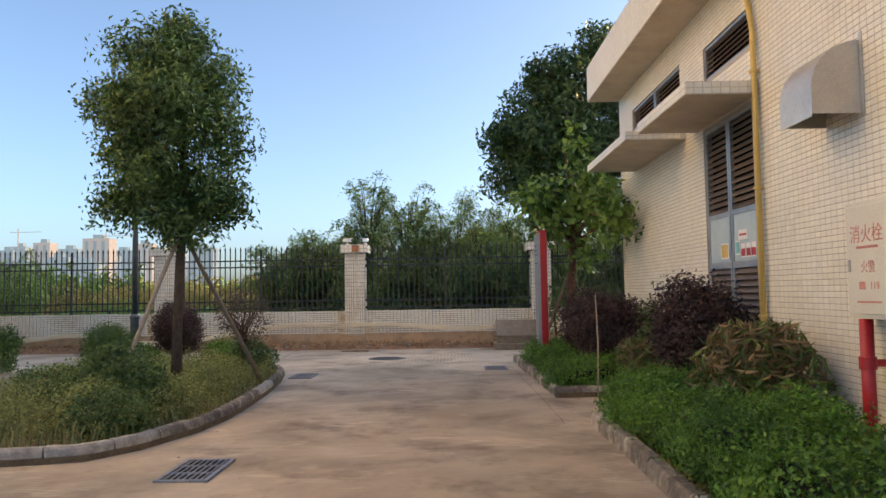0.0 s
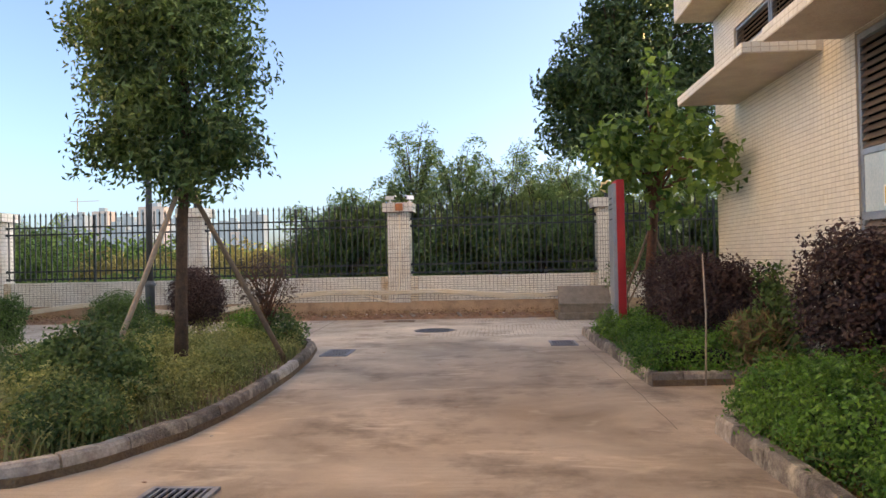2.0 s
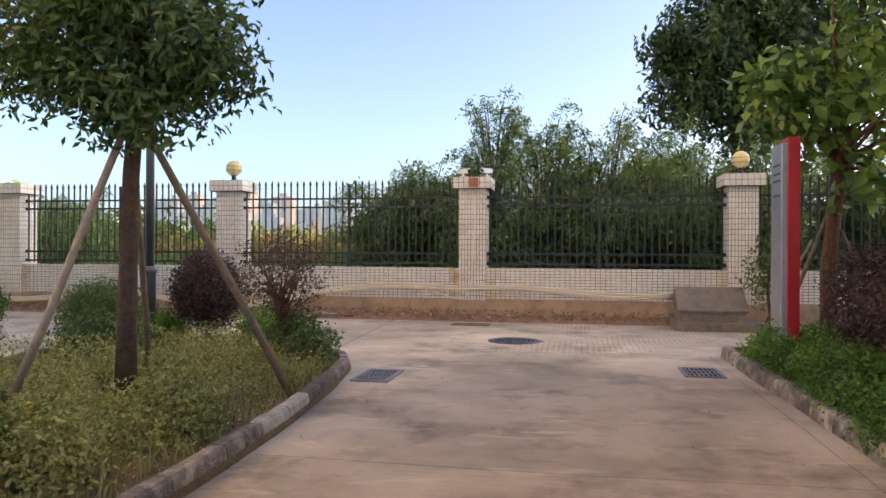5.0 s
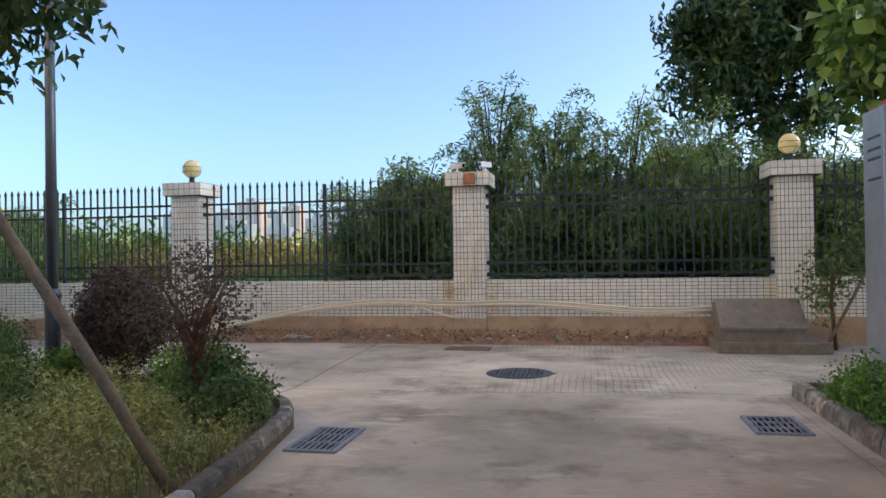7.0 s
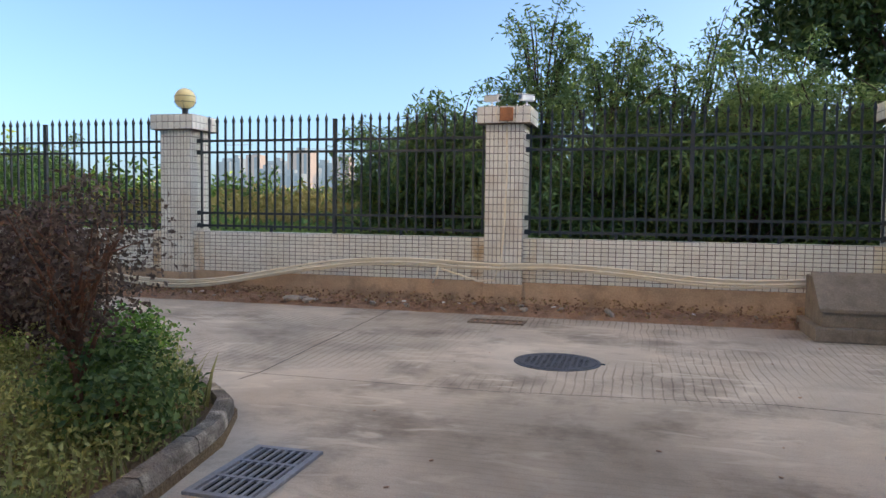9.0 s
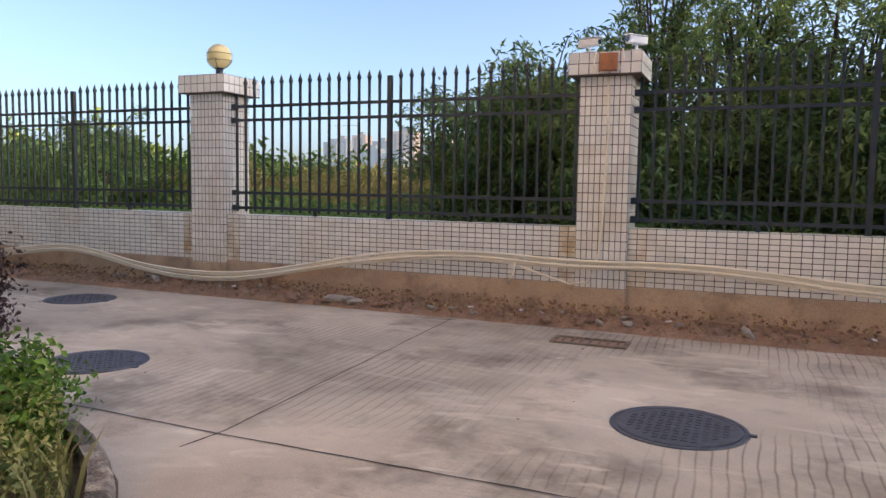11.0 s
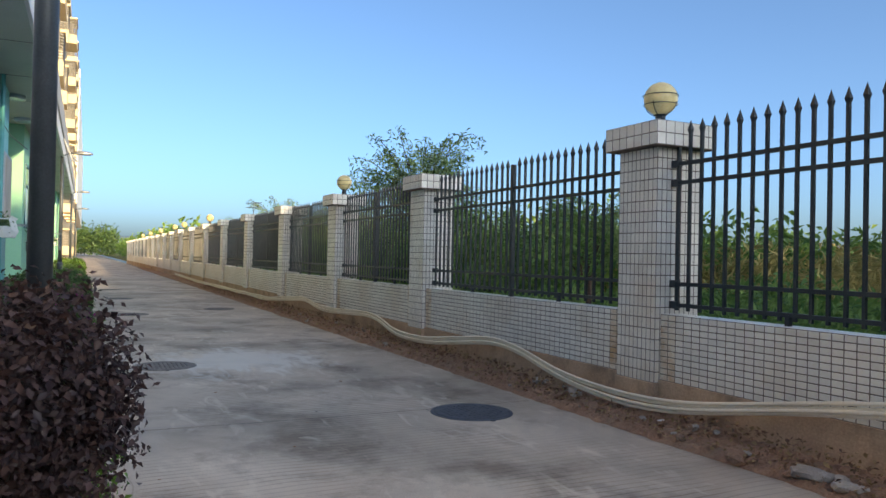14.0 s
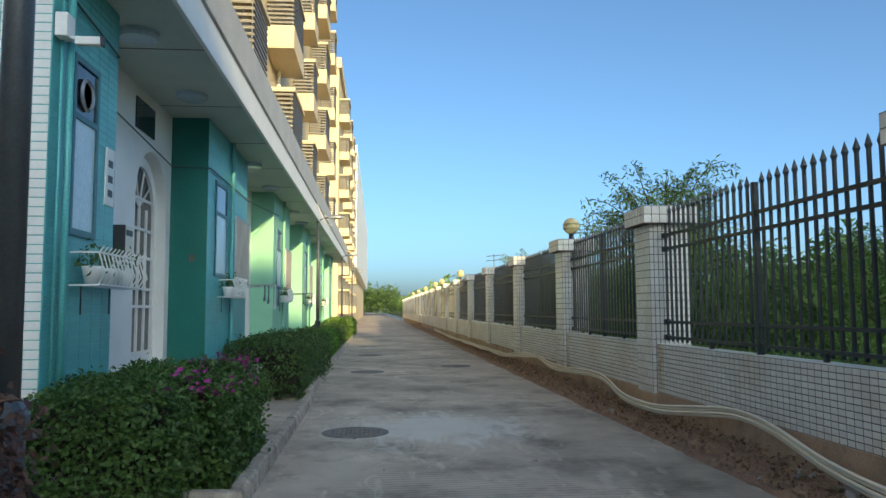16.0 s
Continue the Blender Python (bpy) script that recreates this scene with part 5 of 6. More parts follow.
# big dark tree beyond the fence and the broad-leaved tree by the pump house
tree("dark_tree", "large dense dark evergreen tree beyond the fence", [(5.4, 28.5, 0.3), (5.4, 28.5, 3), (5.2, 28.5, 6), (5.4, 28.5, 9)], [0.3, 0.24, 0.2, 0.1],
     [(4.6, 28.0, 7.6, 2.2, 2.0, 2.2), (6.0, 28.5, 9.4, 2.0, 2.0, 2.0), (3.8, 28.0, 6.0, 1.5, 1.5, 1.3), (7.0, 28.5, 7.0, 2.0, 2, 2.2), (5.0, 28.0, 10.2, 1.0, 1.1, 0.9), (7.4, 28.0, 11.2, 1.3, 1.3, 1.1), (9.4, 29.0, 8.6, 2.2, 2.0, 2.6), (5.6, 28, 4.9, 1.3, 1.2, 0.8), (3.2, 28.0, 7.6, 0.9, 0.9, 0.8)],
     29000, 0.26, M["leaf_dark"], M["bark"], 0.4, seed=5, shell=0.25, clump=0.2, branches=22, droop=0.6, per=14)
tree("broadleaf_tree", "small tree with large bright green leaves beside the pump house", [(3.5, 14.45, 0.03), (3.48, 14.4, 1.2), (3.55, 14.3, 2.4), (3.6, 14.2, 3.6)], [0.11, 0.095, 0.08, 0.045],
     [(3.2, 14.1, 2.95, 0.65, 0.7, 0.45), (4.0, 13.3, 2.95, 0.5, 0.7, 0.5), (2.95, 14.3, 3.4, 0.5, 0.5, 0.4), (3.9, 14.2, 3.6, 0.6, 0.6, 0.55), (3.55, 14.1, 4.4, 0.13, 0.13, 0.7), (4.05, 12.3, 2.8, 0.28, 0.6, 0.3), (3.8, 14.1, 2.3, 0.4, 0.5, 0.3)],
     1900, 0.175, M["leaf_bright"], M["bark_red"], 0.72, seed=8, shell=0.35, clump=0.17, branches=20, droop=0.8, per=5)
for foot, head in (((2.75, 14.3, 0.05), (3.5, 14.4, 1.95)), ((4.3, 14.2, 0.05), (3.52, 14.38, 1.85))):
    tagged(link("prop_pole", tube([foot, head], [0.03, 0.025], 8), M["stake"], smooth=True), "weathered wooden pole propping a small tree", "pole", group="tree props")
tree("sapling", "thin sapling tied to a leaning stake by the fence", [(3.75, 18.25, 0.03), (3.7, 18.25, 0.7), (3.75, 18.3, 1.5)], [0.03, 0.025, 0.015],
     [(3.7, 18.25, 1.25, 0.32, 0.3, 0.45), (4.0, 18.3, 1.5, 0.4, 0.35, 0.4), (3.55, 18.2, 0.8, 0.25, 0.25, 0.3)], 900, 0.10, M["leaf_tree"], M["bark_red"], 0.45, seed=11, clump=0.1, branches=10, per=10)
tagged(link("sapling_stake", tube([(3.55, 18.1, 0.02), (4.45, 18.4, 1.6)], [0.025, 0.022], 8), M["stake"], smooth=True), "leaning wooden stake beside the sapling", "pole")


def bush(name, label, x, y, r, z0, z1, n, size, leaf, seed, stems=7, aspect=0.6, bark="bark_red", lean=0.0, group=""):
    c = (z0 + z1) / 2
    h = (z1 - z0) / 2
    return tree(name, label, [(x, y, 0.03), (x + 0.01, y, max(0.1, z0 * 0.6)), (x, y, max(0.2, z0 + 0.1 * h))], [0.03, 0.026, 0.022],
                [(x, y, c, r, r, h), (x - 0.3 * r, y + 0.1, c + 0.15 * h, r * 0.75, r * 0.75, h * 0.85), (x + 0.35 * r, y - 0.1, c - 0.1 * h, r * 0.7, r * 0.7, h * 0.8)], n, size, leaf, M[bark], aspect, seed, 0.55, 0.07, stems, 0.0, 16, 1.0, group)


bush("purple_bush", "rounded purple-leaved bush on the island", -4.64, 14.1, 0.48, 0.3, 1.36, 20000, 0.042, M["leaf_purple"], 21)
bush("sparse_bush", "thin purple-leaved bush with bare twigs", -2.86, 12.5, 0.52, 0.62, 1.66, 2700, 0.042, M["leaf_sparse"], 22, stems=26)
bush("purple_bush", "rounded purple-leaved bush beside the pump house", 3.85, 7.5, 0.53, 0.3, 1.64, 19000, 0.045, M["leaf_purple"], 23)
bush("purple_bush", "rounded purple-leaved bush in the far bed", 3.55, 12.9, 0.52, 0.2, 1.5, 11000, 0.045, M["leaf_purple"], 24)
bush("purple_bush", "rounded purple-leaved bush in the far bed", 3.45, 10.9, 0.54, 0.2, 1.5, 12000, 0.045, M["leaf_purple"], 25)
bush("purple_bush", "rounded purple-leaved bush in the far bed", 3.6, 11.9, 0.52, 0.2, 1.38, 10000, 0.045, M["leaf_purple"], 26)
bush("purple_bush", "rounded purple-leaved bush in the far bed", 3.9, 10.6, 0.42, 0.2, 1.36, 8000, 0.045, M["leaf_purple"], 33)
bush("green_bush", "leafy green bush between purple ones", 4.0, 9.95, 0.26, 0.1, 1.3, 1600, 0.075, M["leaf_tree"], 27)
bush("clipped_bush", "dense round clipped green bush", -5.55, 13.1, 0.52, 0.1, 1.0, 18000, 0.032, M["leaf_hedge2"], 28)
bush("weed_bush", "loose pale green weedy bush on the island", -2.95, 7.7, 0.5, 0.1, 0.92, 6000, 0.055, M["leaf_tree"], 29)
bush("weed_bush", "loose green weedy bush at the island's edge", -2.7, 12.6, 0.42, 0.08, 0.66, 2600, 0.055, M["leaf_tree"], 30)
bush("weed_bush", "leafy green weedy bush at the rounded island tip", -3.55, 13.75, 0.42, 0.06, 0.62, 3600, 0.05, M["leaf_hedge"], 32)
bush("weed_bush", "leafy green weedy bush beside the purple one", -5.35, 14.15, 0.36, 0.06, 0.5, 3200, 0.05, M["leaf_hedge"], 34)
bush("weed_bush", "loose green weedy bush on the island", -5.0, 12.4, 0.6, 0.08, 0.62, 3600, 0.055, M["leaf_box"], 31)
for k, (x, y, r, z, n_) in enumerate(((-2.62, 6.75, 0.42, 0.5, 5200), (-2.95, 7.15, 0.4, 0.56, 4600), (-2.55, 8.3, 0.36, 0.46, 3600), (-3.55, 8.2, 0.5, 0.62, 4600), (-2.5, 9.6, 0.36, 0.45, 3000), (-3.5, 10.6, 0.5, 0.5, 3600), (-4.6, 9.2, 0.5, 0.55, 3600))):
    bush("weed_bush", "low spreading weedy shrub on the island", x, y, r, 0.06, z, n_, 0.045, M["leaf_tree"] if k % 3 == 0 else M["leaf_weed"], 300 + k, stems=10, aspect=0.5)


def clipped_hedge(name, label, x0, y0, x1, y1, z1, n, size, leaf, seed, flowers=0, rough=0.05, z0=0.08, uneven=0.06, group="hedges"):
    """A hedge as a box of leaves: top and sides, with an uneven skin round a near-black block that paints the inner
    shade.
    """
    rng = np.random.default_rng(seed)
    cx, cy = (x0 + x1) / 2, (y0 + y1) / 2
    top = empty(name, (cx, cy, 0.05))
    tagged(top, label, "hedge", group)
    w, d, h = (x1 - x0) / 2, (y1 - y0) / 2, z1 - z0
    areas = np.array([4 * w * d, 2 * w * h, 2 * w * h, 2 * d * h, 2 * d * h])
    which = rng.choice(5, n, p=areas / areas.sum())
    a, b_ = rng.uniform(-1, 1, n), rng.uniform(-1, 1, n)
    p = np.zeros((n, 3))
    nr = np.zeros((n, 3))
    t = which == 0
    p[t] = np.stack([a[t] * w, b_[t] * d, np.full(t.sum(), z1)], 1)
    nr[t] = (0, 0, 1)
    for k, (ax, s) in enumerate((("y", -1), ("y", 1), ("x", -1), ("x", 1)), 1):
        m = which == k
        z = z0 + (b_[m] * 0.5 + 0.5) * h
        p[m] = np.stack([a[m] * w, np.full(m.sum(), s * d), z], 1) if ax == "y" else np.stack([np.full(m.sum(), s * w), a[m] * d, z], 1)
        nr[m] = (0, s, 0.3) if ax == "y" else (s, 0, 0.3)
    wav = np.array([noise.noise((q[0] * 2.2 + seed, q[1] * 2.2, q[2] * 2.2)) for q in p])
    p += nr * (wav * uneven * 2)[:, None] + rng.normal(0, rough, (n, 3))
    # round the upper edges
    edge = np.maximum(np.abs(p[:, 0]) - (w - 0.12), 0) + np.maximum(np.abs(p[:, 1]) - (d - 0.12), 0)
    p[:, 2] -= np.where(p[:, 2] > z1 - 0.2, edge * 0.5, 0)
    p[:, 2] = np.maximum(p[:, 2], z0 * 0.6)
    v, f = leaves(p - np.array([0, 0, 0.05]), nr, size, 0.58, 0.75, 0, rng)
    leaf_mesh("foliage", v, f, leaf, top)
    # solid filler, coloured near black to paint the shade between the leaves
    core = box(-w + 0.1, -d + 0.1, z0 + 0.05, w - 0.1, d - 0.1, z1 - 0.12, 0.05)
    part("core", core, M["twigs"], top, "near-black block standing in for the shade inside")
    st = bmesh.new()
    for _ in range(max(4, int(4 * w * d * 3))):
        sx, sy = rng.uniform(-w + 0.1, w - 0.1), rng.uniform(-d + 0.1, d - 0.1)
        tube([(sx, sy, -0.02), (sx + 0.03, sy, z0 + 0.2)], [0.012, 0.01], 5, st)
    part("stem_mass", st, M["bark"], top)
    if flowers:
        q = p[(p[:, 2] > z1 - 0.22) & (p[:, 1] > d - 0.5)]
        q = q[rng.choice(len(q), flowers)] + np.array([0, 0, 0.0])
        cl = np.repeat(q[:max(1, flowers // 9)], 9, 0) + rng.normal(0, 0.035, (9 * max(1, flowers // 9), 3))
        v, f = leaves(cl, np.tile((0, 0, 1.0), (len(cl), 1)), 0.05, 0.8, 0.8, 0, rng)
        leaf_mesh("blossom", v, f, M["flower"], top, "small magenta blossoms")
    return top


M["clod"] = leaf_material("soil_crumb", (0.16, 0.09, 0.055), (0.34, 0.2, 0.13), 0.95, 0.0)
# near-black colour of the hedge filler, shade put into the colour
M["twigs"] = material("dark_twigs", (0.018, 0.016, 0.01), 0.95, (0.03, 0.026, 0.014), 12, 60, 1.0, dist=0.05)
clipped_hedge("low_hedge", "low bright green hedge inside the near kerb", 2.72, 3.7, 3.75, 7.25, 0.56, 46000, 0.037, M["leaf_hedge"], 41, uneven=0.12, rough=0.06)
clipped_hedge("low_hedge", "low bright green hedge along the wall bed", 2.74, 0.9, 4.0, 3.65, 0.56, 30000, 0.042, M["leaf_hedge"], 42, uneven=0.1, rough=0.06)
clipped_hedge("low_hedge", "low bright green hedge along the wall bed", 2.74, -3.9, 4.0, 0.85, 0.56, 9000, 0.07, M["leaf_hedge"], 49, uneven=0.1, rough=0.06)
clipped_hedge("clipped_hedge", "narrow end of clipped hedge under the bay", -8.44, 13.06, -8.0, 14.2, 0.86, 9000, 0.05, M["leaf_hedge2"], 50)
clipped_hedge("low_hedge", "low green ground cover in the far bed", 2.52, 9.65, 3.5, 14.3, 0.40, 30000, 0.042, M["leaf_hedge"], 43, uneven=0.1, rough=0.06)
clipped_hedge("flowering_hedge", "clipped dark green hedge with a few magenta blossoms", -10.6, 13.08, -8.5, 14.4, 0.88, 28000, 0.055, M["leaf_hedge2"], 44, flowers=430)
clipped_hedge("clipped_hedge", "clipped green hedge before the dormitory", -21.5, 13.08, -15.0, 14.4, 0.92, 19000, 0.065, M["leaf_box"], 45)
clipped_hedge("clipped_hedge", "clipped green hedge before the dormitory", -28.5, 13.08, -23.6, 14.25, 0.8, 9000, 0.085, M["leaf_hedge"], 46)
clipped_hedge("clipped_hedge", "clipped green hedge before the dormitory", -36, 13.08, -30.2, 14.25, 0.85, 7000, 0.1, M["leaf_box"], 47)
clipped_hedge("clipped_hedge", "clipped green hedge before the dormitory", -49, 13.08, -37.5, 14.25, 0.95, 9000, 0.13, M["leaf_bright"], 48)


def blades(name, label, place, n, size, leaf, seed, width=0.08, category="grass"):
    """Grass and weeds as upright blades where place(x, y) allows, in an area of x0, y0, x1, y1."""
    rng = np.random.default_rng(seed)
    x0, y0, x1, y1, ok = place
    pts = []
    while len(pts) < n:
        x, y = rng.uniform(x0, x1), rng.uniform(y0, y1)
        dens = 0.5 + 0.9 * noise.noise((x * 1.3, y * 1.3, seed))
        if ok(x, y) and rng.random() < dens + 0.2:
            pts.append((x, y))
    p = np.array(pts)
    hgt = size * rng.uniform(0.35, 1.25, n) * np.array([0.75 + 0.6 * noise.noise((q[0] * 0.9, q[1] * 0.9, seed + 3)) for q in p])
    ang = rng.uniform(0, 2 * math.pi, n)
    lean = rng.uniform(0.1, 0.8, n) * hgt
    dx, dy = np.cos(ang), np.sin(ang)
    wd = width * hgt * 0.5
    base = np.stack([p[:, 0], p[:, 1], np.full(n, 0.05)], 1)
    s = np.stack([-dy * wd, dx * wd, np.zeros(n)], 1)
    mid = base + np.stack([dx * lean * 0.4, dy * lean * 0.4, hgt * 0.65], 1)
    tip = base + np.stack([dx * lean, dy * lean, hgt], 1)
    v = np.stack([base - s, base + s, mid + s * 0.9, mid - s * 0.9, tip], 1).reshape(-1, 3)
    i = np.arange(n)[:, None] * 5
    f = np.concatenate([i + np.array([0, 1, 2]), i + np.array([0, 2, 3]), i + np.array([3, 2, 4])], 0)
    return tagged(leaf_mesh(name, v, f, leaf), label, category, kind="stuff")


def inside(poly, x, y, inset=0.16):
    hit = False
    for (ax, ay), (bx, by) in zip(poly, poly[1:] + poly[:1]):
        if (ay > y) != (by > y) and x < ax + (y - ay) / (by - ay) * (bx - ax):
            hit = not hit
    if not hit:
        return False
    for (ax, ay), (bx, by) in zip(poly, poly[1:] + poly[:1]):
        t = max(0, min(1, ((x - ax) * (bx - ax) + (y - ay) * (by - ay)) / ((bx - ax) ** 2 + (by - ay) ** 2)))
        if math.hypot(x - ax - t * (bx - ax), y - ay - t * (by - ay)) < inset:
            return False
    return True


island_area = (-9.4, 5.7, -1.8, 14.6, lambda x, y: inside(ISLAND, x, y))
blades("weeds", "uneven dry-tipped weeds and grass on the island", island_area, 9000, 0.27, M["grass"], 51, 0.07)
rng = np.random.default_rng(52)
pts = []
while len(pts) < 64000:
    x, y = rng.uniform(-9.4, -1.8), rng.uniform(5.7, 14.6)
    if inside(ISLAND, x, y, 0.2) and noise.noise((x * 0.8, y * 0.8, 7)) + 0.35 * noise.noise((x * 3, y * 3, 2)) > rng.uniform(-0.5, 0.35):
        pts.append((x, y, 0.08 + rng.uniform(0, 1) ** 1.3 * (0.34 + 0.34 * noise.noise((x * 1.1, y * 1.1, 3)))))
v, f = leaves(np.array(pts), np.tile((0, 0, 0.8), (len(pts), 1)), 0.042, 0.5, 0.9, 0, rng)
tagged(leaf_mesh("ground_cover", v, f, M["leaf_weed"]), "low weedy ground cover on the island", "plants", kind="stuff")
blades("bed_weeds", "dry grass blades in the bush bed", (2.5, 9.6, 4.3, 14.8, lambda x, y: inside(FAR_BED, x, y, 0.1)), 3500, 0.3, M["grass"], 53, 0.06)


def dry_clump(x, y, r, n, h, seed):
    rng = np.random.default_rng(seed)
    top = empty("dry_clump", (x, y, 0.05))
    tagged(top, "half-dry clump of arching bamboo grass against the wall", "grass clump")
    for nm, share, mat in (("dry_foliage", 0.6, M["leaf_dry"]), ("green_foliage", 0.4, M["leaf_bamboo"])):
        k = int(n * share)
        pts = np.stack([rng.normal(0, r * 0.45, k), rng.normal(0, r * 0.6, k), rng.uniform(0.15, 1, k) ** 0.8 * h], 1)
        pts[:, 2] *= np.clip(1.15 - (np.hypot(pts[:, 0], pts[:, 1]) / (1.4 * r)) ** 2, 0.25, 1)
        pts[:, 0] = np.minimum(pts[:, 0], 4.33 - x)
        v, f = leaves(pts, rng.normal(0, 1, (k, 3)), 0.18, 0.05, 0.9, 0.7, rng)
        leaf_mesh(nm, v, f, mat, top)
    st = bmesh.new()
    for _ in range(40):
        a = rng.uniform(0, 6.28)
        e = (r * 0.6 * math.cos(a), r * 0.7 * math.sin(a), h * rng.uniform(0.6, 1))
        tube([(e[0] * 0.3, e[1] * 0.3, -0.02), (e[0] * 0.6, e[1] * 0.6, e[2] * 0.7), e], [0.006, 0.005, 0.002], 5, st)
    part("cane_mass", st, M["stake_pale"], top)


dry_clump(3.78, 5.85, 0.6, 4600, 1.12, 61)
dry_clump(3.7, 9.9, 0.4, 2400, 0.7, 62)
tagged(link("bamboo_cane", tube([(3.0, 9.35, 0.02), (3.02, 9.35, 0.8), (3.0, 9.36, 1.45)], [0.012, 0.011, 0.008], 7), M["stake_pale"], smooth=True), "thin pale bamboo cane stuck in the bed", "cane")


def feathery(x, y, h, spread, seed, n=60, name="feathery_tree", leaf="leaf_bamboo", z0=0.35, low=0.15):
    """A light tree with long arching twigs that carry rows of narrow leaflets."""
    rng = np.random.default_rng(seed)
    top = empty(name, (x, y, z0))
    tagged(top, "feathery green wild tree beyond the fence", "tree", "wild trees")
    st = bmesh.new()
    P, N = [], []
    for i in range(n):
        a = rng.uniform(0, 2 * math.pi)
        up = h * rng.uniform(low, 0.95)
        out = spread * rng.uniform(0.4, 1.15) * (1.2 - 0.55 * up / h)
        b0 = Vector((0.15 * math.cos(a), 0.15 * math.sin(a), up * 0.55))
        b2 = Vector((out * math.cos(a), out * math.sin(a), up * rng.uniform(0.72, 1.0)))
        b1 = b0.lerp(b2, 0.6) + Vector((0, 0, 0.30 * h * rng.uniform(0.4, 1.0)))
        pts = [b0 * (1 - t) ** 2 + b1 * 2 * t * (1 - t) + b2 * t * t for t in np.linspace(0, 1, 6)]
        tube(pts, [0.02, 0.017, 0.014, 0.01, 0.007, 0.003], 4, st)
        m = 120
        t = rng.uniform(0.15, 1, m)
        q = np.array([tuple(b0 * (1 - s) ** 2 + b1 * 2 * s * (1 - s) + b2 * s * s) for s in t])
        # sprays that hang to both sides of the twig
        side = np.array((-math.sin(a), math.cos(a), 0.0))
        k = rng.uniform(-1, 1, m)[:, None]
        q = q + side * k * 0.42 - np.array((0, 0, 0.30)) * np.abs(k) + rng.normal(0, 0.06, (m, 3))
        P.append(q)
        N.append(np.tile((0, 0, 1.0), (m, 1)))
    tube([(0, 0, -0.1), (0.05, 0, h * 0.35), (0, 0.05, h * 0.6)], [0.07, 0.05, 0.015], 7, st)
    part("branching", st, M["bark"], top)
    v, f = leaves(np.concatenate(P), np.concatenate(N), 0.15, 0.24, 0.9, 0.6, rng)
    leaf_mesh("crown", v, f, M[leaf], top)
    return top


rs = random.Random(7)
for k, (x, y, h, s) in enumerate(((-4.6, 23.0, 3.3, 1.5), (-3.2, 22.2, 3.6, 1.6), (-1.9, 23.4, 4.3, 1.5), (-0.6, 22.4, 4.0, 1.6), (0.7, 23.2, 4.3, 1.6), (2.0, 22.2, 3.9, 1.6), (3.4, 23.4, 4.2, 1.6), (4.8, 22.2, 4.2, 1.7), (6.6, 23, 4.6, 1.9), (-3.9, 24.2, 3.6, 1.6), (0.2, 25, 4.4, 1.8), (3.4, 26, 4.9, 2.0))):
    feathery(x, y, h, s, 100 + k, 62 if k < 9 else 44)
feathery(-1.75, 23.6, 6.3, 1.3, 131, 24, low=0.5)
feathery(-0.4, 23.3, 5.7, 1.5, 132, 20, low=0.5)
feathery(1.2, 23.8, 5.3, 1.7, 133, 22, low=0.45)
feathery(2.7, 24.0, 4.8, 1.4, 136, 16, low=0.6)
feathery(-18.8, 22.2, 5.3, 2.2, 134, 60, low=0.5)
feathery(-14.6, 24.5, 3.7, 1.2, 135, 30, low=0.4)
for k, (x, y, h, s) in enumerate(((-24.5, 23, 3.3, 1.6), (-30, 23, 3.4, 1.8), (-36, 24, 4.4, 2.2), (-41, 24, 5.0, 2.6), (-47, 25, 4.8, 2.6), (-55, 26, 5, 3), (-63, 26, 5, 3))):
    feathery(x, y, h, s, 140 + k, 36)


def thicket(name, label, x0, x1, y0, y1, z1, n, size, leaf, seed, aspect=0.4, z0=0.3, lumps=0.5):
    """A wild bank of bushes: leaves over a lumpy height field, deep enough that no gap shows."""
    rng = np.random.default_rng(seed)
    x, y = rng.uniform(x0, x1, n), rng.uniform(y0, y1, n)
    top = np.array([z1 * (1 - lumps * 0.5 + lumps * noise.noise((a * 0.55, b * 0.55, seed)) + 0.3 * lumps * noise.noise((a * 1.9, b * 1.9, seed))) for a, b in zip(x, y)])
    z = z0 + (top - z0) * rng.uniform(0, 1, n) ** 0.55
    v, f = leaves(np.stack([x, y, z], 1), np.tile((0, -0.7, 0.6), (n, 1)), size, aspect, 0.8, 0.5, rng)
    return tagged(leaf_mesh(name, v, f, leaf), label, "bushes", kind="stuff")


def wild_bank(x0, x1, y0, y1, zlo, zhi, count, n, size, leaf, seed, label):
    """Wild bushes grown into each other: many ellipsoids of leaves with shade between them."""
    rng = np.random.default_rng(seed)
    blobs = []
    for _ in range(count):
        r = rng.uniform(0.45, 0.95)
        z = rng.uniform(zlo, zhi)
        blobs.append((rng.uniform(x0, x1), rng.uniform(y0, y1), z, r, r * 0.9, r * rng.uniform(0.6, 1.0)))
    pts, nrm = blob_points(rng, blobs, n, 0.65, 0.13, 24)
    v, f = leaves(pts, nrm, size, 0.34, 0.75, 0.5, rng)
    return tagged(leaf_mesh("thicket", v, f, leaf), label, "bushes", kind="stuff")


wild_bank(-4.6, 8.5, 20.9, 24.5, 0.6, 2.6, 95, 62000, 0.15, M["leaf_dark2"], 71, "dense wild bushes behind the fence")
wild_bank(-48, -11.5, 20.8, 23.4, 0.5, 2.1, 190, 62000, 0.17, M["leaf_wild"], 72, "dense wild bushes behind the fence")
wild_bank(-12, -4.5, 21.0, 24, -0.2, 0.35, 30, 12000, 0.14, M["leaf_wild"], 80, "low wild bushes behind the fence")
thicket("verge_weeds", "low weeds along the outer foot of the fence", -50, 9, 19.6, 20.8, 1.2, 30000, 0.11, M["leaf_wild"], 73, lumps=0.5)
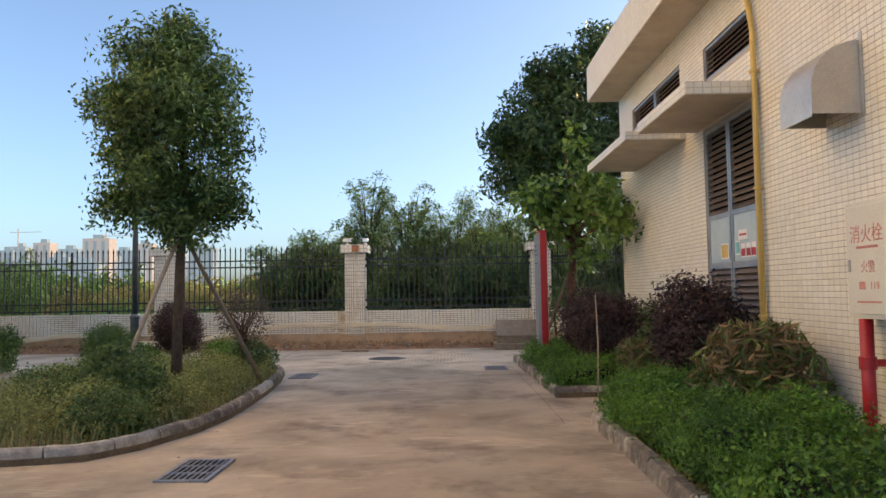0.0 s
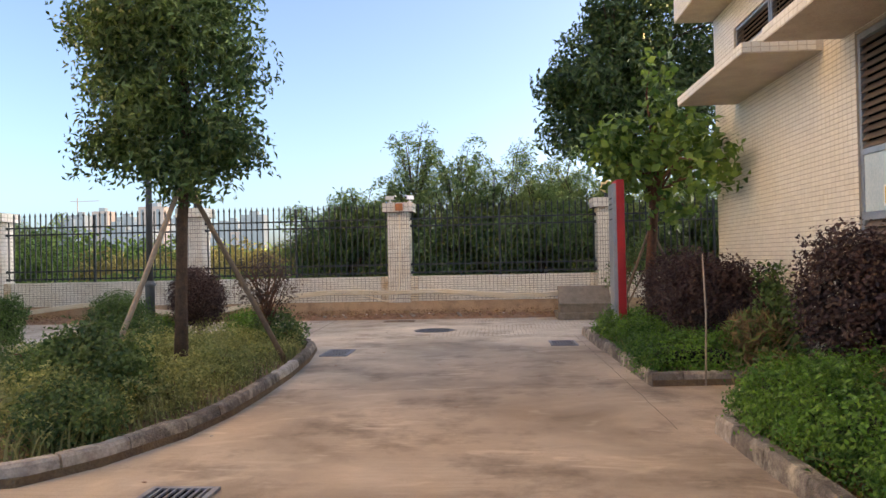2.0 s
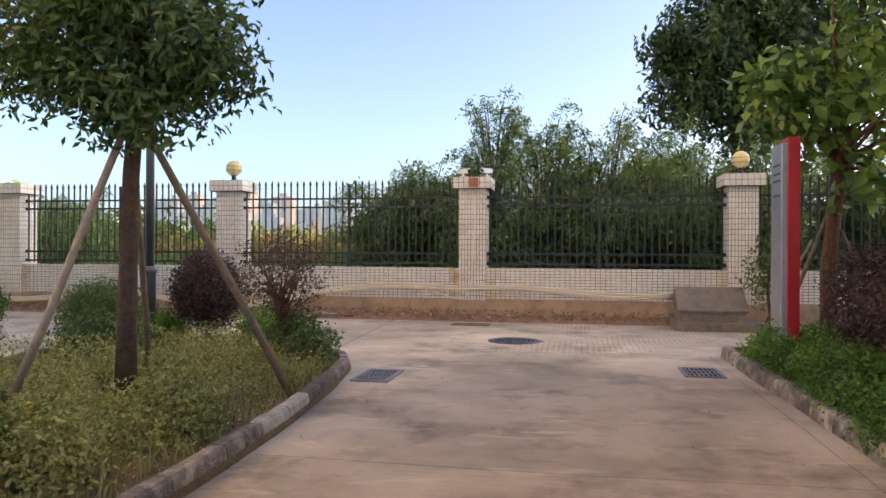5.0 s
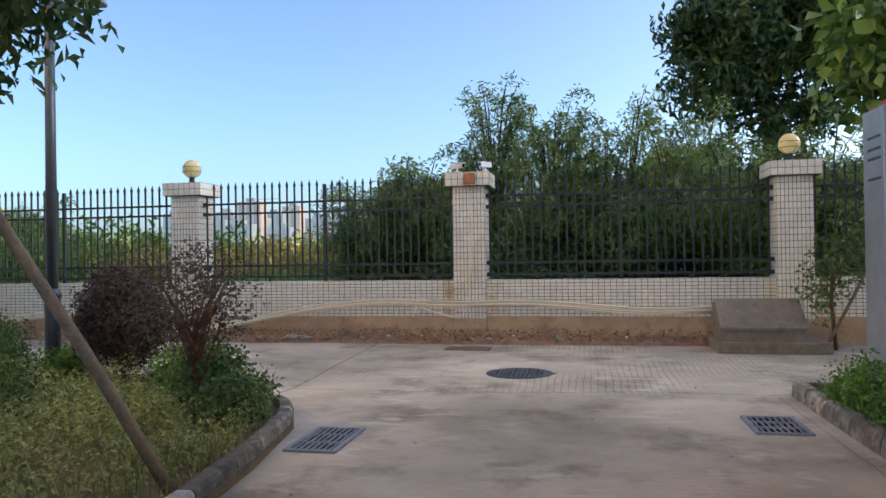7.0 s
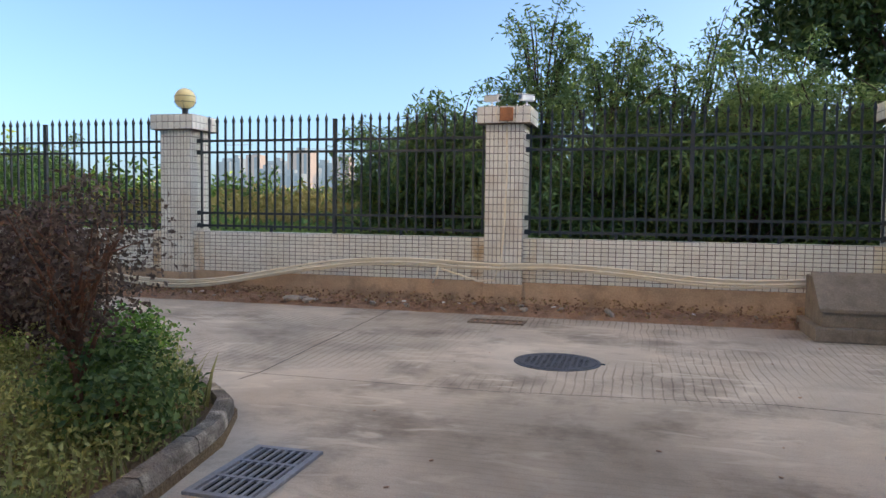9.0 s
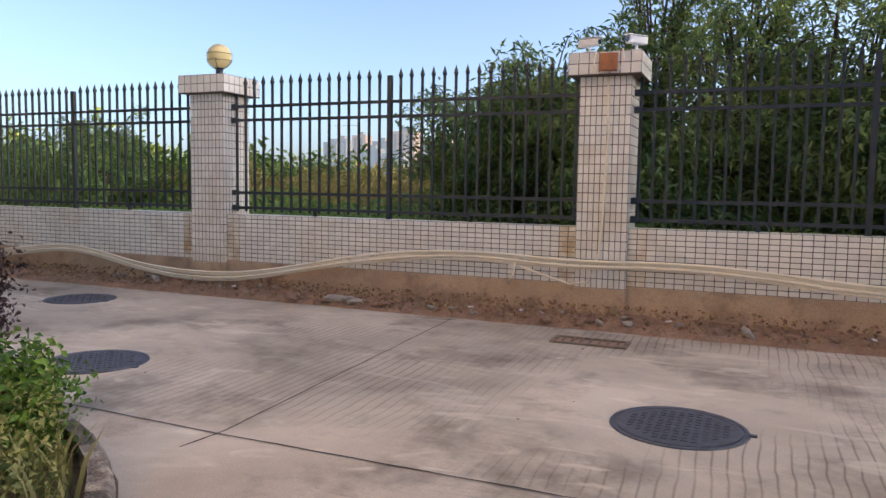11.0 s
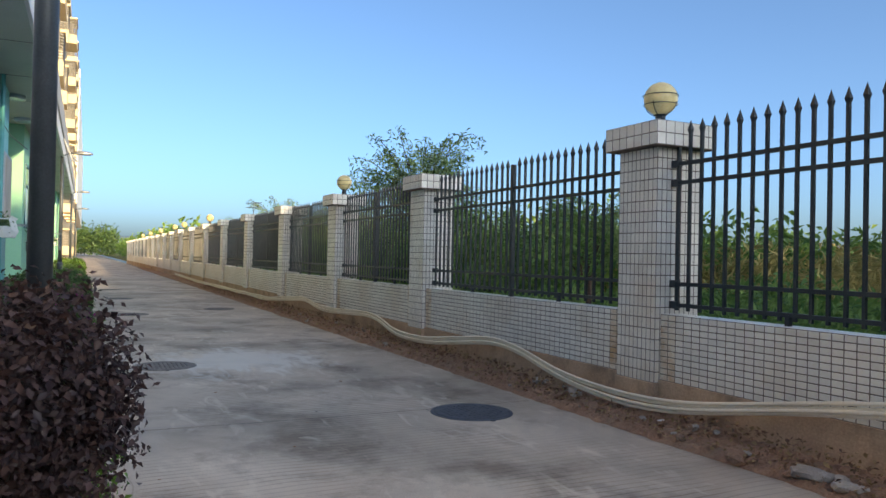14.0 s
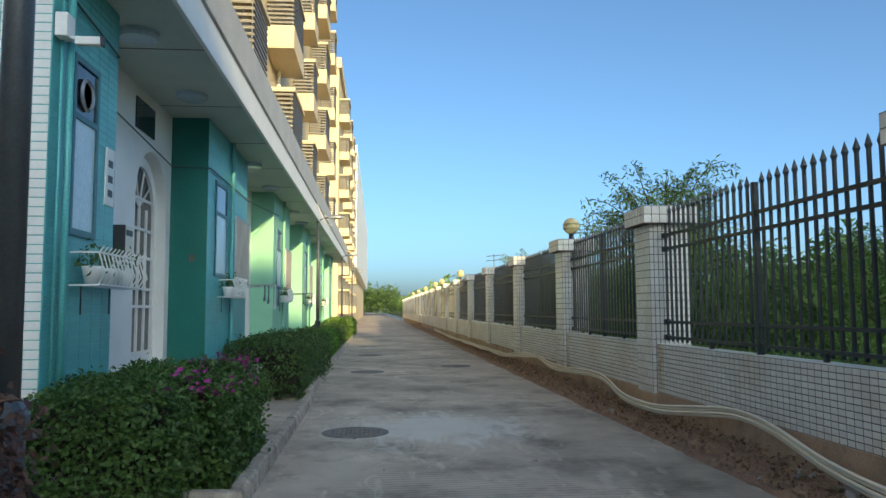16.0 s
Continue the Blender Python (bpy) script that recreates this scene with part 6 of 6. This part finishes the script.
thicket("thicket", "lower wild bushes in the field", -20, -4, 25, 30, 1.15, 7000, 0.25, M["leaf_wild"], 74, lumps=0.7)
thicket("reeds", "yellowing tall grass in the field behind the fence", -26, -4.5, 30, 37, 2.1, 11000, 0.45, M["leaf_reed"], 78, 0.1, lumps=0.6)
thicket("reeds", "yellowing tall grass far out in the field", -60, 4, 38, 62, 2.7, 16000, 0.6, M["leaf_reed"], 75, 0.12, lumps=0.5)
thicket("far_bushes", "hazy line of bushes across the field", -140, 40, 66, 110, 3.6, 14000, 0.9, M["leaf_wild"], 76, lumps=0.5)
thicket("far_bushes", "bright bushes far down the fence", -32, -17, 27, 44, 3.3, 12000, 0.4, M["leaf_bright"], 77, lumps=0.6)
thicket("road_end_trees", "trees closing the end of the long road", -260, -200, 5, 22, 9.0, 7000, 1.0, M["leaf_tree"], 78, lumps=0.5)
thicket("road_end_trees", "row of trees along the far end of the fence", -200, -66, 21, 27, 4.6, 9000, 0.7, M["leaf_wild"], 79, lumps=0.4)

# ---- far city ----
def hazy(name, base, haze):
    """A far surface with painted haze: little of its own colour is left, the rest is an even emitted glow."""
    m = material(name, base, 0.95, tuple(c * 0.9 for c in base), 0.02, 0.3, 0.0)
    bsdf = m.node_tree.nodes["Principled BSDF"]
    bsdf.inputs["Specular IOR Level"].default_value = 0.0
    # emission stands in for air light; the scene holds no haze
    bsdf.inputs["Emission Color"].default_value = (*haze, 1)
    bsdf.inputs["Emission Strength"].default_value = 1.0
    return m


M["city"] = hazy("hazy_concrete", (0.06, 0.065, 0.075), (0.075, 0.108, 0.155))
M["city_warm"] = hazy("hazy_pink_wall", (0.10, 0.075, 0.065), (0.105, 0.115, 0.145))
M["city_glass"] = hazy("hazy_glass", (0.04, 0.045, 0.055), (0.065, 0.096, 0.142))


def city_block(x, y, w, d, h, warm):
    top = empty("apartment_tower", (x, y, 0.3))
    tagged(top, "apartment tower far beyond the field, haze painted in as an even glow", "building", "far towers")
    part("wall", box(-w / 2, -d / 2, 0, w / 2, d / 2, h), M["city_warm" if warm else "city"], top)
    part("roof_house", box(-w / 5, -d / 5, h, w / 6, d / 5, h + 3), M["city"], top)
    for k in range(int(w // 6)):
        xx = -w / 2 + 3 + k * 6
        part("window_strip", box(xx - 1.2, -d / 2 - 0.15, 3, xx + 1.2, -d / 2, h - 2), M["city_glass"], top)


rs = random.Random(12)
for k in range(17):
    a = radians(-31 + k * 0.78 + rs.uniform(-0.2, 0.2))
    dist = rs.uniform(560, 700)
    hh = rs.choice((26, 33, 40, 44, 30, 38)) * (1.0 if k < 12 else 0.85)
    city_block(dist * math.sin(a), dist * math.cos(a), rs.uniform(9, 20), 12, hh, k % 4 == 3)
for x, h in ((-330, 52), (-262, 48)):
    top = empty("tower_crane", (x, 560, 0.3))
    tagged(top, "tower crane over far building sites", "crane", "far cranes")
    part("mast", box(-0.3, -0.3, 0, 0.3, 0.3, h + 3), M["city_warm"], top)
    part("jib", box(-6, -0.25, h, 18, 0.25, h + 0.45), M["city_warm"], top)
for k, (x, y, rx, z) in enumerate(((-2000, 120, 260, 50), (-2000, 420, 300, 35), (-1900, -150, 240, 40))):
    b = bmesh.new()
    bmesh.ops.create_icosphere(b, subdivisions=3, radius=1)
    for v_ in b.verts:
        v_.co = Vector((v_.co.x * 120, v_.co.y * rx, v_.co.z * z)) * (1 + 0.15 * noise.noise(v_.co * 3))
    bmesh.ops.translate(b, verts=b.verts, vec=(x, y, -10))
    # hill shares the glowing city material, haze painted in
    tagged(link("backdrop_hill", b, M["city"], smooth=True), "far hill, haze painted in as an even glow", "hill", kind="structure")


# ---- street lamps ----
def street_lamp(x, y):
    top = empty("street_lamp", (x, y, 0))
    tagged(top, "dark slim street lamp with a side arm", "street lamp", group="street lamps")
    part("pole", tube([(0, 0, 0.0), (0, 0, 1.05)], 0.085, 14), M["lamp_grey"], top)
    part("collar", lathe([(0.085, 1.05), (0.1, 1.06), (0.1, 1.1), (0.06, 1.16)], 14), M["lamp_grey"], top)
    part("shaft", tube([(0, 0, 1.16), (0, 0, 4.65)], [0.062, 0.05], 14), M["lamp_grey"], top, smooth=True)
    part("arm", tube([(0, 0, 4.5), (0.06, 0.2, 4.58), (0.08, 0.4, 4.6)], 0.022, 8), M["lamp_grey"], top)
    b = bmesh.new()
    bmesh.ops.create_uvsphere(b, u_segments=16, v_segments=8, radius=1)
    for v_ in b.verts:
        v_.co = Vector((v_.co.x * 0.12, v_.co.y * 0.28, v_.co.z * (0.09 if v_.co.z > 0 else 0.05)))
    bmesh.ops.translate(b, verts=b.verts, vec=(0.08, 0.6, 4.6))
    part("head", b, M["steel"], top, "grey lamp head", smooth=True)
    return top


street_lamp(-5.56, 14.17)
for x in (-27.4, -44.5, -61.6):
    street_lamp(x, 13.65)

# ---- small things on the fence ----
def security_camera(x, y, z, rz, tilt):
    top = empty("security_camera", (x, y, z), rz)
    tagged(top, "small bullet security camera on a bracket", "camera", group="security cameras")
    part("base", box(-0.04, -0.04, 0, 0.04, 0.04, 0.03, 0.006), M["white"], top)
    part("bracket", tube([(0, 0, 0.03), (0, 0, 0.08)], 0.015, 8), M["white"], top)
    b = box(-0.04, -0.12, 0.08, 0.04, 0.12, 0.16, 0.015)
    part("housing", b, M["white"], top)
    part("hood", box(-0.047, -0.15, 0.162, 0.047, 0.11, 0.172, 0.003), M["white"], top)
    part("lens", tube([(0, -0.122, 0.12), (0, -0.128, 0.12)], 0.03, 12), M["glass"], top)


security_camera(-1.85, 19.3, PH + 0.242, 70, 0)
security_camera(-1.36, 19.3, PH + 0.242, -40, 0)
top = empty("junction_box", (-1.6, 19.11, PH + 0.12))
tagged(top, "rusty orange junction box on the pillar cap", "junction box")
M["rust"] = material("rusty_paint", (0.50, 0.20, 0.09), 0.8, (0.34, 0.14, 0.07), 10, 60, 0.3)
part("case", box(-0.09, -0.06, -0.09, 0.09, 0.0, 0.09, 0.01), M["rust"], top)
part("cable_loop", tube([(-0.13, -0.03, 0.12), (-0.15, -0.05, 0.0), (-0.1, -0.05, -0.12), (-0.05, -0.04, -0.06)], 0.008, 6), M["cable"], top)
part("cable_loop", tube([(0.14, -0.03, 0.13), (0.16, -0.06, 0.02), (0.11, -0.05, -0.1), (0.07, -0.04, -0.05)], 0.008, 6), M["cable"], top)
# antenna on a far pillar
top = empty("antenna", (-26.5, 19.48, PH + 0.24))
tagged(top, "small grid antenna on a fence pillar", "antenna")
part("mast", tube([(0, 0, 0), (0, 0, 0.45)], 0.015, 6), M["steel"], top)
for z in (0.25, 0.4):
    part("element", tube([(-0.35, -0.2, z), (0.35, 0.2, z)], 0.012, 6), M["steel"], top)

# litter and clods in the soil verge
rng = np.random.default_rng(91)
k = 5200
px_ = np.where(rng.random(k) < 0.6, rng.uniform(-14, 3, k), rng.uniform(-34, -14, k))
py_ = rng.uniform(18.8, 19.26, k)
pz_ = 0.07 + 0.14 * (py_ - 18.8) / 0.46 + rng.normal(0, 0.012, k)
for nm, lo, hi, mat_, sz in (("leaf_litter", 0, 2400, M["leaf_dry"], 0.045), ("clods", 2400, 5200, M["clod"], 0.05)):
    v, f = leaves(np.stack([px_, py_, pz_], 1)[lo:hi], np.tile((0, -0.3, 1.0), (hi - lo, 1)), sz, 0.7, 0.7, 0, rng)
    tagged(leaf_mesh(nm, v, f, mat_), "dry litter and crumbs of soil on the verge", "litter", kind="stuff")
rng = np.random.default_rng(92)
pts = []
for ax, ay, bx, by in ((2.66, 4.0, 2.72, 7.2), (2.5, 9.6, 2.56, 14.5)):
    pts += [(rng.uniform(ax, bx) + rng.normal(0, 0.03), rng.uniform(ay, by), 0.085) for _ in range(700)]
v, f = leaves(np.array(pts), np.tile((0, 0, 1.0), (len(pts), 1)), 0.04, 0.5, 0.5, 0, rng)
tagged(leaf_mesh("leaf_litter", v, f, M["leaf_dry"]), "dry leaf litter behind the kerb", "litter", kind="stuff")

# rubble in the soil verge
rs = random.Random(31)
rock = []
for k in range(3):
    b = bmesh.new()
    bmesh.ops.create_icosphere(b, subdivisions=2, radius=1)
    for v_ in b.verts:
        v_.co *= 1 + 0.35 * noise.noise(v_.co * 1.7 + Vector((k * 5, 0, 0)))
        v_.co.z *= 0.6
    me = bpy.data.meshes.new("rubble")
    b.to_mesh(me)
    b.free()
    me.materials.append(M[("concrete", "soil", "soil")[k]])
    rock.append(me)
for k in range(120):
    x = rs.uniform(-22, 3) if k > 60 else rs.uniform(-9, 0)
    ob = new("rubble", rock[k % 3])
    s = rs.uniform(0.012, 0.05) * (1.6 if rs.random() < 0.1 else 1)
    y = rs.uniform(18.82, 19.15)
    ob.matrix_world = pose(x, y, 0.05 + 0.11 * (y - 18.8) / 0.5 + 0.2 * s, rs.uniform(0, 40), rs.uniform(0, 40), rs.uniform(0, 360)) @ Matrix.Diagonal((s * 1.4, s, s, 1))
    tagged(ob, "lump of broken concrete or clod in the soil verge", "rubble", "rubble")
for x, y, s, k in ((-4.75, 18.92, 0.12, 0), (-4.45, 18.9, 0.09, 0), (-8.05, 18.93, 0.075, 2), (-10.4, 18.9, 0.07, 2), (-4.1, 18.88, 0.08, 1), (-1.2, 18.95, 0.08, 1)):
    ob = new("rubble", rock[k])
    ob.matrix_world = pose(x, y, 0.04 + 0.3 * s, 12, 8, 40 * x) @ Matrix.Diagonal((s * 1.5, s, s * 0.8, 1))
    tagged(ob, "large broken lump lying at the edge of the verge", "rubble", "rubble")
for x, y, a in ((-3.0, 18.93, 20), (-2.45, 19.0, 70), (-2.2, 18.96, 130), (-0.9, 19.02, 10), (-6.3, 19.0, 55), (0.9, 18.95, 95)):
    b = box(-0.03, -0.022, 0, 0.03, 0.022, 0.003)
    for v_ in b.verts:
        v_.co.z += 0.012 * noise.noise(v_.co * 40 + Vector((x, y, 0))) + 0.006 * (v_.co.x > 0)
    ob = link("paper_scrap", b, M["white"])
    ob.matrix_world = pose(x, y, 0.115, 12, 0, a)
    tagged(ob, "small torn white scrap lying on the soil", "litter", "paper scraps")
for k in range(90):
    x, y = rs.uniform(-10, 2.2), rs.uniform(4, 18.6)
    if inside(ISLAND, x, y, -0.1):
        continue
    ob = new("pebble", rock[k % 3])
    s = rs.uniform(0.006, 0.014)
    ob.matrix_world = pose(x, y, s * 0.4, 0, 0, rs.uniform(0, 360)) @ Matrix.Diagonal((s * 1.5, s, s * 0.7, 1))
    tagged(ob, "small pebble lying on the concrete", "pebble", "pebbles")

# ---- small things on the dormitory ----
kerb("kerb_dormitory", [(-8.25, 12.95), (-8.25, 14.62), (-14.9, 14.6)][::1], label="pale concrete kerb round the hedge bed", seed=9, pale=1.0)
kerb("kerb_dormitory_far", [(-15.2, 14.5), (-34, 14.42), (-50, 14.3)], length=1.0, label="pale concrete kerb along the hedges", seed=10, pale=1.0)
b = box(-14.9, 13.04, 0.0, -10.25, 13.75, 0.62, 0.01)
tagged(link("step_slab", b, M["concrete"]), "grey concrete landing before the dormitory door", "step", kind="structure")

def planter_basket(x, y, z, w):
    top = empty("planter_basket", (x, y, z))
    tagged(top, "white wire window basket holding potted plants", "planter basket", group="planter baskets")
    for zz in (0.0, 0.28):
        part("rail", tube([(-w / 2, 0.0, zz), (-w / 2, 0.24, zz), (w / 2, 0.24, zz), (w / 2, 0.0, zz)], 0.009, 6), M["white"], top)
    k = int(w / 0.09)
    for i in range(k + 1):
        xx = -w / 2 + w * i / k
        part("wire", tube([(xx, 0.24, 0.0), (xx, 0.29, 0.1), (xx, 0.24, 0.28), (xx, 0.28, 0.33)], 0.007, 5), M["white"], top)
    for i in range(3):
        part("floor_bar", tube([(-w / 2, 0.05 + 0.08 * i, 0.0), (w / 2, 0.05 + 0.08 * i, 0.0)], 0.007, 5), M["white"], top)
    for s in (-0.3, 0.3):
        part("hook", tube([(s * w, 0.01, 0.0), (s * w, 0.012, -0.25)], 0.008, 5), M["frame"], top)
    for i in range(3):
        xx = -w / 2 + w * (i + 0.5) / 3
        pot = empty("flower_pot", (x + xx, y + 0.12, z + 0.01))
        tagged(pot, "white plastic flower pot with a small plant", "flower pot", group="flower pots")
        part("pot", lathe([(0.06, 0.0), (0.085, 0.13), (0.095, 0.16), (0.08, 0.16), (0.07, 0.1)], 16), M["white"], pot, smooth=True)
        rng = np.random.default_rng(int(abs(x) * 10) + i)
        v, f = leaves(rng.normal(0, 0.06, (70, 3)) + np.array((0, 0, 0.23)), rng.normal(0, 1, (70, 3)), 0.07, 0.35, 0.8, 0, rng)
        tagged(leaf_mesh("plant", v, f, M["leaf_box"], pot), kind="stuff")


for x, w in ((-9.55, 1.15), (-15.4, 1.2), (-22.7, 1.1), (-30.0, 1.1), (-37.3, 1.1)):
    planter_basket(x, FY + 0.03, 1.72, w)
tagged(link("teal_pipe", tube([(-8.78, FY + 0.06, 0.4), (-8.78, FY + 0.06, ZS - 0.01)], 0.03, 10), M["teal"], smooth=True), "teal-painted drainpipe on the bay", "pipe")
tagged(link("teal_pipe", tube([(-8.66, FY + 0.04, 0.4), (-8.66, FY + 0.04, ZS - 0.01)], 0.014, 8), M["teal"], smooth=True), "thin teal-painted pipe on the bay", "pipe")
top = empty("number_plate", (-9.88, FY + 0.014, 2.8))
tagged(top, "white plate with dark characters on the bay", "sign")
part("plate", box(-0.11, -0.01, -0.28, 0.11, 0.006, 0.28, 0.003), M["white"], top)
for z in (-0.16, -0.02, 0.13):
    part("print_bar", box(-0.06, 0.006, z - 0.035, 0.06, 0.008, z + 0.035), M["frame"], top)
top = empty("wall_camera", (-8.62, 13.02, 3.62))
tagged(top, "white bullet camera with a box on the corner pillar", "camera")
part("box", box(-0.08, 0.0, 0.1, 0.08, 0.1, 0.3, 0.01), M["white"], top)
part("arm", tube([(0, 0.08, 0.12), (0.05, 0.2, 0.07)], 0.014, 8), M["white"], top)
part("housing", box(0.015, 0.16, 0.03, 0.085, 0.36, 0.1, 0.012), M["white"], top)
part("lens", box(0.012, 0.36, 0.027, 0.088, 0.38, 0.105, 0.008), M["frame"], top)
top = empty("mail_box", (-11.75, RY + 0.003, 2.35))
tagged(top, "small dark grey letter box on the white wall", "letter box")
part("case", box(-0.14, 0, -0.18, 0.14, 0.16, 0.18, 0.008), M["box_cream"], top)
part("dark_side", box(0.1405, 0.0, -0.185, 0.15, 0.165, 0.185, 0.003), M["frame"], top, "dark end plate")
part("flap", box(-0.11, 0.161, 0.06, 0.11, 0.168, 0.13), M["frame"], top)
for x in (-16.75, -24.05, -31.35):
    t_ = empty("notice_board", (x, FY + 0.04, 2.6))
    tagged(t_, "framed grey notice board on the bay", "notice board", group="notice boards")
    part("frame", box(-0.66, 0, -0.62, 0.66, 0.04, 0.62, 0.01), M["fascia"], t_)
    part("sheet", box(-0.6, 0.041, -0.56, 0.6, 0.046, 0.56), M["canopy"], t_)
wire = [(X0 + 0.02, FY + 0.03, 4.2), (-10.0, FY + 0.03, 4.05), (-10.1, RY + 0.05, 4.0), (-14.0, RY + 0.05, 3.7), (-14.05, FY + 0.04, 3.7), (-17.6, FY + 0.03, 3.7), (-22.2, FY + 0.02, 4.0)]
tagged(link("wall_wire", tube(wire, 0.01, 6), M["frame"]), "thin black wire strung along the dormitory wall", "wire")
tagged(link("hanging_wire", tube([(-26, 13.7, 4.9), (-26.6, 13.95, 4.3), (-27.5, 14.1, 4.35), (-29, 13.75, 4.9)], 0.02, 6), M["white"]), "pale cable sagging from the canopy", "wire")


# drying rack with washing on the second bay
def drying_rack(x, z):
    top = empty("drying_rack", (x, FY + 0.03, z))
    tagged(top, "wall drying rack with small washing hung up", "drying rack", group="drying racks")
    for o in (-0.45, 0.45):
        part("arm", tube([(o, 0, 0), (o, 0.75, 0.02)], 0.012, 6), M["steel"], top)
    for d in (0.3, 0.5, 0.72):
        part("bar", tube([(-0.5, d, 0.015), (0.5, d, 0.015)], 0.009, 6), M["steel"], top)


M["cloth_blue"] = material("blue_grey_cloth", (0.16, 0.22, 0.28), 0.9, (0.12, 0.17, 0.22), 8, 80, 0.3)
for x in (-16.7, -24.0):
    drying_rack(x, 1.95)
    for k, (o, d, w_, h_, m_) in enumerate(((-0.3, 0.5, 0.14, 0.34, "cloth_blue"), (-0.05, 0.72, 0.16, 0.38, "cloth_blue"), (0.2, 0.5, 0.13, 0.3, "cloth_blue"), (0.38, 0.72, 0.2, 0.45, "white"))):
        b = bmesh.new()
        rows = []
        for i in range(7):
            zz = -h_ * i / 6
            rows.append([b.verts.new((-w_ / 2 + w_ * j / 4, 0.02 * math.sin(3 * j + i) * (i / 6), zz)) for j in range(5)])
        for r0, r1 in zip(rows, rows[1:]):
            for j in range(4):
                b.faces.new((r0[j], r0[j + 1], r1[j + 1], r1[j]))
        bmesh.ops.solidify(b, geom=b.faces[:], thickness=0.006)
        ob = link("washing", b, M[m_])
        ob.matrix_world = pose(x + o, FY + 0.03 + d, 1.965)
        tagged(ob, "small garment hung on the drying rack", "garment", group="washing")
